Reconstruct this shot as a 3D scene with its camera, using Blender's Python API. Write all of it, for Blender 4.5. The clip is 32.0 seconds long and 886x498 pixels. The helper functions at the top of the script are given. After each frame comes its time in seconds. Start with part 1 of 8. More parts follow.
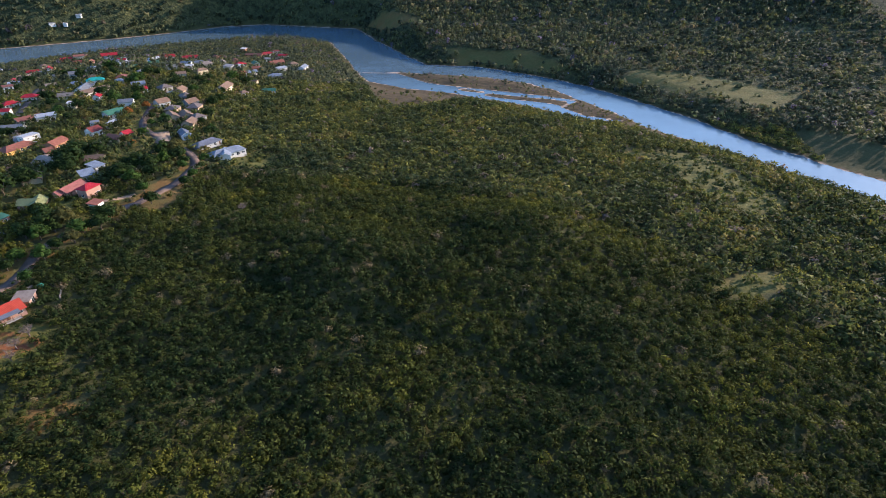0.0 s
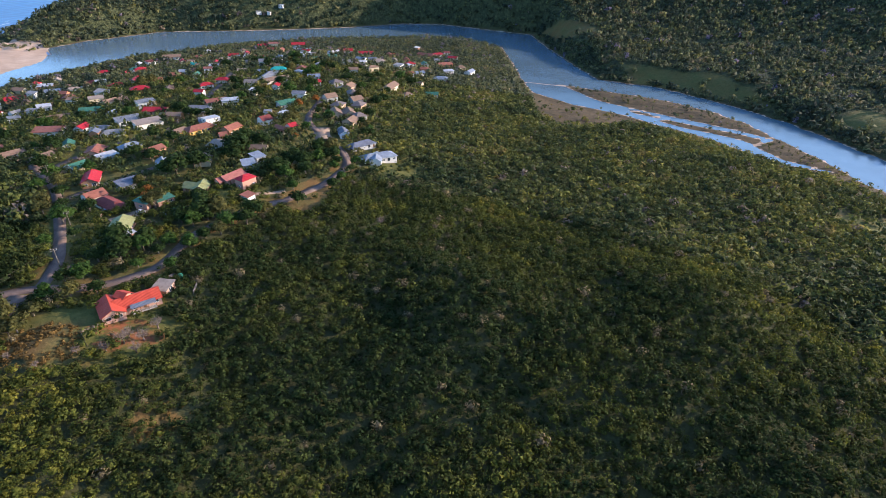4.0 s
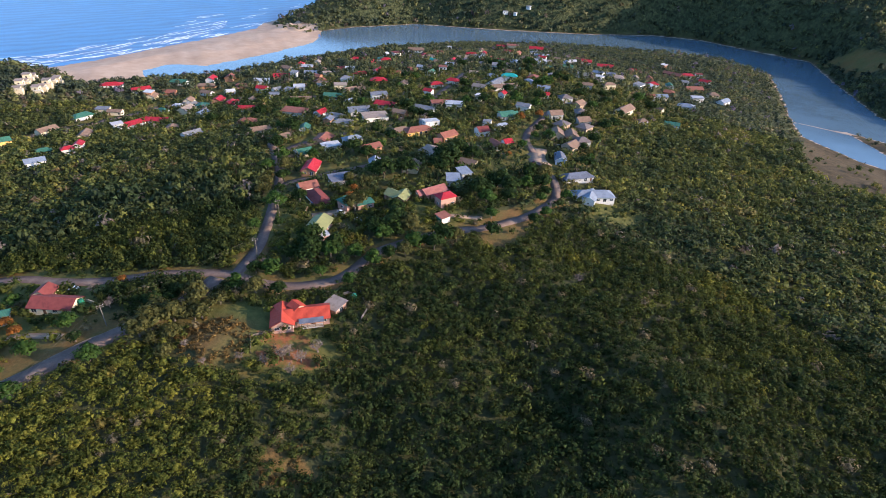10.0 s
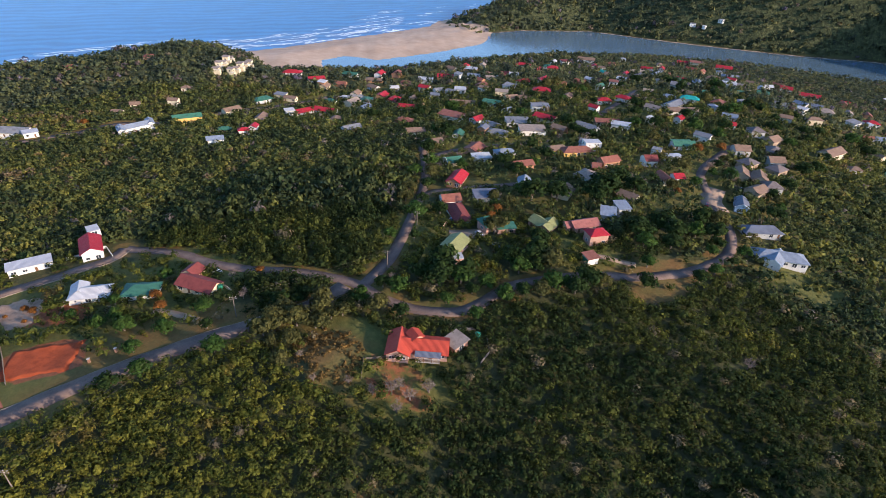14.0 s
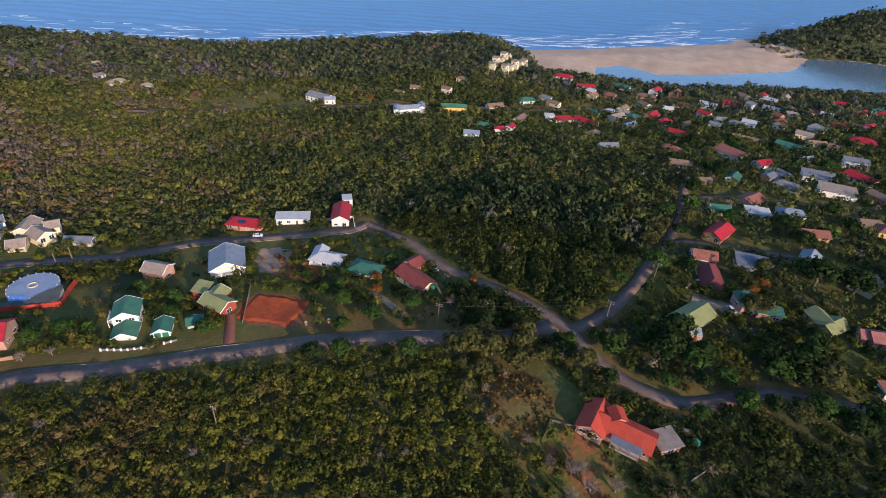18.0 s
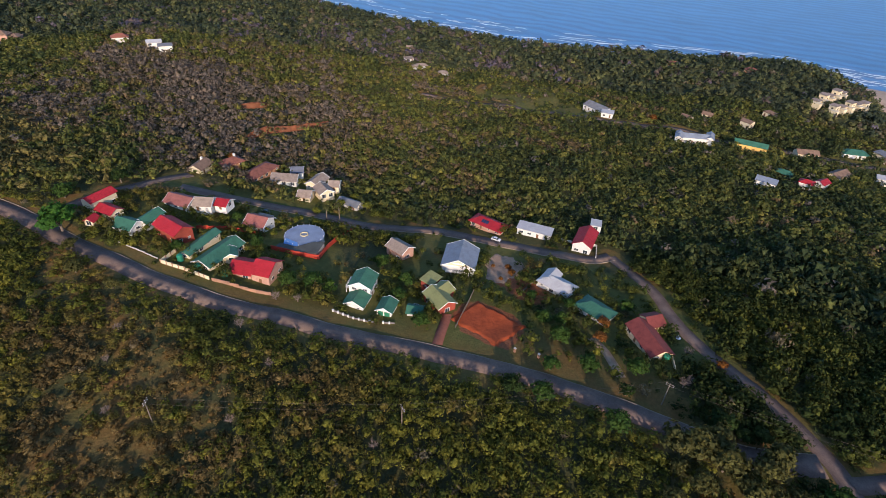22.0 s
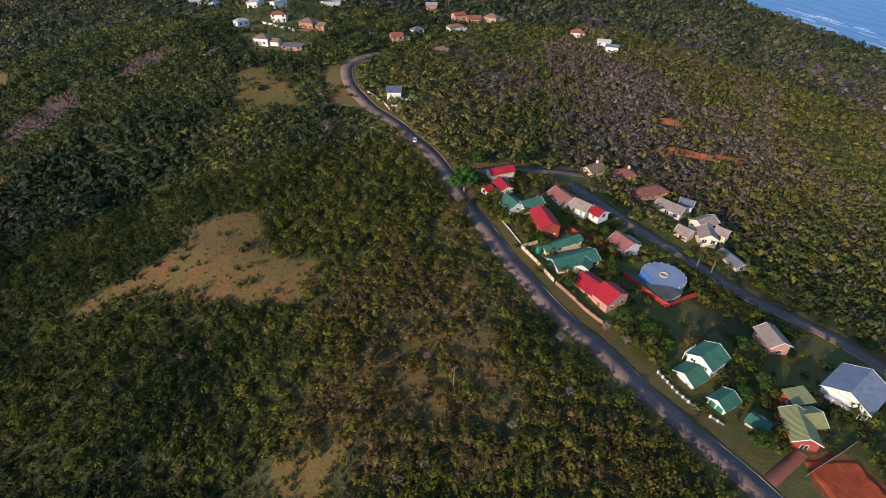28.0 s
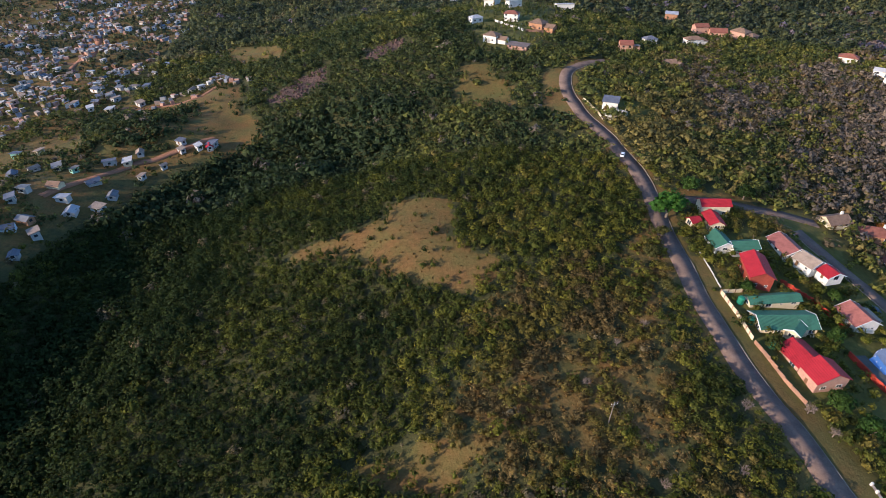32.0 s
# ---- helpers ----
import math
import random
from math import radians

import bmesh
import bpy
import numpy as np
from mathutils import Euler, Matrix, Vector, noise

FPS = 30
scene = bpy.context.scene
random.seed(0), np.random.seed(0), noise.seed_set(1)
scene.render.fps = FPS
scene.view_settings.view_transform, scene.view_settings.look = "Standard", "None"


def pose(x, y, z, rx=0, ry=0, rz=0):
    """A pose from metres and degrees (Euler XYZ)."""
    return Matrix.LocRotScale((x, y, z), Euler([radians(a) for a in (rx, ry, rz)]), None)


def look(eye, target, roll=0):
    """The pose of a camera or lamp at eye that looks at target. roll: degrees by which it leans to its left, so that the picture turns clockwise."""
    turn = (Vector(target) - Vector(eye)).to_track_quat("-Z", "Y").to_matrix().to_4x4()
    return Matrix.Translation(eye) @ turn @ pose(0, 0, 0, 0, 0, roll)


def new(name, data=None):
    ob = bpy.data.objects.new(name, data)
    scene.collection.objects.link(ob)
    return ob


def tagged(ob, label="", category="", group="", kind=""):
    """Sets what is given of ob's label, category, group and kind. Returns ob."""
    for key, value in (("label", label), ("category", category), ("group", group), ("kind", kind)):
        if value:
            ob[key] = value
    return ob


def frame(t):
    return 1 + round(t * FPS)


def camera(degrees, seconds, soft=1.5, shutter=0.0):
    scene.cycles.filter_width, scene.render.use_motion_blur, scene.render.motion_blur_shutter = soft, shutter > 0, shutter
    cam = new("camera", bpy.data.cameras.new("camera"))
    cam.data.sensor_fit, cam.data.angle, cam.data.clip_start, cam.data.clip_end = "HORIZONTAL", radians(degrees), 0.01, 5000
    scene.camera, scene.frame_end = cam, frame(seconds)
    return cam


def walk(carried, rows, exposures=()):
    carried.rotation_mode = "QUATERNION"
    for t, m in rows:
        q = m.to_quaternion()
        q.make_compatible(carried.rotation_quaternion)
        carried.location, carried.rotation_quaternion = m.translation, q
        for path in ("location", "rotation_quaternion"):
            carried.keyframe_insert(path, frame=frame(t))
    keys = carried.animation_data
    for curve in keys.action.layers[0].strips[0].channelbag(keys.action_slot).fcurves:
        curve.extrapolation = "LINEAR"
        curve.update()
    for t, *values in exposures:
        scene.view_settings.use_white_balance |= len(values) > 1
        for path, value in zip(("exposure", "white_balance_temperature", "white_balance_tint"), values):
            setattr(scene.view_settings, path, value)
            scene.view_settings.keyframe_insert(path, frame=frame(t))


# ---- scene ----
# ---- the camera and its flight ----
cam = camera(79.68, 32.0, soft=0.6)
FLIGHT = [
    (0.0, pose(-0.00, 0.00, 140.71, 59.57, 0.10, 3.79)),
    (0.5, pose(-0.62, 4.71, 140.73, 59.62, -0.20, 8.01)),
    (1.0, pose(-0.99, 9.10, 141.05, 59.62, -0.48, 12.47)),
    (1.5, pose(-1.80, 13.26, 141.26, 59.60, -0.75, 16.26)),
    (2.0, pose(-2.78, 17.06, 141.39, 59.61, -0.92, 18.27)),
    (2.5, pose(-4.04, 21.01, 141.31, 59.63, -1.01, 19.90)),
    (4.5, pose(-9.99, 34.20, 141.52, 59.69, -1.17, 21.86)),
    (5.0, pose(-11.60, 37.41, 141.53, 59.70, -1.25, 23.41)),
    (5.5, pose(-13.31, 40.53, 141.49, 59.69, -1.46, 26.16)),
    (6.0, pose(-14.71, 43.61, 141.84, 59.59, -1.52, 28.49)),
    (6.5, pose(-16.36, 46.63, 142.25, 59.49, -1.65, 30.66)),
    (7.0, pose(-17.99, 49.55, 142.53, 59.41, -1.71, 32.70)),
    (7.5, pose(-19.92, 52.18, 142.61, 59.36, -1.83, 34.90)),
    (8.0, pose(-21.89, 54.85, 142.57, 59.30, -1.87, 37.00)),
    (8.5, pose(-23.96, 57.18, 142.66, 59.22, -2.00, 39.41)),
    (9.0, pose(-26.05, 59.35, 142.84, 59.14, -2.11, 41.74)),
    (9.5, pose(-28.07, 61.66, 142.85, 59.08, -2.14, 43.75)),
    (10.0, pose(-30.41, 63.62, 143.20, 58.98, -2.26, 45.49)),
    (10.5, pose(-32.90, 65.63, 143.10, 58.92, -2.37, 47.34)),
    (11.0, pose(-35.12, 67.47, 143.12, 58.83, -2.42, 49.68)),
    (11.5, pose(-37.70, 68.89, 142.99, 58.77, -2.62, 51.96)),
    (12.0, pose(-39.72, 70.33, 143.49, 58.64, -2.68, 54.35)),
    (12.5, pose(-42.26, 71.99, 143.37, 58.56, -2.74, 56.54)),
    (13.0, pose(-44.67, 73.39, 143.44, 58.47, -2.79, 58.56)),
    (13.5, pose(-47.12, 74.84, 143.48, 58.40, -2.86, 60.48)),
    (15.5, pose(-57.67, 78.90, 142.99, 57.98, -3.13, 70.51)),
    (16.0, pose(-60.18, 79.55, 143.12, 57.82, -3.20, 73.33)),
    (16.5, pose(-62.76, 80.03, 143.10, 57.64, -3.25, 76.53)),
    (17.0, pose(-65.31, 80.43, 143.20, 57.38, -3.37, 81.05)),
    (17.5, pose(-67.84, 80.69, 143.24, 57.08, -3.44, 86.20)),
    (18.0, pose(-70.32, 80.68, 143.09, 56.82, -3.47, 90.88)),
    (18.5, pose(-72.76, 80.52, 143.10, 56.54, -3.46, 95.22)),
    (19.0, pose(-74.91, 80.11, 142.94, 56.39, -3.51, 99.12)),
    (19.5, pose(-77.08, 79.54, 142.62, 56.22, -3.44, 102.99)),
    (20.0, pose(-79.27, 78.63, 142.16, 56.09, -3.46, 106.79)),
    (20.5, pose(-81.40, 78.04, 142.02, 55.92, -3.42, 110.33)),
    (21.0, pose(-83.43, 77.14, 141.65, 55.79, -3.28, 113.81)),
    (21.5, pose(-85.49, 76.39, 141.34, 55.64, -3.17, 117.46)),
    (22.0, pose(-87.16, 75.42, 141.30, 55.49, -3.09, 120.43)),
    (22.5, pose(-88.49, 74.61, 141.34, 55.38, -2.97, 123.83)),
    (23.0, pose(-89.82, 73.48, 141.11, 55.26, -2.89, 127.63)),
    (23.5, pose(-90.93, 72.46, 141.14, 55.10, -2.80, 131.70)),
    (24.0, pose(-92.12, 71.36, 141.20, 54.92, -2.59, 136.20)),
    (24.5, pose(-93.18, 70.36, 141.06, 54.78, -2.40, 140.34)),
    (26.5, pose(-95.61, 66.41, 141.13, 54.37, -1.73, 152.47)),
    (27.0, pose(-95.52, 65.52, 140.97, 54.29, -1.60, 156.72)),
    (27.5, pose(-95.59, 64.91, 140.66, 54.30, -1.42, 160.93)),
    (28.0, pose(-95.61, 64.35, 140.69, 54.25, -1.30, 164.08)),
    (28.5, pose(-95.76, 63.81, 140.65, 54.21, -1.16, 166.91)),
    (29.0, pose(-95.75, 63.29, 140.69, 54.18, -1.01, 169.43)),
    (29.5, pose(-95.71, 62.73, 140.55, 54.15, -0.84, 172.94)),
    (30.0, pose(-95.66, 62.31, 140.59, 54.12, -0.65, 176.32)),
    (30.5, pose(-95.65, 62.23, 140.67, 54.14, -0.52, 178.54)),
    (31.0, pose(-95.54, 61.99, 140.63, 54.13, -0.36, 180.52)),
    (31.5, pose(-95.34, 61.93, 140.57, 54.14, -0.19, 183.14)),
    (32.0, pose(-95.05, 62.04, 140.65, 54.14, -0.02, 186.78)),
]
EXPOSURES = [(0, 1.52, 5500, 14), (2.5, 1.66, 5500, 14), (6, 1.68, 5500, 14), (13, 1.50, 5550, 14), (16, 1.18, 5600, 14), (20, 1.00, 5650, 14), (28, 0.94, 5600, 13), (32, 1.22, 5550, 13)]
walk(cam, FLIGHT, EXPOSURES)

# ---- sky, sun and exposure ----
SUN_AZIMUTH, SUN_HEIGHT = radians(57), radians(19)
world = bpy.data.worlds.new("sky")
scene.world = world
world.use_nodes = True
sky = world.node_tree.nodes.new("ShaderNodeTexSky")
sky.sky_type, sky.sun_disc = "NISHITA", False
sky.sun_elevation, sky.sun_rotation = SUN_HEIGHT, SUN_AZIMUTH
sky.air_density, sky.dust_density, sky.ozone_density = 1.0, 0.8, 3.0
backdrop_light = world.node_tree.nodes["Background"]
world.node_tree.links.new(sky.outputs[0], backdrop_light.inputs[0])
backdrop_light.inputs[1].default_value = 0.125
sun_data = bpy.data.lights.new("sun", "SUN")
sun_data.energy, sun_data.angle, sun_data.color = 3.5, radians(0.6), (1.0, 0.74, 0.50)
sun = new("sun", sun_data)
sun_way = Vector((math.sin(SUN_AZIMUTH) * math.cos(SUN_HEIGHT), math.cos(SUN_AZIMUTH) * math.cos(SUN_HEIGHT), math.sin(SUN_HEIGHT)))
sun.matrix_world = look(sun_way * 600, (0, 0, 0))


# ---- materials ----
def ramp_node(nt, fac, stops):
    r = nt.nodes.new("ShaderNodeValToRGB")
    while len(r.color_ramp.elements) < len(stops):
        r.color_ramp.elements.new(0.5)
    for e, (p, c) in zip(r.color_ramp.elements, stops):
        e.position, e.color = p, (*c, 1)
    nt.links.new(fac, r.inputs[0])
    return r.outputs[0]


def noise_node(nt, size, detail=4.0, rough=0.6, coord=None):
    n = nt.nodes.new("ShaderNodeTexNoise")
    n.inputs["Scale"].default_value, n.inputs["Detail"].default_value, n.inputs["Roughness"].default_value = 1.0 / size, detail, rough
    if coord:
        nt.links.new(coord, n.inputs["Vector"])
    return n.outputs[0]


def mix_node(nt, fac, a, b, blend="MIX"):
    m = nt.nodes.new("ShaderNodeMix")
    m.data_type, m.blend_type = "RGBA", blend
    for socket, v in ((m.inputs[0], fac), (m.inputs[6], a), (m.inputs[7], b)):
        if isinstance(v, (int, float)):
            socket.default_value = v
        elif isinstance(v, tuple):
            socket.default_value = (*v, 1)
        else:
            nt.links.new(v, socket)
    return m.outputs[2]


def math_node(nt, op, a, b=0.5):
    m = nt.nodes.new("ShaderNodeMath")
    m.operation = op
    for socket, v in zip(m.inputs, (a, b)):
        if isinstance(v, (int, float)):
            socket.default_value = v
        else:
            nt.links.new(v, socket)
    return m.outputs[0]


def surface(name, rough=0.8, metal=0.0, spec=0.4):
    """An empty node material: its tree, its shader and its place coordinates in metres."""
    m = bpy.data.materials.new(name)
    m.use_nodes = True
    nt = m.node_tree
    b = nt.nodes["Principled BSDF"]
    b.inputs["Roughness"].default_value, b.inputs["Metallic"].default_value = rough, metal
    b.inputs["Specular IOR Level"].default_value = spec
    pos = nt.nodes.new("ShaderNodeNewGeometry").outputs["Position"]
    return m, nt, b, pos


def bump_node(nt, b, value, strength, distance):
    k = nt.nodes.new("ShaderNodeBump")
    k.inputs["Strength"].default_value, k.inputs["Distance"].default_value = strength, distance
    nt.links.new(value, k.inputs["Height"])
    nt.links.new(k.outputs[0], b.inputs["Normal"])


def painted(name, colour, rough=0.7, metal=0.0, vary=0.25, grain=0.6, stain=3.0, bump=0.0):
    """A surface of one colour with stains and grain, a little different on each piece."""
    m, nt, b, pos = surface(name, rough, metal, 0.4 if rough < 0.55 else 0.16)
    dark, light = tuple(c * (1 - vary) for c in colour), tuple(min(1, c * (1 + vary * 0.6)) for c in colour)
    big = ramp_node(nt, noise_node(nt, stain, 5, 0.65, pos), [(0.3, dark), (0.52, colour), (0.75, light)])
    fine = ramp_node(nt, noise_node(nt, grain * 0.3, 3, 0.7, pos), [(0.3, (0.82, 0.82, 0.82)), (0.7, (1.1, 1.1, 1.1))])
    col = mix_node(nt, 1.0, big, fine, "MULTIPLY")
    info = nt.nodes.new("ShaderNodeObjectInfo").outputs["Random"]
    tint = ramp_node(nt, info, [(0.0, (0.86, 0.88, 0.9)), (1.0, (1.08, 1.05, 1.0))])
    nt.links.new(mix_node(nt, 1.0, col, tint, "MULTIPLY"), b.inputs["Base Color"])
    if bump:
        bump_node(nt, b, noise_node(nt, grain, 4, 0.6, pos), 0.5, bump)
    return m


def ribbed(name, colour, pitch=0.35, rough=0.45, vary=0.22):
    """Sheet roofing with ribs that run down the slope (the mesh's second UV way)."""
    m = painted(name, colour, rough + 0.15, 0.0, vary, 0.5, 2.5)
    nt = m.node_tree
    uv = nt.nodes.new("ShaderNodeUVMap")
    w = nt.nodes.new("ShaderNodeTexWave")
    w.wave_type, w.bands_direction = "BANDS", "X"
    w.inputs["Scale"].default_value = 0.314 / pitch
    nt.links.new(uv.outputs[0], w.inputs["Vector"])
    bump_node(nt, nt.nodes["Principled BSDF"], w.outputs["Fac"], 0.8, 0.05)
    return m


def tiled(name, colour, rough=0.75, vary=0.3):
    """Roof tiles in courses."""
    m = painted(name, colour, rough, 0.0, vary, 0.4, 1.6)
    nt = m.node_tree
    uv = nt.nodes.new("ShaderNodeUVMap")
    w = nt.nodes.new("ShaderNodeTexBrick")
    w.inputs["Scale"].default_value, w.inputs["Brick Width"].default_value, w.inputs["Row Height"].default_value = 1.0, 0.34, 0.36
    w.inputs["Mortar Size"].default_value = 0.03
    nt.links.new(uv.outputs[0], w.inputs["Vector"])
    bump_node(nt, nt.nodes["Principled BSDF"], w.outputs["Fac"], -0.8, 0.05)
    return m


def foliage(name, stops, scale=1.0, gloss=0.12):
    """Leaves: the crown's own tone, a shade of its own for each leaf clump, and a fleck of grain."""
    m, nt, b, pos = surface(name, 0.82, 0.0, gloss)
    tone = nt.nodes.new("ShaderNodeAttribute")
    tone.attribute_name = "tone"
    col = ramp_node(nt, tone.outputs["Fac"], stops)
    island = nt.nodes.new("ShaderNodeNewGeometry").outputs["Random Per Island"]
    leaf = ramp_node(nt, island, [(0.0, (0.62, 0.66, 0.60)), (0.55, (1.0, 1.0, 1.0)), (1.0, (1.55, 1.48, 1.22))])
    fleck = ramp_node(nt, noise_node(nt, 0.5 * scale, 3, 0.7, pos), [(0.3, (0.78, 0.78, 0.78)), (0.7, (1.22, 1.22, 1.22))])
    col = mix_node(nt, 1.0, mix_node(nt, 1.0, col, leaf, "MULTIPLY"), fleck, "MULTIPLY")
    fine = noise_node(nt, 0.22 * scale, 3, 0.75, pos)
    col = mix_node(nt, 1.0, col, ramp_node(nt, fine, [(0.34, (0.66, 0.68, 0.66)), (0.52, (1.0, 1.0, 1.0)), (0.68, (1.5, 1.45, 1.35))]), "MULTIPLY")
    bump_node(nt, b, noise_node(nt, 0.4 * scale, 3, 0.7, pos), 0.5, 0.25 * scale)
    nt.links.new(col, b.inputs["Base Color"])
    thin = nt.nodes.new("ShaderNodeBsdfTranslucent")
    nt.links.new(col, thin.inputs["Color"])
    both = nt.nodes.new("ShaderNodeMixShader")
    both.inputs[0].default_value = 0.44
    nt.links.new(b.outputs[0], both.inputs[1])
    nt.links.new(thin.outputs[0], both.inputs[2])
    nt.links.new(both.outputs[0], nt.nodes["Material Output"].inputs["Surface"])
    return m


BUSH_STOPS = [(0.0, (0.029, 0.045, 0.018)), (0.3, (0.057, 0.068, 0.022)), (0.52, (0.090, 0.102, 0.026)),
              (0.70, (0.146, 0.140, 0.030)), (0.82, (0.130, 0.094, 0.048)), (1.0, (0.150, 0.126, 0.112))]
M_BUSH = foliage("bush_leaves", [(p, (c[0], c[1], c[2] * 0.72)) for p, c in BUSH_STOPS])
# slope leaves painted paler and distant ones bluer, as haze would make them
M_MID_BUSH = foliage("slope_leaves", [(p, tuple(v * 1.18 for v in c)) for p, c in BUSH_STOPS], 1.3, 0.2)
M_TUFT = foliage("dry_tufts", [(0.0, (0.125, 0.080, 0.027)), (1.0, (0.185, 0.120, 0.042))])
M_FAR_BUSH = foliage("hazy_distant_leaves", [(p, (c[0] * 0.95, c[1] * 0.98, c[2] * 1.6)) for p, c in BUSH_STOPS], 2.0, 0.3)
# ---- the lie of the land: water outlines and hills ----
SEA = [(-681.2, -4250), (-668.8, -525), (-660, -312.5), (-678.8, -137.5), (-718.8, 0), (-746.2, 100), (-742.5, 187.5), (-765, 256.2), (-796.2, 325),
       (-825, 400), (-866, 485), (-900, 512), (-932, 560), (-950, 620), (-985, 740), (-1110, 1100), (-1270, 1875), (-1500, 4250), (-4375, 4250), (-4375, -4250)]
RIVER = [(-676.2, 251.2), (-691.2, 283.8), (-661.2, 315), (-681.2, 398.8), (-718.8, 493.8), (-793.8, 556.2), (-797.5, 618.8), (-772.5, 731.2), (-667.5, 806.2),
         (-590, 872.5), (-520, 943.8), (-470, 1015), (-400, 1045), (-306.2, 1020), (-220, 1004), (-168.8, 890), (-110, 775), (-68.8, 702.5),
         (0, 691.2), (65, 647.5), (117.5, 598.8), (157.5, 537.5), (190, 487.5), (215, 431.2), (256.2, 362.5), (337.5, 268.8), (525, 137.5), (900, 50),
         (900, 12.5), (500, 93.8), (306.2, 231.2), (206.2, 375), (172, 421), (146, 453), (122, 506), (99, 543), (81, 578), (57, 606), (12, 634), (-31, 645), (-62, 648), (-98, 655),
         (-146.2, 651.2), (-181.2, 741.2), (-232.5, 862.5), (-303.8, 892.5), (-416.2, 850), (-532.5, 768.8), (-596.2, 666.2), (-635, 546.2), (-632.5, 412.5), (-616.2, 310), (-635, 238.8)]
CHANNEL = [(-146.2, 651.2), (-98, 650), (-57, 603), (-20, 587), (29, 569), (69, 554), (98, 538), (88, 524), (80, 512), (98, 485), (128, 474), (128, 470),
           (93, 477), (74, 493), (48, 517), (4, 541), (-30, 562), (-77, 577), (-126, 608)]
# low bars of mud and sand inside the side channel
BARS = [[(-26, 582), (-8, 576), (8, 567), (4, 562), (-20, 572)], [(10, 562), (40, 552), (70, 543), (88, 535), (84, 512), (67, 528), (29, 540), (4, 553)]]
# x, y, height, spread of each rise
HILLS_TOWN = [(-162.5, 137.5, 15), (-175, 250, 11.2), (-237.5, 337.5, 11.2), (-300, 437.5, 13.8), (-425, 375, 13.8), (-337.5, 550, 15), (-187.5, 437.5, 5),
              (-250, 700, -1.2), (-412.5, 700, 1.2), (-337.5, 212.5, 13.8), (-487.5, 212.5, -5), (-75, 137.5, -5), (12.5, 187.5, 10), (62.5, 312.5, 3.8), (-75, 300, 2.5)]
HILLS_SOUTH = [(-225, 37.5, 7.5), (-237.5, -62.5, -7.5), (-162.5, -112.5, 18.8), (-150, -225, 20), (-125, -325, 13.8), (-112.5, -437.5, 12.5), (-300, -450, 7.5),
               (-337.5, -300, 18.8), (-375, 62.5, 3.8), (-525, -50, -6.2), (-525, 100, 1.2), (-500, -250, 2.5), (-637.5, 112.5, 15), (-637.5, -25, 5)]
HILLS_EAST = [(-125, -12.5, 8.8), (-62.5, -125, -2.5), (0, 25, 1.2), (87.5, -75, -3.8), (75, -212.5, -1.2), (187.5, -350, -3.8), (-6.2, -356.2, 20), (-25, -262.5, 7.5)]
# the 32 m rise at (156, -10) is unseen, added to throw shade on the ravine
HILLS_FAR = [(-905, 700, 27, 80), (-750, 950, 42, 125), (-587.5, 1225, 75, 187.5), (-287.5, 1400, 87.5, 212.5), (75, 1350, 75, 212.5), (525, 1225, 93.8, 262.5),
             (950, 1025, 100, 287.5), (1125, 562.5, 75, 250), (-950, 1250, 75, 237.5), (156.2, -10, 32, 47.5), (-112.5, -800, 50, 187.5), (650, -1125, 50, 250), (-412.5, -800, 40, 237.5),
             (-700, -1125, 37.5, 262.5), (1125, -375, 62.5, 225), (-48, 188, 10, 27), (18, 228, 7, 30), (-45, -112, 10, 34), (128, -128, 13, 30), (112, -205, 11, 26), (120, -60, 10, 30), (-125, 2125, 137.5, 525), (-1000, 2125, 125, 475), (1125, 1875, 150, 562.5), (-168, 105, 3.2, 6.5)]


def outside(poly, x, y):
    """Distance to an outline: positive outside it, negative inside."""
    d2, inside = np.full(x.shape, 1e12), np.zeros(x.shape, bool)
    for (ax, ay), (bx, by) in zip(poly, poly[1:] + poly[:1]):
        ex, ey = bx - ax, by - ay
        s = np.clip(((x - ax) * ex + (y - ay) * ey) / (ex * ex + ey * ey), 0, 1)
        d2 = np.minimum(d2, (x - ax - s * ex) ** 2 + (y - ay - s * ey) ** 2)
        if ay != by:
            inside ^= ((ay > y) != (by > y)) & (x < ex * (y - ay) / ey + ax)
    return np.where(inside, -1, 1) * np.sqrt(d2)


def ease(a, b, v):
    s = np.clip((v - a) / (b - a), 0, 1)
    return s * s * (3 - 2 * s)


def wobble(x, y, size, seed=0.0):
    """Smooth waves of about that size, between -1 and 1."""
    k = 6.283 / size
    return (np.sin(k * (x + 0.37 * y) + seed) + np.sin(k * (0.71 * y - 0.63 * x) * 1.31 + 2.1 * seed)
            + np.sin(k * (1.1 * x - 0.5 * y) * 0.77 + 1.3 + seed) + np.sin(k * (0.4 * x + 1.2 * y) * 1.73 + 0.7 * seed)) / 4


def shore(x, y):
    """Distance from the nearest water; negative in it."""
    x, y = np.asarray(x, float), np.asarray(y, float)
    w = 2.5 * wobble(x, y, 37, 1.0) + 1.2 * wobble(x, y, 13, 2.0)
    side = outside(CHANNEL, x, y) + 0.4 * w
    for bar in BARS:
        side = np.maximum(side, np.minimum(3.0, -outside(bar, x, y)) + 0.3 * w)
    return np.minimum(np.minimum(outside(SEA, x, y), outside(RIVER, x, y)) + w, side)


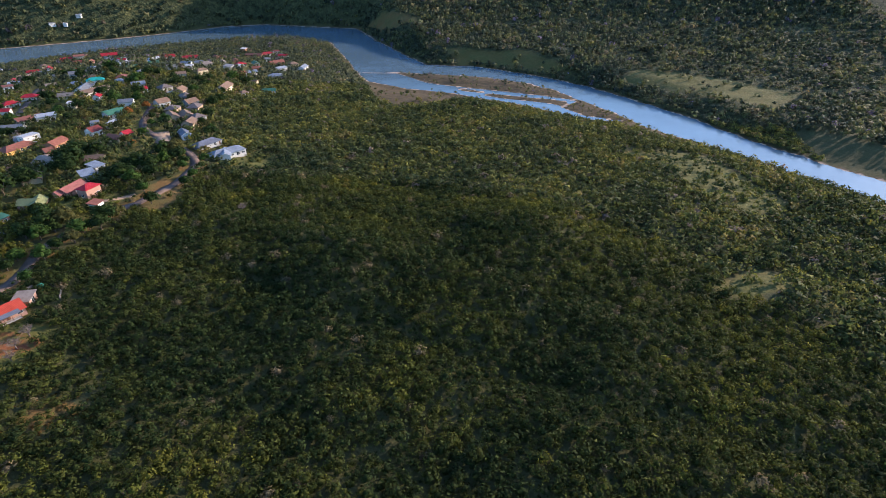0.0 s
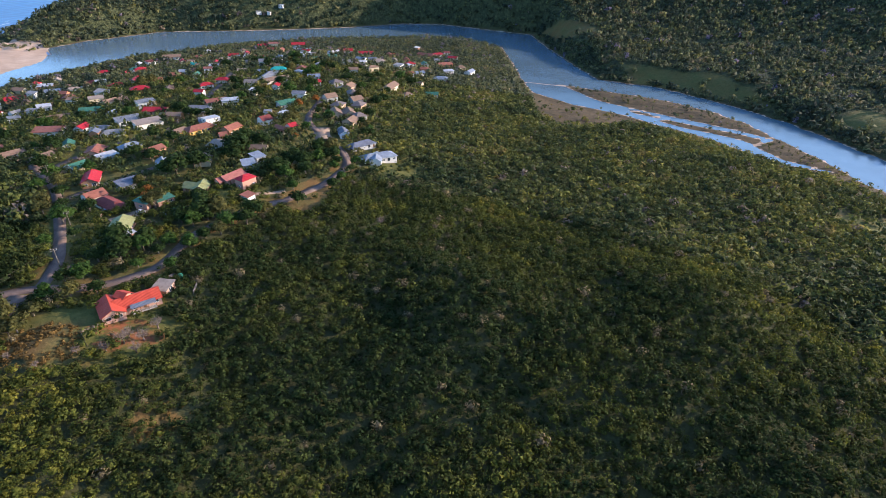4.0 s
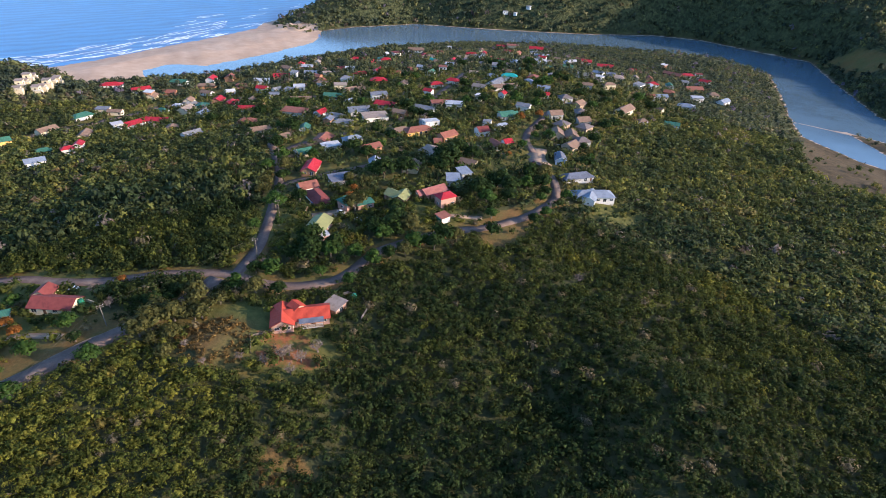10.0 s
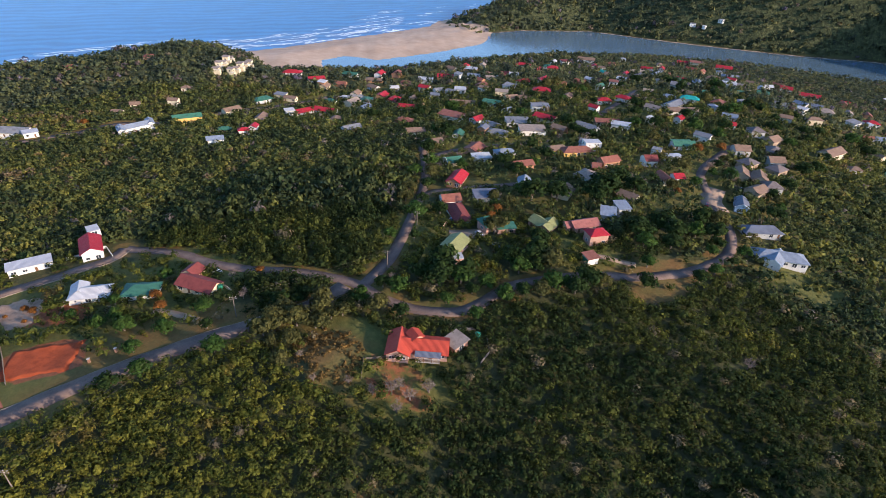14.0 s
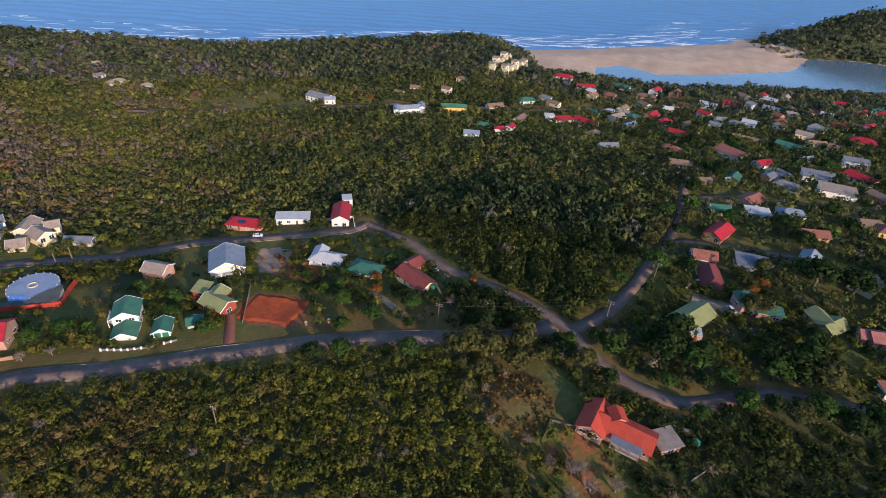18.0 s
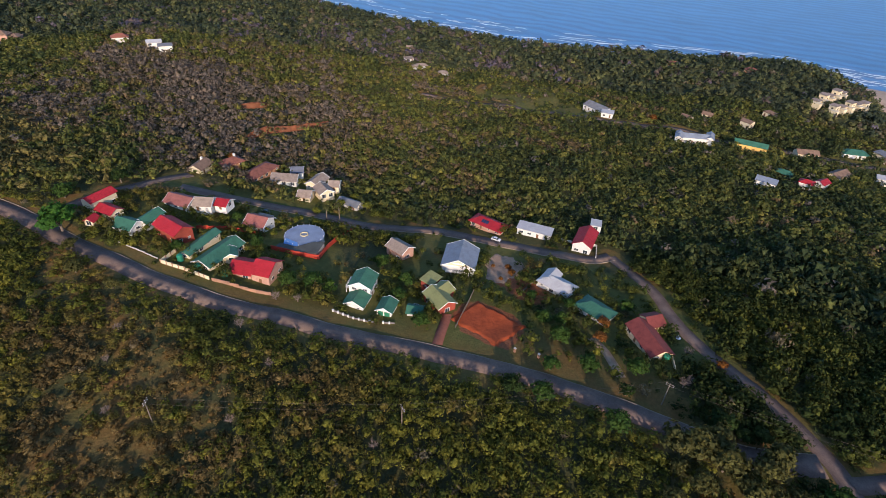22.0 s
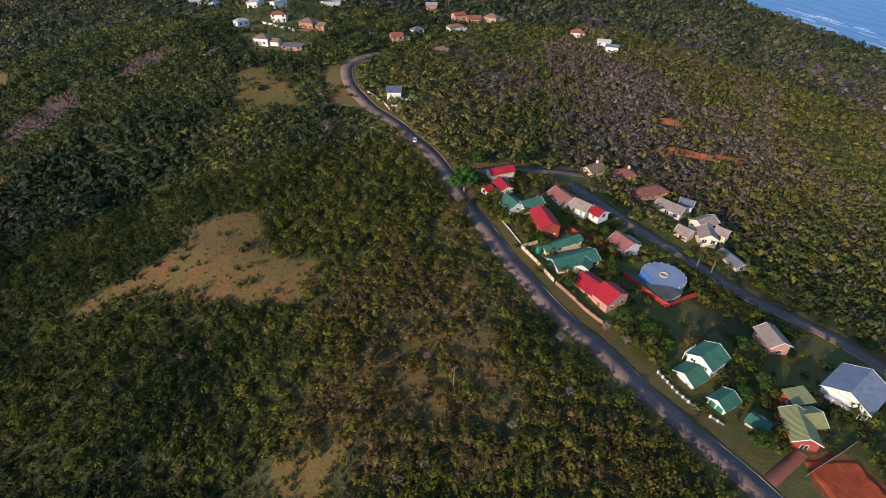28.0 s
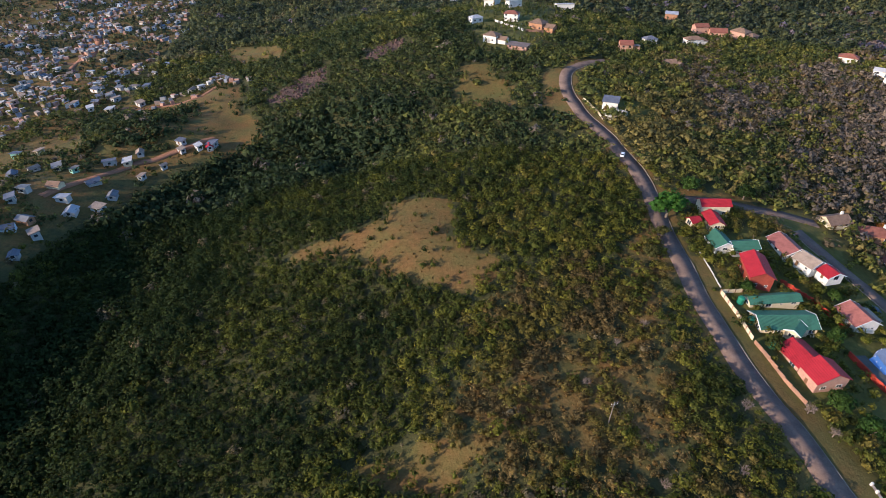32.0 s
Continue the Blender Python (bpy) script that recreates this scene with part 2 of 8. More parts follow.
def height(x, y, wet=None):
    x, y = np.asarray(x, float), np.asarray(y, float)
    d = shore(x, y) if wet is None else wet
    h = np.full(x.shape, 6.25)
    for hx, hy, hz in HILLS_TOWN + HILLS_SOUTH + HILLS_EAST:
        h = h + hz * np.exp(-((x - hx) ** 2 + (y - hy) ** 2) / 12012.0)
    for hx, hy, hz, s in HILLS_FAR:
        h = h + hz * np.exp(-((x - hx) ** 2 + (y - hy) ** 2) / (2.0 * s * s))
    cut = np.full(x.shape, 1e9)
    for (ax, ay), (bx, by) in zip(RAVINE, RAVINE[1:]):
        s = np.clip(((x - ax) * (bx - ax) + (y - ay) * (by - ay)) / ((bx - ax) ** 2 + (by - ay) ** 2), 0, 1)
        cut = np.minimum(cut, np.hypot(x - ax - s * (bx - ax), y - ay - s * (by - ay)))
    h = h - 9.0 * np.exp(-(cut / 20.0) ** 2)
    h = h * (1 - 0.55 * ease(600, 720, y) * ease(-600, -540, x) * ease(-130, -190, x) * ease(960, 900, y))
    flat = ease(75, -50, outside(MARSH, x, y))
    h = h * (1 - 0.72 * flat)
    sandy = ease(50, 0, outside(SPIT, x, y)) * ease(570, 535, y)
    h = h * (1 - sandy) + 3.2 * sandy
    h = h + 5.0 * np.maximum(0, wobble(x, y, 34, 1.2) + 0.15) * ease(1.3, 0.7, np.hypot((x + 828) / 62, (y - 528) / 34))
    rough = np.maximum(ease(-150, -110, x), ease(-280, -315, x) * ease(140, 90, y)) * ease(330, 260, y)
    h = h + rough * (2.6 * wobble(x, y, 120, 2.4) + 1.4 * wobble(x, y, 52, 1.7))
    h = np.maximum(h, 1.5) + 0.8 * wobble(x, y, 61, 0.5) + 0.35 * wobble(x, y, 23, 3.0)
    return np.where(d > 0, 0.15 + (np.maximum(h, 1.2) - 0.15) * ease(0, 52, d), -2.5 * ease(0, -14, d))


RAVINE = [(30, 20), (48, -40), (52, -90), (54, -140), (40, -178), (8, -195), (-22, -185)]
SPIT = [(-625, 187.5), (-650, 287.5), (-675, 412.5), (-725, 512.5), (-785, 548), (-845, 545), (-868, 512), (-875, 475), (-800, 300), (-756.2, 175)]
MARSH = [(-125, 587.5), (-75, 650), (0, 640), (60, 605), (99, 545), (125, 500), (150, 448), (182, 408), (160, 416), (122, 452), (100, 473), (25, 518.8), (-75, 550)]
FIELDS = [[(-51, 743), (8, 728), (64, 710), (97, 662), (109, 630), (76, 653), (30, 682), (-24, 700)], [(145, 585), (182, 560), (209, 526), (260, 480), (300, 520), (240, 585), (175, 618)],
          [(-267, 1040), (-169, 965), (-88, 891), (-76, 868), (-140, 885), (-205, 985)]]
FAR_BANK = [(-75, 750), (25, 718.8), (137.5, 637.5), (225, 475), (412.5, 525), (450, 700), (250, 825), (50, 862.5)]

# ---- roads of the village, as lines on the plan ----
ROADS = {
    "lower_road": (6.6, [(-205, 122.5), (-197.5, 105), (-196.9, 88.8), (-196.2, 71.2), (-195, 53.8), (-191.2, 36.2), (-187.5, 18.8), (-182.5, 2.5), (-176.9, -13.8), (-172.7, -30), (-167.3, -45),
                   (-163.5, -61.2), (-160.5, -77.5), (-158.8, -93.8), (-156.2, -112.5), (-155, -130), (-152.5, -146.2), (-145, -170), (-135, -193.8), (-130, -215),
                   (-127.5, -233.8), (-130, -251.2), (-137.5, -262.5), (-147.0, -272.0), (-156.0, -281.0)]),
    "village_road": (4.8, [(-282.5, 50), (-263.8, 70), (-243.8, 83.8), (-231.2, 98.8), (-218.8, 113.8), (-205, 126.2), (-192.5, 131.2), (-181.2, 140), (-173.1, 152.5), (-175, 166.2), (-177.5, 177.5),
                     (-175, 197.5), (-170, 215), (-162.5, 231.2), (-158.8, 250), (-158.8, 265), (-162.5, 280), (-172.5, 293.8), (-190, 307.5), (-207.5, 320), (-222.5, 332.5),
                     (-233.8, 353.8), (-246.2, 390)]),
    "climbing_road": (4.8, [(-202.5, 128.8), (-212.5, 142.5), (-226.2, 153.8), (-250, 171.2), (-277.5, 190), (-300, 201), (-330, 213)]),
    "upper_road": (5.6, [(-282.5, 50), (-273.8, 42.5), (-271.2, 30), (-268.8, 10), (-265, -15), (-256.2, -33.8), (-247.5, -47.5), (-241.2, -62.5), (-235, -78.8), (-226.2, -95), (-217.5, -110), (-210, -122.5)]),
    "cross_street": (4.2, [(-306, 204), (-312, 216), (-312, 232), (-309, 250), (-307.6, 264), (-302.5, 295)]),
    "yard_lane": (3.6, [(-262, 181), (-266, 190), (-261, 206), (-256, 222), (-250, 236)]),
    "upper_street": (4.4, [(-330, 356), (-336.6, 367.4), (-352, 398), (-373.9, 434.9)]),
    "side_road": (5.0, [(-156.2, -128.8), (-175, -130.6), (-193.8, -131.2), (-222.5, -132.5)]),
    "township_track": (4.4, [(116, -129), (112, -142), (107, -156), (101, -173), (92, -181), (85, -190), (77, -197), (71, -209)]),
    "township_lane": (3.6, [(177, -263), (153, -264), (137, -266), (122, -268), (114, -276), (110, -293)]),
    "hill_track": (3.8, [(258, -335), (272, -367), (283, -394), (297, -417)]),
    "far_track": (6.0, [(412.5, -300), (300, -343.8), (265, -362.5), (290, -418.8), (325, -487.5)]),
    "valley_road": (5.2, [(-431.2, -137.5), (-460, -62.5), (-471.2, -12.5), (-477.5, 42.5), (-483.8, 110), (-493.8, 162.5), (-512.5, 212.5)]),
}


def smooth_line(points, step=3.0):
    """A curve through the corners of a line, with its points about step apart."""
    p = np.array(points, float)
    p = np.vstack([2 * p[0] - p[1], p, 2 * p[-1] - p[-2]])
    out = []
    for a, b, c, d in zip(p, p[1:], p[2:], p[3:]):
        n = max(1, int(np.linalg.norm(c - b) / step))
        for s in np.arange(n) / n:
            out.append(0.5 * (2 * b + (c - a) * s + (2 * a - 5 * b + 4 * c - d) * s * s + (3 * b - a - 3 * c + d) * s ** 3))
    out.append(p[-2])
    return np.array(out)


ROAD_LINES = {n: (w, smooth_line(p)) for n, (w, p) in ROADS.items()}


def road_gap(x, y):
    """Distance from the edge of the nearest road."""
    d = np.full(np.shape(x), 1e9)
    for w, line in ROAD_LINES.values():
        for a, b in zip(line[::2], line[2::2]):
            e = b - a
            s = np.clip(((x - a[0]) * e[0] + (y - a[1]) * e[1]) / (e @ e), 0, 1)
            d = np.minimum(d, np.hypot(x - a[0] - s * e[0], y - a[1] - s * e[1]) - w / 2)
    return d


def oval(x, y, cx, cy, rx, ry, turn=0.0):
    """Below 1 inside an oval with a ragged edge."""
    c, s = math.cos(radians(turn)), math.sin(radians(turn))
    u, v = ((x - cx) * c + (y - cy) * s) / rx, ((y - cy) * c - (x - cx) * s) / ry
    return np.sqrt(u * u + v * v) + 0.16 * wobble(x, y, 19, cx) + 0.08 * wobble(x, y, 7, cy)


# outlines of the grassy clearings
CLEARINGS = [
    [(-10, -95), (-19, -101), (-34, -105), (-51, -108), (-48, -121), (-58, -124), (-67, -126), (-76, -123), (-81, -114), (-77, -101), (-88, -93), (-97, -90), (-96, -78), (-88, -72), (-78, -75), (-69, -76), (-63, -80), (-48, -87), (-33, -92), (-18, -91)],
    [(-62, -8), (-66, -14), (-76, -17), (-83, -18), (-93, -20), (-97, -16), (-93, -11), (-89, -5)],
    [(-65, -261), (-82, -265), (-99, -238), (-100, -210), (-74, -219), (-64, -234), (-70, -244)],
    [(52, -229), (43, -212), (47, -201), (56, -191), (64, -188), (66, -211), (81, -208), (103, -206), (101, -232), (96, -256), (95, -283), (89, -290), (78, -247), (62, -239)],
    [(151, -396), (128, -405), (83, -363), (74, -332), (102, -334), (126, -348)],
    [(-178, 103), (-181, 113), (-170, 115), (-155, 109), (-161, 100), (-172, 97)],
    [(-461, -110), (-519, -101), (-528, -56), (-510, -9), (-472, -15), (-459, -63)],
]
PARK = CLEARINGS[6]
ROCKY = [(58, -256), (46, -247), (33, -257), (22, -279), (27, -298), (42, -286)]
ROCKY_TOP = [(2, -291), (-8, -286), (-28, -307), (-21, -322), (-3, -310)]
SOIL_BANKS = [[(-271, -156), (-287, -166), (-307, -165), (-324, -158), (-339, -154), (-334, -147), (-311, -147), (-293, -151), (-274, -151)], [(-301, -187), (-313, -199), (-321, -199), (-327, -192), (-318, -185), (-306, -183)]]
BANK_FRONT = [(-266, -155), (-281, -160), (-320, -155), (-337, -150), (-320, -136), (-294, -133), (-270, -139), (-260, -148)]
ESTATE = [(-55, -481), (-133, -452), (-128, -324), (-105, -276), (-74, -294), (-64, -349)]
REDSOIL = [(-167, 118), (-157, 128), (-149, 133), (-139, 129), (-145, 114), (-158, 111)]
MUDFLAT = [(-128, 608), (-100, 586), (-72, 583), (-44, 553), (-15, 536), (-41, 486), (-69, 471), (-89, 482), (-106, 527)]


NORTH_BANK = [(-800, 560), (-770, 731), (-590, 872), (-470, 1015), (-400, 1045), (-306, 1020), (-220, 1004), (-110, 775), (0, 691), (157, 560), (400, 700), (1500, 1500), (0, 4000), (-1500, 4000), (-1000, 700)]


def patch(x, y, poly):
    """Distance from a clearing's ragged outline, negative inside."""
    return outside(poly, x, y) + 2.2 * wobble(x, y, 17, poly[0][0]) + 1.2 * wobble(x, y, 6, poly[0][1])


def rocky_gap(x, y):
    return np.minimum(patch(x, y, ROCKY), patch(x, y, ROCKY_TOP))


GRASS_OVALS = [(-611, -207, 5, 8, 20), (-609, -147, 9, 5, 10), (-479, -107, 12, 9, 0), (105, -268.8, 20, 10, 30), (-404, 400, 14, 9, 20),
               (-122.5, -225, 8.8, 30, 0), (-158.8, 235, 10, 20, 20), (-128, 293, 5, 9, 0), (-243.8, -10, 17.5, 13.8, 0), (-190, 7.5, 6.2, 32.5, -12), (-179, -37.5, 4, 27.5, -20)]


YARDS = [(-215, 12.5, 42.5, 32.5, -75), (-256.2, 31.2, 15, 56.2, 0), (-200, -77.5, 32.5, 55, -15), (-245, -87.5, 20, 30, 0), (-231.2, 77.5, 15, 27.5, 45), (-155, 123.8, 17.5, 16.2, 0),
         (-160, -203.8, 17.5, 12.5, 0), (-240, 162.5, 20, 25, 30), (-206.2, 168.8, 17.5, 16.2, 0), (-187.5, 218.8, 15, 17.5, 0), (-140, 297.5, 20, 17.5, 0), (-176.2, 115, 15, 17.5, 0)]
TOWN = [(-187.5, 281.2), (-168.8, 327.5), (-200, 412.5), (-200, 525), (-250, 625), (-362.5, 700), (-525, 625), (-575, 500), (-568.8, 362.5), (-562.5, 237.5), (-500, 137.5),
        (-437.5, 137.5), (-412.5, 218.8), (-327.5, 215), (-268.8, 187.5), (-231.2, 193.8)]
TOWNSHIP = [(86, -71), (88, -107), (82, -133), (76, -166), (53, -199), (80, -290), (123, -328), (155, -264), (187, -312), (212.5, -431.2), (273.8, -587.5), (525, -562.5), (375, -187.5), (187.5, -87.5)]


GULLY_WOOD = [(174, -238), (153, -247), (119, -236), (110, -246), (93, -248), (91, -221), (97, -199), (109, -188), (119, -185), (130, -178)]
SCRUB_OVALS = [(-183, -200, 14, 14, 0), (-204, -228, 14, 16, 0), (-118.8, -31.2, 34, 24, 0), (-142, -75, 10, 32.5, -8), (-120, 100, 12, 8, 20)]


VERGE = [(-158.8, -93.8), (-162.5, -61.2), (-171.9, -30), (-182.5, 2.5), (-191.2, 36.2), (-196.2, 71.2), (-197.5, 88),
         (-206, 86), (-204.5, 70), (-200.5, 36), (-191.5, 0), (-181.5, -33), (-171.5, -63), (-168, -94)]


# open grassy slopes over the river
SLOPES = [[(90, 356), (115, 371), (158, 369), (172, 322), (180, 285), (152, 268), (128, 300), (126, 333), (112, 349)], [(62, 363), (76, 362), (75, 356), (63, 357)], [(96, 190), (128, 214), (146, 200), (118, 186)]]


def grassy(x, y):
    g = ease(2.0, -1.0, outside(VERGE, np.asarray(x), np.asarray(y)))
    for o in GRASS_OVALS:
        g = np.maximum(g, ease(1.15, 0.85, oval(x, y, *o)))
    for poly in CLEARINGS:
        g = np.maximum(g, ease(2, -2, patch(x, y, poly)))
    return g


# ---- ground ----
def steps(fine_from, fine_to, step):
    far = []
    d, s = 0.0, step
    while d < 2900:
        s *= 1.16
        d += s
        far.append(d)
    far = np.array(far)
    return np.concatenate([fine_from - far[::-1], np.arange(fine_from, fine_to + 0.1, step), fine_to + far])


gx, gy = np.meshgrid(steps(-900, 250, 4.8), steps(-525, 1075, 4.8), indexing="ij")
wet = shore(gx, gy)
gz = height(gx, gy, wet)
sea_gap = outside(SEA, gx, gy)
gap = road_gap(gx, gy)
sand_part = np.maximum(ease(14, -4, outside(SPIT, gx, gy) + 4 * wobble(gx, gy, 31)), ease(28, 10, sea_gap + 5 * wobble(gx, gy, 43)))
sand_part = np.maximum(sand_part, 0.9 * ease(1.2, 0.6, oval(gx, gy, -822, 530, 40, 26, 60)))
for o in ((-611, -207, 5, 8, 20), (-609, -147, 9, 5, 10)):
    sand_part = np.maximum(sand_part, 0.8 * ease(1.2, 0.7, oval(gx, gy, *o)))
sand_part = np.maximum(sand_part, ease(3.5, 0, wet) * 0.7)
grass_part = np.maximum(grassy(gx, gy), ease(6, 1.5, gap + 2 * wobble(gx, gy, 17)) * 0.85)
for o in SCRUB_OVALS:
    grass_part = np.maximum(grass_part, 0.55 * ease(1.2, 0.7, oval(gx, gy, *o)))
lawn_part = 0.8 * ease(20, -20, outside(TOWN, gx, gy))
for poly, v in zip(FIELDS, (0.6, 0.9, 0.2)):
    grass_part = np.maximum(grass_part, 0.85 * ease(8, -6, outside(poly, gx, gy) + 4 * wobble(gx, gy, 40)))
    lawn_part = np.maximum(lawn_part, v * ease(10, -5, outside(poly, gx, gy)))
for o in YARDS:
    lawn_part = np.maximum(lawn_part, ease(1.3, 0.8, oval(gx, gy, *o)))
    grass_part = np.maximum(grass_part, 0.75 * ease(1.15, 0.9, oval(gx, gy, *o)))
grass_part = np.maximum(grass_part, 0.62 * ease(10, -10, outside(TOWN, gx, gy)))
grass_part = np.maximum(grass_part, 0.55 * ease(10, -10, outside(TOWNSHIP, gx, gy)))
soil_part = np.maximum(ease(1.15, 0.9, oval(gx, gy, -211.2, 27.5, 10, 13.8, -12)), ease(1.2, 0.8, oval(gx, gy, -240, 32, 4, 4)))
soil_part = np.maximum(soil_part, 0.50 * ease(3, -2, patch(gx, gy, REDSOIL)))
soil_part = np.maximum(soil_part, 0.7 * ease(1.2, 0.8, oval(gx, gy, -240, 32.5, 10, 10)))
for poly in SOIL_BANKS:
    soil_part = np.maximum(soil_part, 0.35 * ease(4, -1, outside(poly, gx, gy)))
lawn_part = np.maximum(lawn_part, ease(10, -10, outside(ESTATE, gx, gy)))
grass_part = np.maximum(grass_part, 0.8 * ease(10, -10, outside(ESTATE, gx, gy)))
rock_part = np.maximum(0.75 * ease(4, -4, rocky_gap(gx, gy)), 0.0)
soil_part = np.maximum(soil_part, 0.8 * ease(1.2, 0.7, oval(gx, gy, -241, 21, 8, 6, 15)))
soil_part = np.maximum(soil_part, 0.36 * ease(0, -20, outside(TOWNSHIP, gx, gy)))
mud_part = np.maximum(ease(25, -10, outside(MARSH, gx, gy)), ease(8, 0, wet) * 0.8)
mud_part = np.maximum(mud_part, ease(8, -8, patch(gx, gy, MUDFLAT)))
for poly in SLOPES:
    grass_part = np.maximum(grass_part, 0.85 * ease(6, -6, patch(gx, gy, poly)))
    lawn_part = np.maximum(lawn_part, 1.0 * ease(6, -6, patch(gx, gy, poly)))
lawn_part = np.maximum(lawn_part, 0.9 * ease(5, -5, outside(PARK, gx, gy)))
for poly, v in ((CLEARINGS[2], 0.4), (CLEARINGS[3], 0.0), (CLEARINGS[4], 0.2)):
    lawn_part = np.maximum(lawn_part, v * ease(4, -4, outside(poly, gx, gy)))
lawn_part = lawn_part * (1 - 0.7 * ease(3, -2, outside(VERGE, gx, gy)))
lawn_part = lawn_part * (1 - 0.85 * ease(1.1, 0.9, oval(gx, gy, -171.5, 106, 13, 11.5))) * (1 - 0.7 * ease(1.2, 0.8, oval(gx, gy, -207, 62, 11, 32)))
grass_part = np.maximum(grass_part, 0.8 * ease(1.1, 0.85, oval(gx, gy, -207, 62, 11, 32)))
lawn_part = lawn_part * (1 - ease(20, -20, outside(TOWNSHIP, gx, gy)))
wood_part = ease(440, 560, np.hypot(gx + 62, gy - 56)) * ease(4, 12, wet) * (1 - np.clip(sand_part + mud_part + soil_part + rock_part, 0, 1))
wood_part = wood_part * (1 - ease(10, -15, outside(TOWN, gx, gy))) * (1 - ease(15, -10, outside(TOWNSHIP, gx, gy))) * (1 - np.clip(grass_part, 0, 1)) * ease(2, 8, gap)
n, k = gx.shape
index = np.arange(n * k).reshape(n, k)
quads = np.stack([index[:-1, :-1], index[1:, :-1], index[1:, 1:], index[:-1, 1:]], -1).reshape(-1, 4)


def quick_mesh(name, verts, faces, material, smooth=False):
    """A mesh from arrays of points and of faces with equal corners."""
    me = bpy.data.meshes.new(name)
    faces = np.asarray(faces)
    c = faces.shape[1]
    me.vertices.add(len(verts))
    me.vertices.foreach_set("co", np.asarray(verts, np.float32).ravel())
    me.loops.add(faces.size)
    me.loops.foreach_set("vertex_index", faces.astype(np.int32).ravel())
    me.polygons.add(len(faces))
    me.polygons.foreach_set("loop_start", np.arange(0, faces.size, c, dtype=np.int32))
    me.update(calc_edges=True)
    if smooth:
        me.polygons.foreach_set("use_smooth", np.ones(len(faces), bool))
    me.materials.append(material)
    return me


def land_material():
    m, nt, b, pos = surface("earth_and_grass", 0.95, 0.0, 0.15)
    cover = nt.nodes.new("ShaderNodeAttribute")
    cover.attribute_name = "cover"
    split = nt.nodes.new("ShaderNodeSeparateColor")
    nt.links.new(cover.outputs["Color"], split.inputs[0])
    broad, fine = noise_node(nt, 14, 5, 0.65, pos), noise_node(nt, 1.1, 4, 0.7, pos)
    floor_c = ramp_node(nt, fine, [(0.3, (0.036, 0.040, 0.015)), (0.55, (0.056, 0.056, 0.020)), (0.75, (0.080, 0.072, 0.030))])
    grass_c = mix_node(nt, ramp_node(nt, broad, [(0.36, (0, 0, 0)), (0.62, (1, 1, 1))]),
                       ramp_node(nt, fine, [(0.3, (0.072, 0.066, 0.019)), (0.7, (0.122, 0.102, 0.030))]),
                       ramp_node(nt, fine, [(0.3, (0.106, 0.060, 0.019)), (0.7, (0.172, 0.097, 0.033))]))
    sand_c = ramp_node(nt, broad, [(0.3, (0.335, 0.245, 0.168)), (0.5, (0.385, 0.285, 0.20)), (0.7, (0.44, 0.335, 0.24))])
    sand_c = mix_node(nt, 1.0, sand_c, ramp_node(nt, noise_node(nt, 55, 4, 0.6, pos), [(0.36, (0.86, 0.84, 0.82)), (0.58, (1.0, 1.0, 1.0))]), "MULTIPLY")
    soil_c = ramp_node(nt, fine, [(0.3, (0.15, 0.052, 0.022)), (0.7, (0.27, 0.098, 0.042))])
    mud_c = ramp_node(nt, noise_node(nt, 6, 5, 0.6, pos), [(0.3, (0.040, 0.034, 0.016)), (0.55, (0.078, 0.056, 0.028)), (0.75, (0.105, 0.085, 0.040))])

    def edge(v):
        return ramp_node(nt, math_node(nt, "ADD", v, math_node(nt, "MULTIPLY", math_node(nt, "SUBTRACT", noise_node(nt, 4, 4, 0.7, pos), 0.5), 0.7)), [(0.42, (0, 0, 0)), (0.58, (1, 1, 1))])
    green_c = ramp_node(nt, noise_node(nt, 2.5, 5, 0.7, pos), [(0.3, (0.050, 0.062, 0.016)), (0.55, (0.092, 0.096, 0.023)), (0.75, (0.150, 0.128, 0.036))])
    lawn_a = nt.nodes.new("ShaderNodeAttribute")
    lawn_a.attribute_name = "lawn"
    grass_c = mix_node(nt, math_node(nt, "MULTIPLY", lawn_a.outputs["Fac"], 0.85), grass_c, green_c)
    col = mix_node(nt, edge(split.outputs[1]), floor_c, grass_c)
    col = mix_node(nt, edge(cover.outputs["Alpha"]), col, mud_c)
    col = mix_node(nt, edge(split.outputs[2]), col, soil_c)
    wood_a = nt.nodes.new("ShaderNodeAttribute")
    wood_a.attribute_name = "wood"
    # far crowns, and the darkness between them, are painted as colour over the bump
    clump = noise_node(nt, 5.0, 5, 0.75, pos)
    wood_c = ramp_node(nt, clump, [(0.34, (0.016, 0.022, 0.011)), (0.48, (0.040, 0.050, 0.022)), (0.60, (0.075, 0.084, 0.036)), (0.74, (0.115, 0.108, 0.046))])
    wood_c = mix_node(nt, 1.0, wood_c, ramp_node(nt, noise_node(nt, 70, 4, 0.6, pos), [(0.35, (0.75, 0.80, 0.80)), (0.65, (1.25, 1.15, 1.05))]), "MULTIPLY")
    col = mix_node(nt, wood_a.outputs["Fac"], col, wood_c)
    rock_a = nt.nodes.new("ShaderNodeAttribute")
    rock_a.attribute_name = "rock"
    rock_c = ramp_node(nt, noise_node(nt, 2.2, 5, 0.7, pos), [(0.32, (0.030, 0.028, 0.017)), (0.48, (0.078, 0.052, 0.042)), (0.7, (0.140, 0.092, 0.074))])
    col = mix_node(nt, edge(rock_a.outputs["Fac"]), col, rock_c)
    col = mix_node(nt, edge(split.outputs[0]), col, sand_c)
    nt.links.new(col, b.inputs["Base Color"])
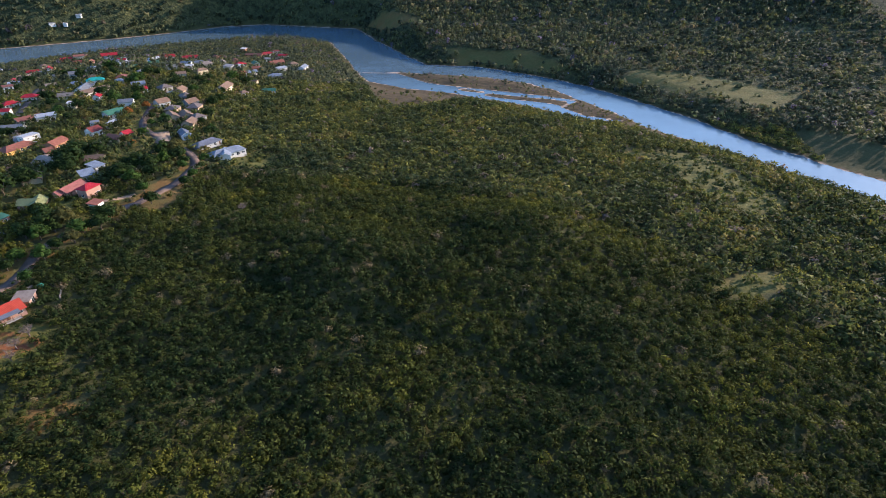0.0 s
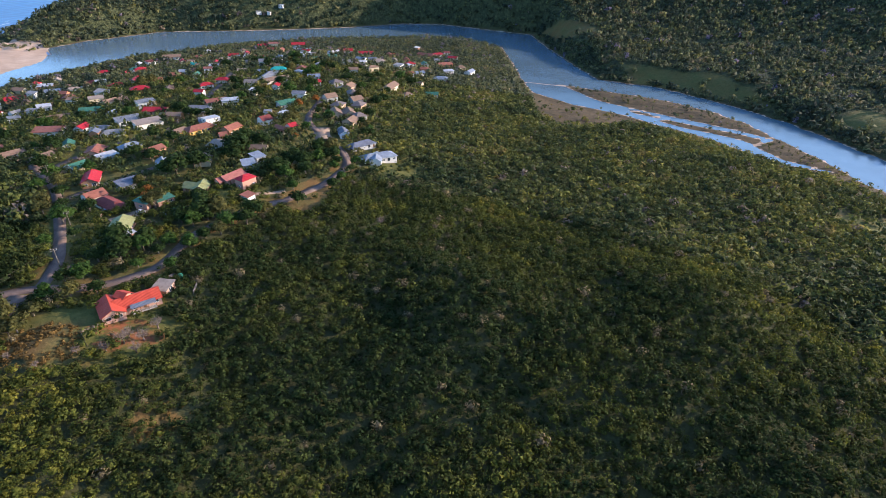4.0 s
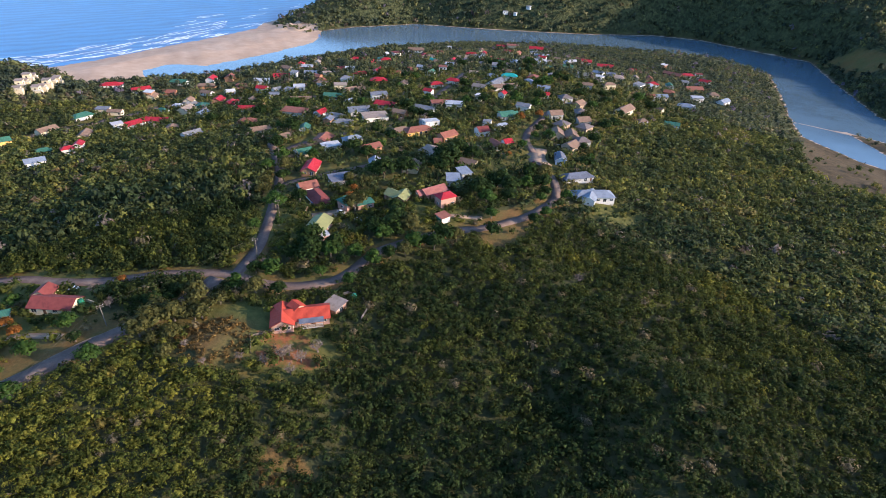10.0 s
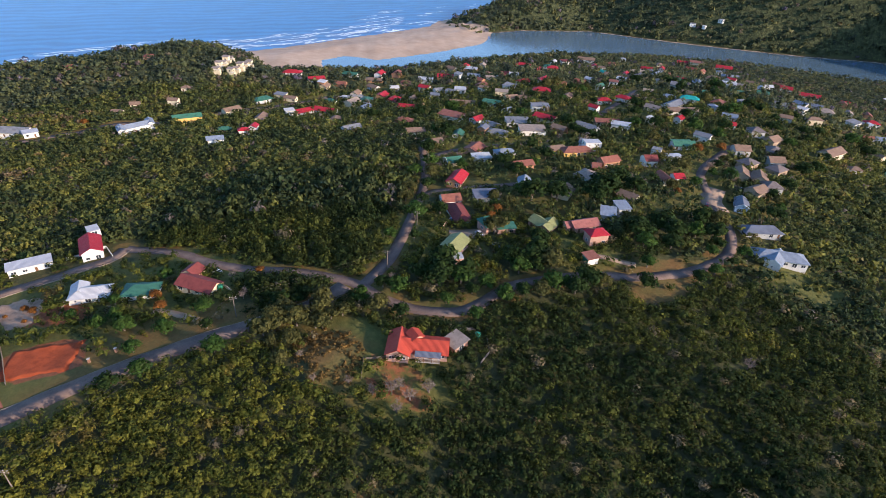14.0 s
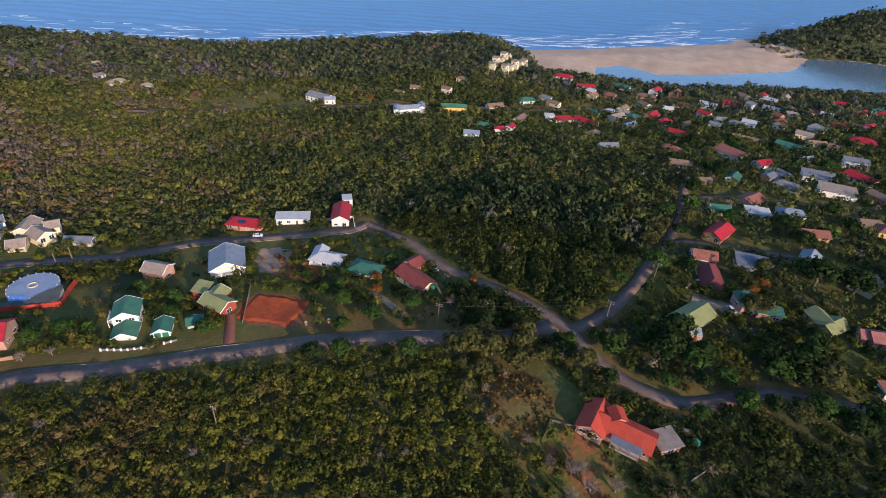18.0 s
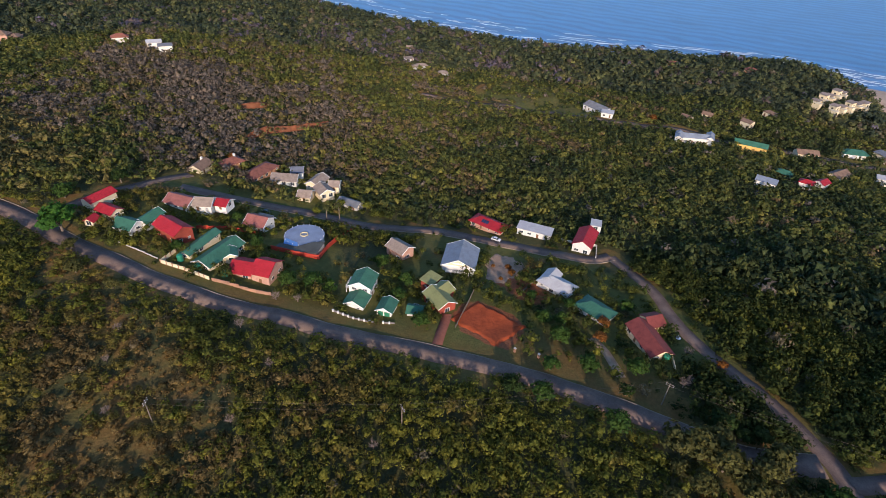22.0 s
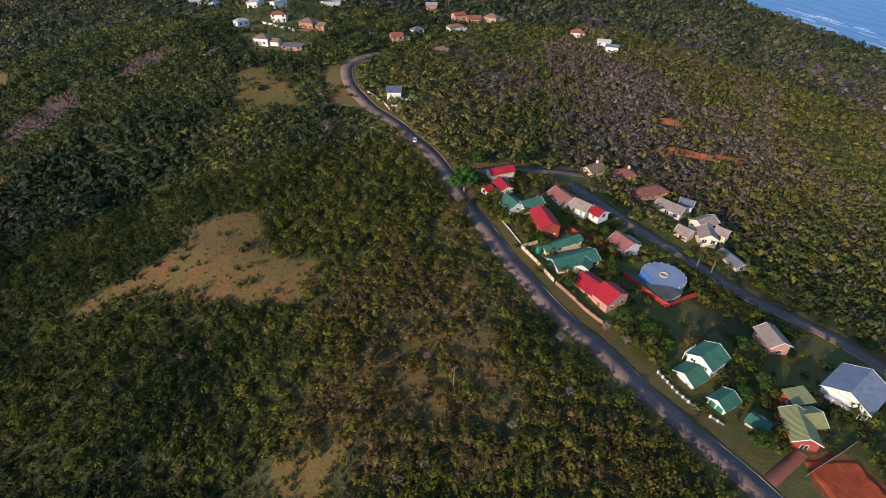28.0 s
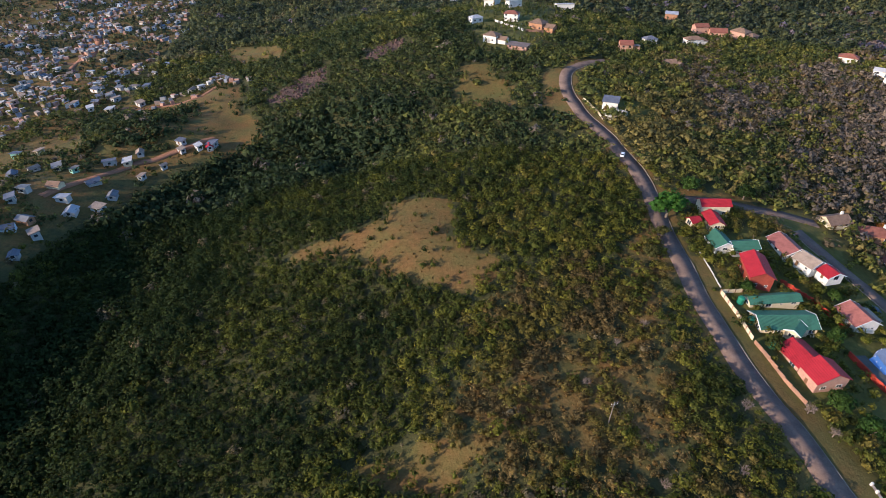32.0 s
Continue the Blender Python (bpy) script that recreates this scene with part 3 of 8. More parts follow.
    relief = math_node(nt, "ADD", math_node(nt, "MULTIPLY", fine, 0.12), math_node(nt, "MULTIPLY", math_node(nt, "MULTIPLY", clump, wood_a.outputs["Fac"]), 1.6))
    bump_node(nt, b, relief, 0.8, 3.0)
    return m


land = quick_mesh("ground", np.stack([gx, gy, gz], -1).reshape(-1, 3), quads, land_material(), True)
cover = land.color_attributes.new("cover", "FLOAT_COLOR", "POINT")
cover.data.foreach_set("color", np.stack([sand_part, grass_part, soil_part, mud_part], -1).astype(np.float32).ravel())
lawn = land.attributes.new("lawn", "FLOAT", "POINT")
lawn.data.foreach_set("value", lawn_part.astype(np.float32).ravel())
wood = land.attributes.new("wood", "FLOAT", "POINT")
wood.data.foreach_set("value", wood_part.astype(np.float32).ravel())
rock = land.attributes.new("rock", "FLOAT", "POINT")
rock.data.foreach_set("value", rock_part.astype(np.float32).ravel())
ground = tagged(new("ground", land), "bush-covered hills with dry grass, red soil and sand", "ground", kind="structure")


# ---- sea and river ----
def water_material(name, deep, rough, wave):
    m, nt, b, pos = surface(name, rough, 0.0, 0.5)
    nt.links.new(ramp_node(nt, noise_node(nt, 60, 4, 0.6, pos), [(0.3, deep), (0.7, tuple(c * 1.35 for c in deep))]), b.inputs["Base Color"])
    b.inputs["IOR"].default_value = 1.33
    if wave > 5:
        # swell drawn only as darker and paler bands in the water colour
        band = nt.nodes.new("ShaderNodeTexWave")
        band.bands_direction = "X"
        band.inputs["Scale"].default_value, band.inputs["Distortion"].default_value, band.inputs["Detail"].default_value, band.inputs["Detail Scale"].default_value = 0.011, 6.0, 3.0, 1.4
        nt.links.new(pos, band.inputs["Vector"])
        tone = b.inputs["Base Color"].links[0].from_socket
        nt.links.new(mix_node(nt, 1.0, tone, ramp_node(nt, band.outputs["Fac"], [(0.2, (0.60, 0.66, 0.74)), (0.8, (1.12, 1.1, 1.06))]), "MULTIPLY"), b.inputs["Base Color"])
    bump_node(nt, b, noise_node(nt, wave, 4, 0.6, pos), 0.6, wave * 0.06)
    return m


def sheet(name, outline, z, material, label):
    me = bpy.data.meshes.new(name)
    me.from_pydata([(x, y, z) for x, y in outline], [], [tuple(range(len(outline)))])
    me.materials.append(material)
    return tagged(new(name, me), label, "water", kind="structure")


sheet("water_sea", [(-4500, -4250), (-612.5, -4250), (-612.5, 150), (-700, 250), (-750, 525), (-862.5, 587.5), (-800, 750), (-800, 4250), (-4500, 4250)], 0.0,
      water_material("sea_water", (0.014, 0.088, 0.22), 0.35, 7.0), "blue sea with low swell along the beach")
sheet("water_river", [(-698.8, 252.5), (-748.8, 526.2), (-861.2, 588.8), (-812.5, 750), (-812.5, 1125), (1125, 1125), (1125, -50), (475, -25), (150, 312.5), (112.5, 425), (-125, 562.5), (-250, 700), (-550, 700), (-550, 225)],
      0.003, water_material("river_water", (0.075, 0.118, 0.150), 0.12, 1.6), "calm grey-blue river winding to the lagoon")


# ---- roads ----
def strip_mesh(name, line, left, right, lift, drop, material):
    """A band laid over the ground between two offsets from a line, with edges that go down into it."""
    d = np.gradient(line, axis=0)
    d /= np.linalg.norm(d, axis=1)[:, None]
    side = np.stack([-d[:, 1], d[:, 0]], 1)
    a, b = line + side * left, line + side * right
    za, zb = height(a[:, 0], a[:, 1]), height(b[:, 0], b[:, 1])
    mid = np.maximum(za, zb) * 0.5 + (za + zb) * 0.25
    za, zb = za * 0.4 + mid * 0.6 + lift, zb * 0.4 + mid * 0.6 + lift
    rows = [np.column_stack([a, za - drop]), np.column_stack([a, za]), np.column_stack([b, zb]), np.column_stack([b, zb - drop])]
    v = np.stack(rows, 1).reshape(-1, 3)
    i = np.arange(len(line) - 1)[:, None] * 4
    f = np.concatenate([i + np.array([c, c + 4, c + 5, c + 1]) for c in range(3)])
    return quick_mesh(name, v, f[:, ::-1], material)


def asphalt_material():
    m, nt, b, pos = surface("worn_asphalt", 0.95, 0.0, 0.1)
    big = ramp_node(nt, noise_node(nt, 5, 6, 0.7, pos), [(0.3, (0.112, 0.080, 0.064)), (0.55, (0.164, 0.117, 0.092)), (0.8, (0.225, 0.165, 0.125))])
    fine = ramp_node(nt, noise_node(nt, 0.4, 3, 0.7, pos), [(0.3, (0.8, 0.8, 0.8)), (0.7, (1.15, 1.15, 1.15))])
    nt.links.new(mix_node(nt, 1.0, big, fine, "MULTIPLY"), b.inputs["Base Color"])
    bump_node(nt, b, noise_node(nt, 0.15, 2, 0.6, pos), 0.4, 0.02)
    return m


M_ASPHALT = asphalt_material()
M_KERB = painted("kerb_concrete", (0.24, 0.19, 0.14), 0.85, 0, 0.3)
M_DIRT = painted("red_dirt_track", (0.26, 0.13, 0.075), 0.95, 0, 0.3, 0.5, 4.0)
for road_name, (w, line) in ROAD_LINES.items():
    dirt = road_name in ("township_track", "township_lane", "hill_track", "far_track")
    tagged(new("road", strip_mesh(road_name, line, w / 2, -w / 2, 0.14, 0.6, M_DIRT if dirt else M_ASPHALT)),
           "reddish dirt track between the shacks" if dirt else "worn grey asphalt road through the bush", "road", kind="structure")
    if road_name in ("lower_road", "upper_road"):
        s = 1 if road_name == "upper_road" else -1
        edges = sorted((s * w / 2, s * (w / 2 + 0.32)), reverse=True)
        tagged(new("kerb", strip_mesh("kerb", line, edges[0], edges[1], 0.24, 0.7, M_KERB)), "pale concrete kerb along the road", "kerb", kind="structure")

# ---- houses ----
ROOFS = {
    "red": ribbed("red_sheet_roof", (0.31, 0.019, 0.027)), "orange": ribbed("orange_red_sheet_roof", (0.34, 0.050, 0.028)), "terra": tiled("terracotta_tiles", (0.215, 0.085, 0.058)),
    "pink": tiled("faded_pink_tiles", (0.25, 0.098, 0.082)), "green": ribbed("green_sheet_roof", (0.045, 0.13, 0.085)), "olive": ribbed("olive_sheet_roof", (0.20, 0.21, 0.085)),
    "teal": ribbed("teal_sheet_roof", (0.030, 0.27, 0.24)), "grey": ribbed("grey_sheet_roof", (0.165, 0.168, 0.175)), "white": ribbed("white_sheet_roof", (0.37, 0.375, 0.385), 0.35, 0.45, 0.12),
    "brown": tiled("brown_tiles", (0.19, 0.125, 0.085)), "blue": ribbed("blue_grey_sheet_roof", (0.19, 0.22, 0.265)), "slate": ribbed("slate_grey_sheet_roof", (0.12, 0.13, 0.16)),
    "maroon": tiled("maroon_tiles", (0.16, 0.042, 0.036)), "taupe": tiled("grey_brown_tiles", (0.25, 0.20, 0.16)), "cream": painted("cream_roof_plaster", (0.50, 0.46, 0.36), 0.85, 0, 0.15), "dusk": tiled("dark_grey_brown_tiles", (0.135, 0.112, 0.105)),
}
WALLS = {
    "white": painted("white_plaster", (0.62, 0.60, 0.55), 0.85, 0, 0.1), "cream": painted("cream_plaster", (0.60, 0.51, 0.34), 0.85, 0, 0.12),
    "brick": painted("pinkish_face_brick", (0.40, 0.24, 0.18), 0.9, 0, 0.25, 0.25), "ochre": painted("orange_face_brick", (0.36, 0.195, 0.11), 0.9, 0, 0.25, 0.25),
    "grey": painted("grey_plaster", (0.40, 0.40, 0.38), 0.85, 0, 0.15), "timber": painted("red_brown_boards", (0.25, 0.055, 0.035), 0.75, 0, 0.25),
    "blue": painted("pale_blue_plaster", (0.42, 0.52, 0.62), 0.8, 0, 0.12), "pink": painted("salmon_plaster", (0.44, 0.26, 0.185), 0.85, 0, 0.15),
    "tan": painted("tan_plaster", (0.36, 0.27, 0.185), 0.85, 0, 0.2), "mint": painted("mint_plaster", (0.28, 0.52, 0.42), 0.85, 0, 0.15), "yellow": painted("yellow_plaster", (0.66, 0.42, 0.12), 0.85, 0, 0.15),
}
ROOF_WORDS = {"cream": "cream plaster", "dusk": "dark grey-brown tile", "red": "bright red sheet", "orange": "orange-red sheet", "terra": "terracotta tile", "pink": "faded pink tile", "green": "dark green sheet", "olive": "olive green sheet",
              "teal": "turquoise sheet", "grey": "grey sheet", "white": "white sheet", "brown": "brown tile", "blue": "blue-grey sheet", "slate": "dark slate-grey sheet",
              "maroon": "maroon tile", "taupe": "grey-brown tile"}
WALL_WORDS = {"tan": "tan plaster", "white": "white plaster", "cream": "cream plaster", "brick": "pinkish brick", "ochre": "orange brick", "grey": "grey plaster", "timber": "red-brown timber",
              "blue": "pale blue", "pink": "salmon plaster", "mint": "mint green", "yellow": "yellow plaster"}
M_TRIM = painted("white_trim", (0.78, 0.78, 0.76), 0.6, 0, 0.06)
M_CONCRETE = painted("pale_concrete", (0.42, 0.40, 0.36), 0.9, 0, 0.2)
M_DOOR = painted("brown_door", (0.16, 0.085, 0.045), 0.6, 0, 0.2)
M_GREEN_DOOR = painted("green_door", (0.03, 0.16, 0.09), 0.6, 0, 0.15)
M_GLASS, _, b_glass, _ = surface("window_glass", 0.08, 0.0, 0.6)
b_glass.inputs["Base Color"].default_value = (0.025, 0.032, 0.04, 1)
HOUSE_SPOTS = []


def py_mesh(name, verts, faces, material, uvs=None):
    me = bpy.data.meshes.new(name)
    me.from_pydata([tuple(v) for v in verts], [], faces)
    me.materials.append(material)
    if uvs:
        layer = me.uv_layers.new(name="UVMap")
        for loop in me.loops:
            layer.data[loop.index].uv = uvs[loop.vertex_index]
    return me


def under(name, mesh, parent, place=None, label=""):
    """One mesh object as a part of a thing."""
    ob = new(name, mesh)
    ob.parent = parent
    if place is not None:
        ob.matrix_basis = place
    if label:
        ob["label"] = label
    return ob


def box_data(x0, x1, y0, y1, z0, z1, at=0):
    v = [(x, y, z) for z in (z0, z1) for y in (y0, y1) for x in (x0, x1)]
    f = [(0, 2, 3, 1), (4, 5, 7, 6), (0, 1, 5, 4), (1, 3, 7, 5), (3, 2, 6, 7), (2, 0, 4, 6)]
    return v, [tuple(i + at for i in q) for q in f]


def boxes_mesh(name, boxes, material):
    vs, fs = [], []
    for b in boxes:
        v, f = box_data(*b, at=len(vs))
        vs += v
        fs += f
    return py_mesh(name, vs, fs, material)


def wall_mesh(L, D, wall, rise, kind, foot, material):
    """Outer walls of a block, with gables where the roof has them, down to the foot."""
    a, b = L / 2, D / 2
    v = [(-a, -b, -foot), (a, -b, -foot), (a, b, -foot), (-a, b, -foot), (-a, -b, wall), (a, -b, wall), (a, b, wall), (-a, b, wall)]
    f = [(0, 3, 2, 1), (0, 1, 5, 4), (2, 3, 7, 6)]
    if kind == "gable":
        v += [(-a, 0, wall + rise - 0.02), (a, 0, wall + rise - 0.02)]
        f += [(1, 2, 6, 9, 5), (3, 0, 4, 8, 7)]
    elif kind == "mono":
        v[6], v[7] = (a, b, wall + rise), (-a, b, wall + rise)
        f += [(1, 2, 6, 5), (3, 0, 4, 7)]
    else:
        f += [(1, 2, 6, 5), (3, 0, 4, 7), (4, 5, 6, 7)]
    return py_mesh("wall", v, f, material)


def roof_mesh(L, D, wall, rise, kind, material, over=0.6, thick=0.14):
    """A roof with eaves and thickness; the second texture way runs down the slope."""
    a, b = L / 2 + over * 0.8, D / 2 + over
    drop = over * rise / (D / 2) if kind != "mono" else over * rise / D
    if kind == "flat":
        v, f = box_data(-L / 2 - 0.1, L / 2 + 0.1, -D / 2 - 0.1, D / 2 + 0.1, wall, wall + 0.28)
        return py_mesh("roof", v, f, material, [(p[0], p[1]) for p in v])
    if kind == "mono":
        top = [(-a, -b, wall - drop), (a, -b, wall - drop), (a, b, wall + rise + drop), (-a, b, wall + rise + drop)]
        f, uv = [(0, 1, 2, 3)], [(p[0], p[1]) for p in top]
    elif kind == "gable":
        top = [(-a, -b, wall - drop), (a, -b, wall - drop), (a, 0, wall + rise), (-a, 0, wall + rise), (-a, b, wall - drop), (a, b, wall - drop)]
        f, uv = [(0, 1, 2, 3), (3, 2, 5, 4)], [(p[0], p[1]) for p in top]
    else:
        r = max(0.15, a - b)
        top = [(-a, -b, wall - drop), (a, -b, wall - drop), (a, b, wall - drop), (-a, b, wall - drop), (-r, 0, wall + rise), (r, 0, wall + rise)]
        f, uv = [(0, 1, 5, 4), (1, 2, 5), (2, 3, 4, 5), (3, 0, 4)], [(p[0], p[1]) for p in top]
    n = len(top)
    v = [(x, y, z + thick) for x, y, z in top] + top
    rim = {"mono": (0, 1, 2, 3), "gable": (0, 1, 2, 5, 4, 3), "hip": (0, 1, 2, 3)}[kind]
    faces = f + [tuple(i + n for i in reversed(q)) for q in f]
    for i, j in zip(rim, rim[1:] + rim[:1]):
        faces.append((i, i + n, j + n, j))
    return py_mesh("roof", v, faces, material, uv + uv)


def grid_frame(name, cols, rows, solid, y0, y1, material):
    """One joined frame: the solid cells of a grid, with depth."""
    ids, vs, fs = {}, [], []

    def at(i, j, k):
        if (i, j, k) not in ids:
            ids[i, j, k] = len(vs)
            vs.append((cols[i], (y0, y1)[k], rows[j]))
        return ids[i, j, k]
    for i, j in solid:
        fs.append((at(i, j, 0), at(i + 1, j, 0), at(i + 1, j + 1, 0), at(i, j + 1, 0)))
        fs.append((at(i, j, 1), at(i, j + 1, 1), at(i + 1, j + 1, 1), at(i + 1, j, 1)))
        for di, dj, a, b in ((-1, 0, (i, j + 1), (i, j)), (1, 0, (i + 1, j), (i + 1, j + 1)), (0, -1, (i, j), (i + 1, j)), (0, 1, (i + 1, j + 1), (i, j + 1))):
            if (i + di, j + dj) not in solid:
                fs.append((at(*a, 0), at(*a, 1), at(*b, 1), at(*b, 0)))
    return py_mesh(name, vs, fs, material)


def make_window_meshes():
    made = {}
    for size, (w, h) in {"small": (0.9, 0.9), "wide": (1.7, 1.15), "tall": (1.9, 1.9)}.items():
        t = 0.07
        cols, rows = [-w / 2, -w / 2 + t, -t / 2, t / 2, w / 2 - t, w / 2], [0, t, h - t, h]
        solid = {(i, j) for i in range(5) for j in range(3)} - {(1, 1), (3, 1)}
        frame_m = grid_frame("window_frame", cols, rows, solid, -0.06, 0.05, M_TRIM)
        pane_m = boxes_mesh("pane", [(-w / 2 + t, w / 2 - t, -0.035, 0.03, t, h - t)], M_GLASS)
        made[size] = (frame_m, pane_m, w, h)
    return made


WINDOWS = make_window_meshes()
DOOR_MESH = boxes_mesh("door", [(-0.5, 0.5, -0.06, 0.05, 0, 2.05)], M_DOOR)
GARAGE_MESH = boxes_mesh("garage_door", [(-0.95, 0.95, -0.06, 0.05, 0, 2.1)], M_GREEN_DOOR)
FAR_PANE = boxes_mesh("window", [(-0.65, 0.65, -0.05, 0.04, 0, 1.1)], M_GLASS)
PANEL_MESH = boxes_mesh("solar_panel", [(-0.55, 0.55, -0.85, 0.85, 0, 0.06)], painted("solar_glass", (0.02, 0.03, 0.07), 0.15))
CHIMNEY_MESH = boxes_mesh("chimney", [(-0.45, 0.45, -0.4, 0.4, -1.6, 1.1)], WALLS["white"])


def openings(thing, m, L, D, wall, detail, r, skip_back=False):
    """Windows and a door along the long sides and in the ends of a block."""
    floors = max(1, int(wall / 2.5))
    for fl in range(floors):
        z = 0.95 + 2.5 * fl
        for side, length, off in ((0, L, D / 2), (180, L, D / 2), (90, D, L / 2), (270, D, L / 2)):
            count = max(1, int(length / 3.4))
            door_at = r.randrange(count) if (fl == 0 and side == 0) else -1
            for i in range(count):
                x = (i + 0.5) / count * length - length / 2
                at = m @ pose(0, 0, 0, 0, 0, side) @ pose(x, -off, z)
                if i == door_at:
                    under("door", DOOR_MESH, thing, m @ pose(0, 0, 0, 0, 0, side) @ pose(x, -off, 0.02))
                elif detail > 1:
                    frame_m, pane_m, w, h = WINDOWS[r.choice(("small", "wide", "wide", "tall") if length / count > 2.6 else ("small", "wide"))]
                    at = at @ pose(0, 0, -0.5 if h > 1.5 else 0)
                    win = under("window", frame_m, thing, at)
                    under("pane", pane_m, win)
                elif side in (0, 180, 90) and (i % 2 == 0 or count < 3):
                    under("window", FAR_PANE, thing, at)


def barge(L, D, wall, rise, side):
    """One pale barge board, bent over the gable at one end."""
    over, w = 0.6, 0.2
    x = side * (L / 2 + over * 0.8 + 0.012)
    b = D / 2 + over
    drop = over * rise / (D / 2)
    rim = [(-b, wall - drop - 0.06), (0, wall + rise - 0.06), (b, wall - drop - 0.06), (b, wall - drop + w), (0, wall + rise + w), (-b, wall - drop + w)]
    vs = [(x - 0.04, y, z) for y, z in rim] + [(x + 0.04, y, z) for y, z in rim]
    fs = [(0, 5, 4, 1), (1, 4, 3, 2), (6, 7, 10, 11), (7, 8, 9, 10)] + [(i, (i + 1) % 6, (i + 1) % 6 + 6, i + 6) for i in range(6)]
    return py_mesh("barge_board", vs, fs, M_TRIM)


def house(x, y, turn, L, D, top=4.2, kind="gable", roof="terra", walls="white", detail=2, wings=(), trim=False, chimney=False, name="house", note="", panel=False):
    """A house of one or more blocks. turn: the ridge's way; top: the ridge over the ground. A wing: x, y, turn, length, depth, top, kind, roof."""
    seed = int(abs(x) * 31 + abs(y) * 17)
    r = random.Random(seed)
    px = np.array([x, x + L / 2 * math.cos(radians(turn)), x - L / 2 * math.cos(radians(turn))])
    py = np.array([y, y + L / 2 * math.sin(radians(turn)), y - L / 2 * math.sin(radians(turn))])
    z = float(np.mean(height(px, py))) + 0.05
    thing = new(name)
    thing.matrix_basis = pose(x, y, z)
    storeys = " two-storey" if top > 5.7 else ""
    tagged(thing, (note or WALL_WORDS[walls] + storeys + " house with a " + ROOF_WORDS[roof] + " roof"), "house", "houses of the village")
    HOUSE_SPOTS.append((x, y, (L + D) * 0.25 + (0.7 if y > -330 or x > 70 else 4.0)))
    blocks = [(x, y, turn, L, D, top, kind, roof)] + list(wings)
    for i, (bx, by, bt, bl, bd, btop, bk, br) in enumerate(blocks):
        rise = {"gable": bd * 0.27, "hip": bd * 0.25, "mono": bd * 0.12, "flat": 0.0}[bk]
        rise = min(rise, btop * 0.42)
        wall = btop - rise
        m = pose(bx - x, by - y, 0.012 * i, 0, 0, bt)
        under("wall", wall_mesh(bl, bd, wall, rise, bk, 1.6, WALLS[walls]), thing, m)
        under("roof", roof_mesh(bl, bd, wall, rise, bk, ROOFS[br]), thing, m, ROOF_WORDS[br] + " roof" if i else "")
        if trim and bk == "gable":
            for end in (-1, 1):
                under("barge_board", barge(bl, bd, wall, rise, end), thing, m, "white barge board")
        if (i == 0 or detail > 1) and name != "garage":
            openings(thing, m, bl, bd, wall, detail, r)
        if i:
            HOUSE_SPOTS.append((bx, by, (bl + bd) * 0.25 + 0.8))
        if panel and i == 0:
            slope = math.degrees(math.atan2(rise, bd / 2))
            for k in range(3):
                under("solar_panel", PANEL_MESH, thing, m @ pose(-2.2 + 1.2 * k, -bd * 0.27, wall + rise * 0.46 + 0.2, slope, 0, 0), "dark blue solar panel")
        if name == "garage" and i == 0:
            for k in (-1.35, 1.35):
                under("garage_door", GARAGE_MESH, thing, m @ pose(0, 0, 0, 0, 0, 270) @ pose(k * bd / 6, -bl / 2, 0.02), "green garage door")
        if chimney and i == 0:
            under("chimney", CHIMNEY_MESH, thing, m @ pose(bl * 0.28, bd * 0.1, btop))
    return thing


def gable_boards(thing, turn, L, D, top):
    """Cream boards over the gable at the near end, with a row of small vents and a white band below."""
    rise = min(D * 0.27, top * 0.42)
    wall = top - rise
    m = pose(0, 0, 0, 0, 0, turn) @ pose(-L / 2, 0, 0, 0, 0, 270)
    tri = [(-D * 0.42, wall + rise * 0.10), (D * 0.42, wall + rise * 0.10), (0, wall + rise * 0.90)]
    vs = [(x, -0.05, z) for x, z in tri] + [(x, 0.03, z) for x, z in tri]
    under("gable_panel", py_mesh("gable_panel", vs, [(0, 1, 2), (5, 4, 3), (0, 3, 4, 1), (1, 4, 5, 2), (2, 5, 3, 0)], WALLS["cream"]), thing, m, "cream boarded gable")
    under("band", boxes_mesh("band", [(-D * 0.47, D * 0.47, -0.09, 0.03, wall - 0.18, wall + 0.12)], M_TRIM), thing, m, "white timber band")
    vent = boxes_mesh("vent", [(-0.3, 0.3, -0.09, 0.0, wall + rise * 0.32, wall + rise * 0.52)], M_TRIM)
    for k in range(-2, 3):
        under("vent", vent, thing, m @ pose(k * 0.85, 0, 0))


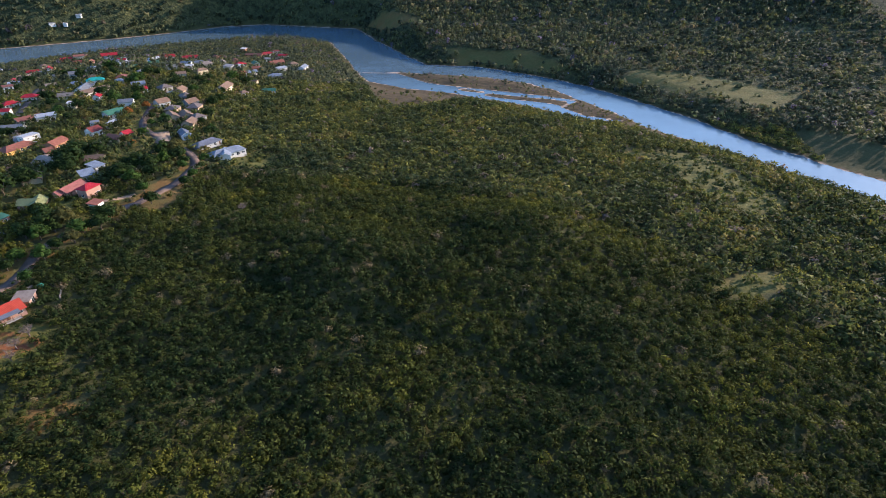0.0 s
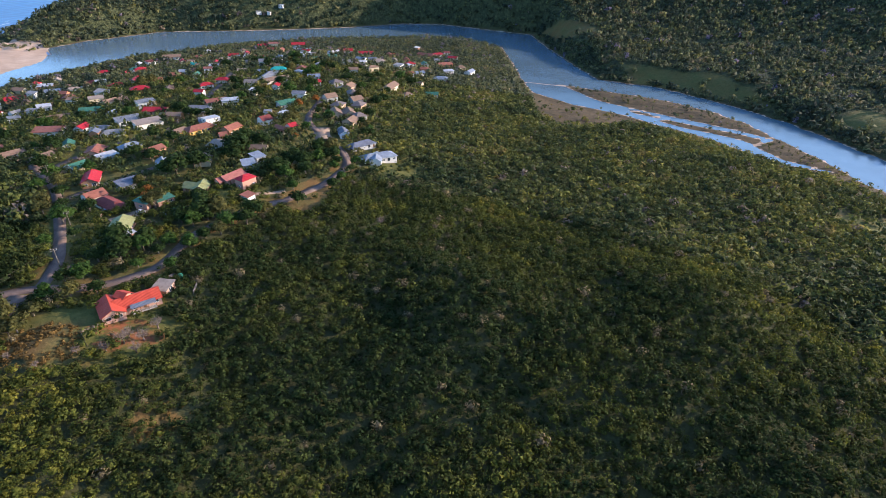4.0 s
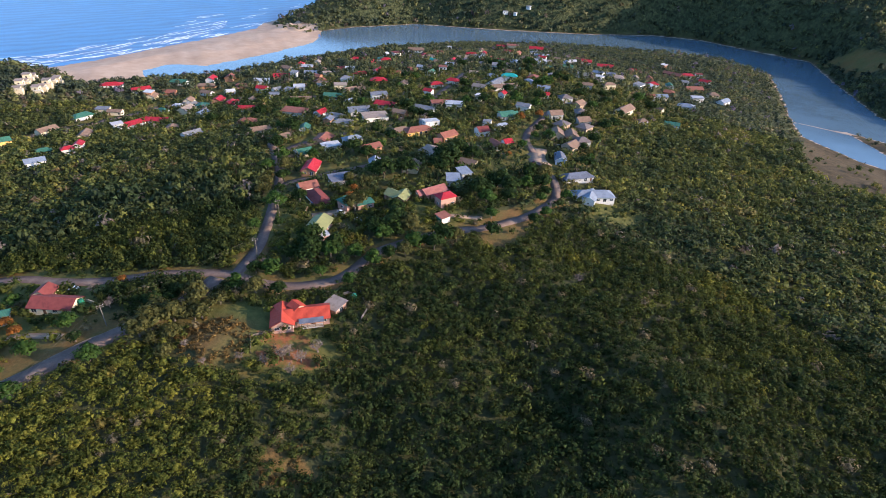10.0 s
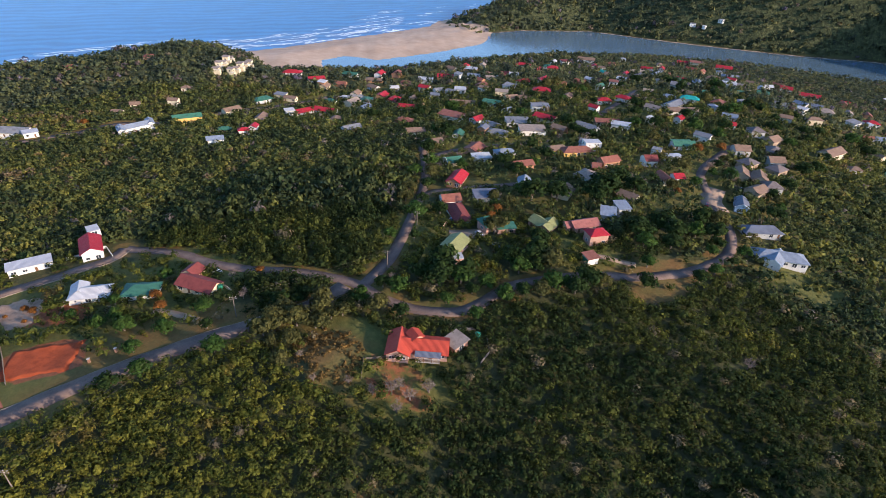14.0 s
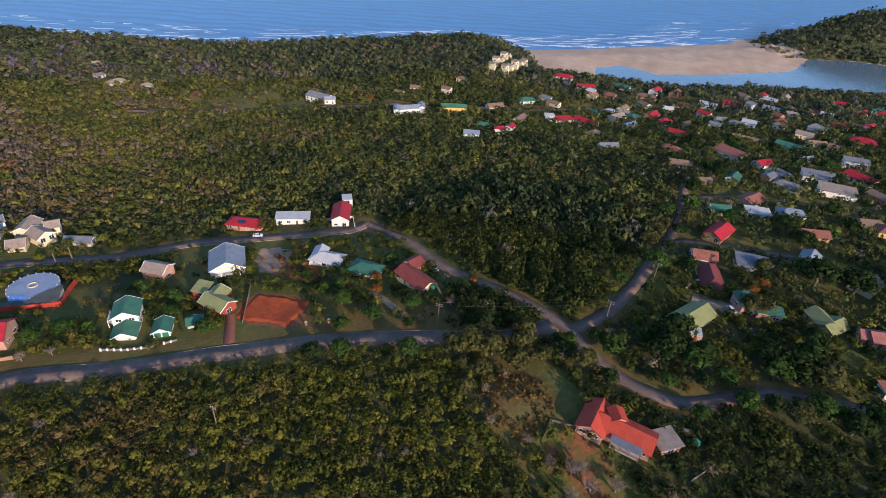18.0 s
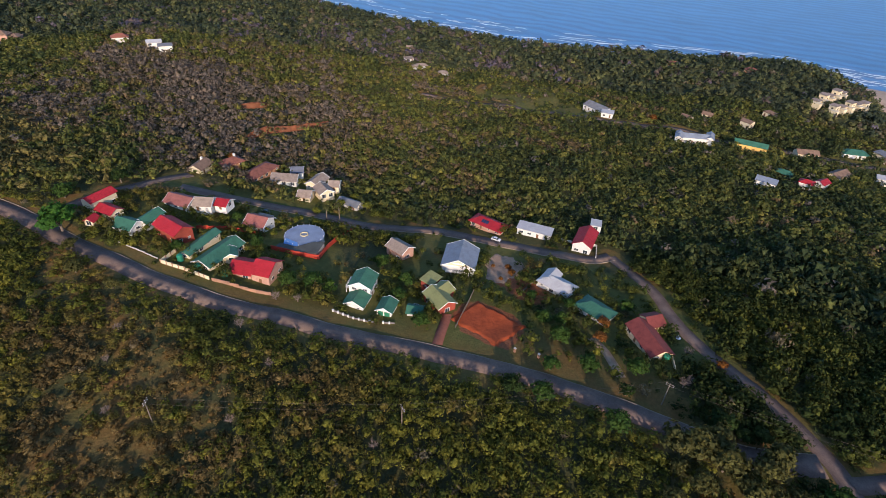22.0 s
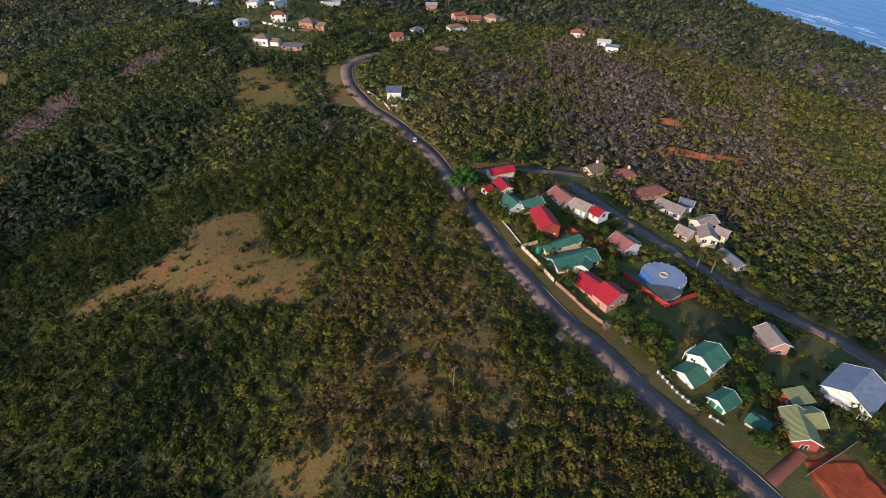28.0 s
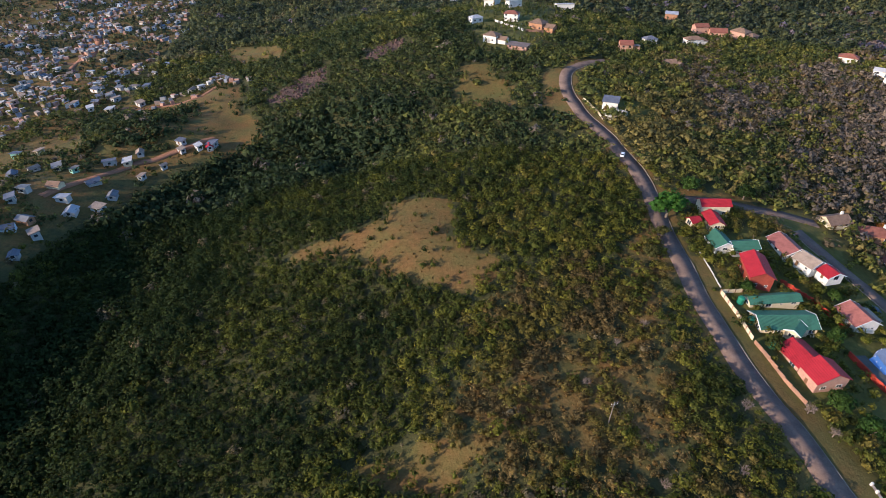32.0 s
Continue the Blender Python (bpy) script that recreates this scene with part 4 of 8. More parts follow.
def verandah(thing, turn, side, off, width, depth, floor, roofed, shift=0.0, roof="taupe", wood=M_TRIM):
    """An open porch along one side of a house: a deck on posts with a rail, with or without a lean-to roof."""
    m = pose(0, 0, 0, 0, 0, turn) @ pose(0, 0, 0, 0, 0, -side) @ pose(shift, -off, 0)
    under("deck", boxes_mesh("deck", [(-width / 2, width / 2, -depth, -0.02, floor - 0.18, floor)], M_CONCRETE), thing, m, "concrete porch deck")
    n = max(2, round(width / 2.2))
    height_of = floor + (2.35 if roofed else 1.0)
    post = boxes_mesh("post", [(-0.07, 0.07, -0.07, 0.07, -0.6, height_of)], wood)
    for k in range(n + 1):
        under("post", post, thing, m @ pose(-width / 2 + 0.08 + (width - 0.16) * k / n, -depth + 0.09, 0))
    bars = [(-width / 2, width / 2, -depth + 0.05, -depth + 0.11, floor + z, floor + z + 0.06) for z in (0.35, 0.65, 0.95)]
    for b in bars:
        under("rail", boxes_mesh("rail", [b], wood), thing, m)
    if roofed:
        v = [(-width / 2 - 0.2, -depth - 0.3, floor + 2.3), (width / 2 + 0.2, -depth - 0.3, floor + 2.3), (width / 2 + 0.2, -0.02, floor + 2.75), (-width / 2 - 0.2, -0.02, floor + 2.75)]
        v += [(x, y, z + 0.08) for x, y, z in v]
        under("porch_roof", py_mesh("porch_roof", v, [(3, 2, 1, 0), (4, 5, 6, 7), (0, 1, 5, 4), (1, 2, 6, 5), (2, 3, 7, 6), (3, 0, 4, 7)], ROOFS[roof], [(p[0], p[1]) for p in v]), thing, m, "faded lean-to porch roof")

# ---- leaves and crowns ----
def blob(rings, seg, seed):
    """A closed lumpy dome of unit size: points and triangles."""
    r = np.random.RandomState(seed)
    ph = r.rand(6) * 6.28
    v = [(0, 0, 1.0)]
    for i in range(1, rings + 1):
        a = math.pi * 0.62 * i / rings
        for j in range(seg):
            b = 6.283 * (j + 0.5 * (i % 2)) / seg
            v.append((math.sin(a) * math.cos(b), math.sin(a) * math.sin(b), math.cos(a)))
    v = np.array(v)
    lump = 1 + 0.16 * np.sin(3.1 * v[:, 0] * 2 + ph[0]) + 0.14 * np.sin(5.3 * v[:, 1] + ph[1]) + 0.12 * np.sin(6.7 * v[:, 2] + ph[2] + 3 * v[:, 0])
    v = v * (lump * (0.93 + 0.14 * r.rand(len(v))))[:, None]
    f = [(0, 1 + j, 1 + (j + 1) % seg) for j in range(seg)]
    for i in range(rings - 1):
        a, b = 1 + i * seg, 1 + (i + 1) * seg
        for j in range(seg):
            k1 = (j + 1) % seg
            f += [(a + j, b + j, b + k1), (a + j, b + k1, a + k1)]
    return v, np.array(f)


def crown_shape(rings, seg, leaves, size, seed):
    """A lumpy core with leaf clumps standing off it all over."""
    r = np.random.RandomState(seed + 77)
    v, f = blob(rings, seg, seed)
    v = v * 0.62
    pts, tri = [v], [f]
    at = len(v)
    for _ in range(leaves):
        z = r.uniform(-0.25, 1.0)
        a = r.uniform(0, 6.283)
        q = math.sqrt(max(0.02, 1 - z * z))
        d = np.array([q * math.cos(a), q * math.sin(a), z])
        o = d * r.uniform(0.72, 1.14) * (1 + 0.18 * math.sin(3 * a + seed) * q)
        t1 = np.cross(d, r.randn(3))
        t1 /= np.linalg.norm(t1)
        t2 = np.cross(d, t1) * 0.8 + d * r.uniform(-0.7, 0.7)
        s = size * r.uniform(0.6, 1.4)
        pts.append(np.array([o - t1 * s - t2 * s * 0.5, o + t1 * s - t2 * s * 0.5, o + t2 * s * 1.1 + d * s * 0.3]))
        tri.append(np.array([[at, at + 1, at + 2]]))
        at += 3
    v = np.vstack(pts)
    return v, np.vstack(tri)


def soft_normals(v, seed):
    """For each point of a crown the way its leaves face: outwards, a little at random."""
    r = np.random.RandomState(seed)
    n = v + np.array([0, 0, 0.25]) + 0.42 * r.randn(*v.shape) * (np.arange(len(v)) > 6)[:, None]
    return n / np.linalg.norm(n, axis=1)[:, None]


def set_normals(me, normals):
    a = me.attributes.new("custom_normal", "FLOAT_VECTOR", "POINT")
    a.data.foreach_set("vector", np.asarray(normals, np.float32).ravel())


def bush_mesh(name, places, radii, tall, tones, shapes, material, seed=0):
    """All crowns of one area in one mesh, each turned, stretched and toned by itself."""
    r = np.random.RandomState(seed)
    pick, turn = r.randint(0, len(shapes), len(places)), r.rand(len(places)) * 6.283
    vs, fs, ts, ns, at = [], [], [], [], 0
    for i, (sv, sf) in enumerate(shapes):
        m = np.where(pick == i)[0]
        c, s = np.cos(turn[m])[:, None], np.sin(turn[m])[:, None]
        wide = radii[m][:, None] * (0.88 + 0.24 * r.rand(len(m), 1))
        x, y = sv[:, 0] * wide, sv[:, 1] * radii[m][:, None]
        v = np.stack([x * c - y * s + places[m, 0:1], x * s + y * c + places[m, 1:2], sv[:, 2] * tall[m][:, None] + places[m, 2:3]], -1)
        sn = soft_normals(sv, seed + i)
        n = np.stack([sn[:, 0] * c - sn[:, 1] * s, sn[:, 0] * s + sn[:, 1] * c, np.broadcast_to(sn[:, 2], (len(m), len(sv)))], -1)
        vs.append(v.reshape(-1, 3))
        ns.append(n.reshape(-1, 3))
        fs.append((sf[None] + (np.arange(len(m)) * len(sv))[:, None, None]).reshape(-1, 3) + at)
        ts.append(np.repeat(tones[m], len(sv)))
        at += len(m) * len(sv)
    me = quick_mesh(name, np.vstack(vs), np.vstack(fs), material, True)
    set_normals(me, np.vstack(ns))
    tone = me.attributes.new("tone", "FLOAT", "POINT")
    tone.data.foreach_set("value", np.concatenate(ts).astype(np.float32))
    return me

# ---- houses along the lower and upper roads ----
house(-177.1, -123.3, -174, 10.8, 5.0, 6.2, "gable", "red", "cream", wings=[(-175.1, -114.5, 94, 8.2, 5.1, 4.2, "gable", "red"), (-168.0, -114.0, -155, 3.8, 3.4, 3.2, "gable", "red")])
house(-174.5, -103.3, 101, 8.5, 6.6, 4.2, "gable", "green", "white", wings=[(-181.9, -101.5, -168, 9.1, 5.1, 3.7, "gable", "green")], trim=True)
house(-182.2, -88.6, 86, 12.6, 7.1, 6.6, "gable", "red", "timber")
house(-199.3, -106.5, 102, 11.1, 7.5, 4.6, "gable", "pink", "white", wings=[(-203.6, -98.1, 119, 7.1, 6.8, 4.5, "gable", "taupe"), (-208.3, -92.7, 109, 4.9, 6.0, 3.4, "gable", "red")], trim=True)
house(-184.0, -77.0, -168, 16.6, 3.7, 3.5, "gable", "green", "cream")
house(-184.5, -68.3, -173, 17.3, 7.5, 4.3, "gable", "green", "cream", wings=[(-186.4, -64.5, 51, 5.2, 3.8, 3.8, "gable", "green")], trim=True)
house(-187.7, -48.0, 106, 6.6, 9.6, 6.6, "gable", "red", "brick", wings=[(-184.9, -55.6, 110, 8.2, 8.6, 4.8, "gable", "red")])
pink_house = house(-211.2, -76.9, 103, 8.8, 7.9, 5.2, "gable", "pink", "white", trim=True)
verandah(pink_house, 103, 180, 7.9 / 2, 6.4, 1.7, 0.4, True)
white_house = house(-202.4, -17.3, -161, 8.4, 7.5, 7.2, "gable", "green", "white", wings=[(-195.3, -14.7, -165, 6.5, 6.8, 4.2, "gable", "green")], trim=True)
verandah(white_house, -161, 180, 7.5 / 2, 5.4, 1.8, 2.6, False)
house(-198.1, -4.2, -165, 6.2, 5.0, 3.8, "gable", "green", "white", trim=True, name="garage", note="white garage with a green sheet roof and doors")
house(-210.9, 8.7, 63, 9.9, 6.6, 5.2, "gable", "olive", "timber", wings=[(-216.0, 6.9, 171, 5.2, 6.0, 4.6, "gable", "olive"), (-218.6, 0.5, 176, 6.2, 4.2, 3.4, "mono", "olive")], trim=True)
house(-202.2, 4.4, 112, 4.8, 4.1, 3.0, "gable", "green", "grey", name="shed", note="small grey shed with a dark green sheet roof")
house(-233.1, -22.7, 80, 8.6, 6.6, 5.8, "gable", "taupe", "brick", trim=True)
blue_house = house(-240.3, 1.0, -160, 13.9, 12.4, 7.4, "gable", "blue", "white", trim=True)
gable_boards(blue_house, -160, 13.9, 12.4, 7.4)
verandah(blue_house, -160, 90, 13.9 / 2, 9.0, 2.0, 2.5, False)
house(-245.2, 39.2, 77, 12.7, 7.5, 4.3, "hip", "white", "white", wings=[(-248.1, 35.8, -3, 6.5, 5.1, 4.2, "gable", "white")])
house(-236.9, 55.9, 72, 11.8, 7.5, 4.2, "hip", "green", "white")
house(-229.6, 75.2, 43, 15.0, 7.5, 4.6, "gable", "maroon", "cream", wings=[(-239.4, 74.0, 137, 5.6, 6.0, 4.3, "gable", "maroon")])
house(-285.9, 37.4, -175, 14.2, 7.5, 6.2, "gable", "red", "white", wings=[(-298.9, 38.0, 104, 4.6, 6.0, 5.0, "flat", "white")])
house(-283.4, 15.5, 98, 14.8, 5.0, 3.8, "mono", "white", "white")
house(-279.9, -5.3, 84, 16.6, 7.5, 4.3, "hip", "red", "pink", panel=True)
house(-250.6, -118.5, -176, 18.1, 8.3, 4.4, "hip", "terra", "ochre")
house(-254.5, -105.2, 118, 12.3, 7.5, 5.0, "gable", "taupe", "white", wings=[(-264.4, -107.0, 131, 5.8, 6.0, 4.2, "gable", "slate")], trim=True)
house(-247.5, -85.9, 115, 5.9, 6.6, 4.4, "gable", "taupe", "cream", wings=[(-260.2, -90.0, -170, 9.9, 6.8, 4.8, "gable", "taupe"), (-255.4, -81.7, 63, 8.4, 6.8, 4.6, "gable", "taupe"), (-263.1, -81.5, 120, 4.7, 6.0, 4.2, "gable", "taupe")], trim=True)
house(-257.7, -68.0, 93, 10.9, 5.0, 3.6, "gable", "grey", "grey")
house(-230.2, -135.0, -162, 9.4, 6.6, 4.4, "gable", "brown", "cream", chimney=True)
house(-245.0, -133.5, 170, 13.3, 7.5, 4.6, "hip", "terra", "ochre", chimney=True)
house(-147.9, -204.0, 166, 7.2, 6.6, 5.0, "mono", "slate", "white", note="lone white house with a flat grey roof by the road")

# ---- houses about the crossing ----
red_house = house(-161.0, 134.0, 59, 14.1, 7.5, 4.6, "gable", "orange", "brick", wings=[(-164.8, 126.8, -31, 10.6, 6.8, 4.6, "gable", "orange"), (-164.5, 132.1, 4, 3.8, 3.4, 5.6, "gable", "orange"), (-159.1, 143.7, 14, 5.6, 5.5, 3.0, "mono", "taupe")])
verandah(red_house, 59, 0, 7.5 / 2, 7.6, 1.9, 0.35, True, 1.2, "slate", M_DOOR)
house(-208.6, 169.1, -54, 15.4, 8.3, 4.8, "gable", "olive", "brick", wings=[(-200.7, 167.2, 75, 3.8, 4.2, 2.6, "flat", "white")])
house(-218.4, 191.6, 96, 5.8, 6.6, 3.8, "mono", "green", "brick", wings=[(-213.0, 197.5, 75, 8.0, 4.2, 3.4, "mono", "green")])
house(-209.9, 213.7, 7, 8.2, 6.6, 4.4, "gable", "olive", "brick", wings=[(-206.7, 215.4, 117, 9.6, 6.0, 4.0, "gable", "olive")])
house(-200.5, 230.1, 83, 12.5, 6.6, 4.6, "gable", "pink", "pink", wings=[(-202.4, 223.6, 75, 3.8, 5.1, 4.0, "gable", "pink")])
house(-189.5, 227.6, 77, 8.3, 5.8, 6.4, "hip", "red", "pink")
house(-178.7, 215.6, 86, 5.0, 4.1, 3.2, "mono", "terra", "white", name="garage", note="small white garage with a terracotta roof")
house(-203.9, 247.5, 48, 6.5, 7.5, 4.2, "mono", "blue", "grey", wings=[(-205.4, 257.2, 72, 5.8, 6.8, 4.8, "mono", "blue")])
house(-249.9, 190.1, 79, 8.9, 7.5, 4.8, "gable", "terra", "white", wings=[(-235.6, 186.8, -12, 18.2, 7.6, 4.4, "hip", "maroon")])
house(-245.0, 207.1, 73, 11.7, 7.5, 3.4, "mono", "slate", "grey")
house(-270.2, 205.1, -46, 14.1, 7.5, 4.8, "gable", "red", "ochre")
house(-293.6, 215.2, 86, 8.7, 7.5, 4.4, "gable", "green", "cream", trim=True)
house(-291.8, 232.7, 80, 10.5, 5.8, 3.8, "mono", "white", "white")
house(-292.3, 248.9, 78, 11.7, 6.6, 4.8, "hip", "blue", "white")
house(-268.4, 244.5, 86, 11.4, 6.6, 5.8, "gable", "terra", "ochre")
house(-253.5, 292.5, 88, 11.6, 7.1, 5.8, "gable", "terra", "ochre", wings=[(-251.7, 282.4, 57, 4.5, 6.0, 4.0, "gable", "terra")])
house(-245.2, 315.7, 69, 7.2, 7.5, 5.8, "gable", "maroon", "white")
house(-243.1, 333.3, 78, 8.8, 5.0, 3.6, "flat", "white", "white")
house(-255.2, 332.2, 34, 5.4, 5.8, 4.0, "flat", "grey", "white")
house(-224.5, 305.8, -17, 10.5, 5.8, 4.2, "gable", "terra", "cream")
house(-221.8, 312.5, 70, 5.3, 5.8, 4.6, "gable", "red", "white")
house(-276.0, 288.4, 76, 19.0, 8.3, 4.8, "hip", "terra", "yellow")
house(-283.1, 278.9, 84, 14.6, 6.6, 4.6, "hip", "brown", "yellow")
house(-277.6, 301.3, 70, 10.0, 6.6, 5.2, "flat", "white", "white")
house(-256.8, 355.3, 70, 12.2, 5.8, 3.6, "mono", "green", "white")

# ---- houses round the bend in the village road ----
house(-151.2, 297.6, 50, 20.6, 8.3, 5.2, "hip", "blue", "white", wings=[(-150.4, 293.7, -66, 11.2, 6.0, 5.0, "gable", "blue")], trim=True)
house(-168.7, 308.6, 65, 17.7, 7.5, 4.6, "hip", "slate", "grey")
house(-189.3, 322.7, -50, 10.6, 5.8, 4.8, "gable", "slate", "blue", trim=True)
house(-236.5, 383.4, 60, 9.0, 8.0, 6.0, "gable", "brown", "grey", 1)
house(-222.1, 371.2, 95, 10.0, 8.0, 6.0, "hip", "dusk", "tan", 1)
house(-213.3, 353.3, 130, 11.0, 8.0, 6.0, "gable", "brown", "tan", 1)
house(-255.0, 423.1, 60, 9.0, 8.0, 6.0, "hip", "dusk", "grey", 1)
house(-242.4, 422.7, 95, 10.0, 8.0, 6.0, "gable", "brown", "tan", 1)
house(-229.0, 405.2, 130, 11.0, 8.0, 6.0, "hip", "dusk", "tan", 1)
house(-219.3, 392.7, 60, 9.0, 8.0, 6.0, "gable", "brown", "grey", 1)
house(-211.0, 382.2, 95, 10.0, 8.0, 6.0, "hip", "dusk", "tan", 1)
house(-205.8, 358.8, 130, 11.0, 8.0, 6.0, "gable", "brown", "tan", 1)
house(-196.6, 356.3, 60, 9.0, 8.0, 6.0, "hip", "dusk", "grey", 1)
house(-195.8, 343.1, 95, 10.0, 8.0, 6.0, "gable", "brown", "tan", 1)

# ---- the village on the headland ----
house(-381, 261, 33, 17.6, 9.0, 4.2, "mono", "terra", "white", 1)
house(-416, 290, 60, 19.5, 9.0, 4.2, "gable", "brown", "cream", 1)
house(-398, 308, 45, 16.3, 9.0, 4.5, "gable", "green", "white", 1)
house(-523, 331, 62, 15.8, 9.0, 4.2, "gable", "red", "ochre", 1)
house(-513, 340, 130, 9.6, 5.8, 5.9, "mono", "grey", "white", 1)
house(-538, 369, 47, 12.8, 7.1, 4.5, "mono", "white", "ochre", 1)
house(-483, 357, 57, 10.5, 5.0, 4.5, "hip", "taupe", "white", 1)
house(-498, 383, 71, 13.4, 7.8, 4.5, "gable", "maroon", "white", 1)
house(-482, 384, 55, 8.4, 5.0, 4.5, "mono", "white", "white", 1)
house(-446, 371, 84, 13.4, 7.2, 4.5, "hip", "red", "white", 1)
house(-513, 435, 122, 14.4, 7.3, 3.9, "gable", "red", "white", 1)
house(-442, 388, 122, 15.8, 8.2, 4.5, "gable", "red", "white", 1)
house(-513, 456, 51, 12.0, 7.6, 5.9, "hip", "red", "ochre", 1)
house(-492, 449, 22, 11.7, 5.8, 4.2, "hip", "red", "cream", 1)
house(-420, 390, 38, 11.0, 5.5, 4.5, "gable", "terra", "ochre", 1)
house(-406, 360, 52, 14.5, 9.0, 4.5, "hip", "red", "ochre", 1)
house(-550, 444, 42, 16.6, 9.0, 4.5, "hip", "red", "white", 1)
house(-433, 346, 125, 12.8, 8.3, 4.2, "mono", "grey", "white", 1)
house(-418, 328, 56, 10.2, 5.5, 5.9, "gable", "taupe", "cream", 1)
house(-443, 326, 30, 8.5, 5.0, 4.2, "mono", "brown", "white", 1)
house(-457, 311, 60, 9.6, 6.2, 4.2, "mono", "white", "white", 1)
house(-456, 301, 33, 8.5, 5.0, 4.2, "mono", "grey", "white", 1)
house(-467, 295, 92, 8.6, 5.8, 5.9, "gable", "grey", "white", 1)
house(-402, 327, 85, 10.9, 5.5, 4.5, "gable", "brown", "cream", 1)
house(-394, 334, 41, 7.0, 5.0, 4.5, "gable", "brown", "cream", 1)
house(-364, 327, 67, 12.9, 6.3, 4.5, "mono", "grey", "white", 1)
house(-342, 316, 23, 15.7, 9.0, 4.5, "gable", "red", "cream", 1)
house(-342, 292, 69, 16.1, 9.0, 3.9, "mono", "grey", "white", 1)
house(-347, 274, 29, 13.3, 7.2, 3.9, "hip", "grey", "white", 1)
house(-327, 267, 44, 14.2, 7.1, 4.2, "hip", "grey", "white", 1)
house(-335, 260, 127, 7.2, 5.0, 5.9, "gable", "slate", "ochre", 1)
house(-321, 289, 67, 16.9, 9.0, 4.5, "mono", "taupe", "white", 1)
house(-313, 305, 21, 9.8, 6.0, 5.9, "gable", "brown", "ochre", 1)
house(-310, 326, 19, 15.1, 9.0, 4.5, "gable", "grey", "white", 1)
house(-313, 346, 60, 16.5, 9.0, 3.9, "gable", "terra", "cream", 1)
house(-299, 345, 44, 11.9, 5.7, 4.5, "mono", "white", "white", 1)
house(-282, 304, 34, 11.5, 6.8, 4.5, "gable", "grey", "white", 1)
house(-353, 379, 61, 10.7, 6.4, 4.5, "hip", "red", "white", 1)
house(-337, 355, 18, 7.0, 5.0, 5.9, "gable", "red", "white", 1)
house(-411, 453, 32, 8.2, 5.0, 5.9, "mono", "white", "white", 1)
house(-391, 424, 45, 7.0, 5.0, 5.9, "mono", "terra", "white", 1)
house(-360, 433, 42, 7.5, 5.0, 4.2, "gable", "taupe", "cream", 1)
house(-478, 545, 58, 15.5, 9.0, 3.9, "gable", "taupe", "ochre", 1)
house(-473, 560, 57, 8.6, 5.0, 4.5, "gable", "slate", "cream", 1)
house(-452, 562, 55, 8.4, 5.1, 3.9, "gable", "terra", "ochre", 1)
house(-527, 554, 33, 7.5, 5.0, 4.2, "gable", "terra", "pink", 1)
house(-544, 587, 44, 7.0, 5.0, 3.9, "hip", "white", "white", 1)
house(-552, 536, 48, 19.6, 9.0, 5.9, "gable", "brown", "white", 1)
house(-550, 503, 80, 11.7, 6.8, 4.5, "mono", "maroon", "white", 1)
house(-549, 485, 121, 7.2, 5.0, 5.9, "gable", "white", "white", 1)
house(-500, 513, 61, 7.0, 5.0, 5.9, "mono", "brown", "white", 1)
house(-511, 654, 54, 13.0, 7.9, 4.2, "gable", "red", "ochre", 1)
house(-499, 661, 38, 11.4, 7.7, 5.9, "mono", "terra", "cream", 1)
house(-475, 684, 36, 18.0, 9.0, 5.9, "gable", "red", "white", 1)
house(-408, 530, 11, 9.0, 5.5, 4.5, "gable", "red", "white", 1)
house(-362, 534, 35, 14.8, 9.0, 4.2, "mono", "white", "white", 1)
house(-357, 550, 6, 18.9, 9.0, 3.9, "hip", "taupe", "white", 1)
house(-394, 664, 3, 10.5, 6.8, 4.2, "gable", "terra", "pink", 1)
house(-359, 591, 62, 9.3, 5.4, 3.9, "gable", "white", "white", 1)
house(-318, 414, 109, 21.5, 9.0, 4.5, "gable", "grey", "white", 1)
house(-306, 410, 68, 24.0, 9.0, 4.2, "gable", "brown", "white", 1)
house(-321, 435, 38, 13.2, 7.0, 5.9, "hip", "teal", "white", 1)
house(-307, 479, 48, 9.7, 6.4, 4.5, "hip", "grey", "white", 1)
house(-297, 512, 31, 11.2, 6.7, 4.5, "gable", "grey", "white", 1)
house(-327, 605, 29, 18.6, 9.0, 4.5, "gable", "red", "white", 1)
house(-298, 544, 1, 10.6, 5.4, 4.5, "gable", "blue", "white", 1)
house(-285, 523, 1, 7.9, 5.0, 4.5, "mono", "white", "white", 1)
house(-293, 557, 16, 9.6, 6.1, 4.2, "mono", "slate", "white", 1)
house(-264, 505, 58, 10.8, 5.5, 5.9, "hip", "brown", "cream", 1)
house(-269, 477, 30, 8.2, 5.5, 5.9, "gable", "brown", "white", 1)
house(-326, 673, 26, 8.7, 5.0, 3.9, "gable", "red", "ochre", 1)
house(-259, 553, 95, 11.6, 7.0, 4.2, "mono", "grey", "white", 1)
house(-257, 571, 94, 8.4, 5.6, 3.9, "hip", "blue", "white", 1)
house(-321, 742, 93, 9.5, 5.9, 4.5, "mono", "white", "ochre", 1)
house(-295, 712, 174, 22.6, 9.0, 4.2, "gable", "terra", "ochre", 1)
house(-282, 720, 51, 18.1, 9.0, 4.5, "hip", "red", "white", 1)
house(-273, 733, 35, 7.7, 5.0, 3.9, "mono", "maroon", "white", 1)
house(-254, 704, 7, 11.7, 6.3, 4.2, "gable", "red", "white", 1)
house(-238, 633, 50, 17.0, 8.9, 4.5, "gable", "terra", "ochre", 1)
house(-264, 671, 36, 9.8, 5.8, 4.5, "hip", "grey", "white", 1)
house(-215, 585, 49, 10.8, 5.5, 4.5, "mono", "white", "white", 1)
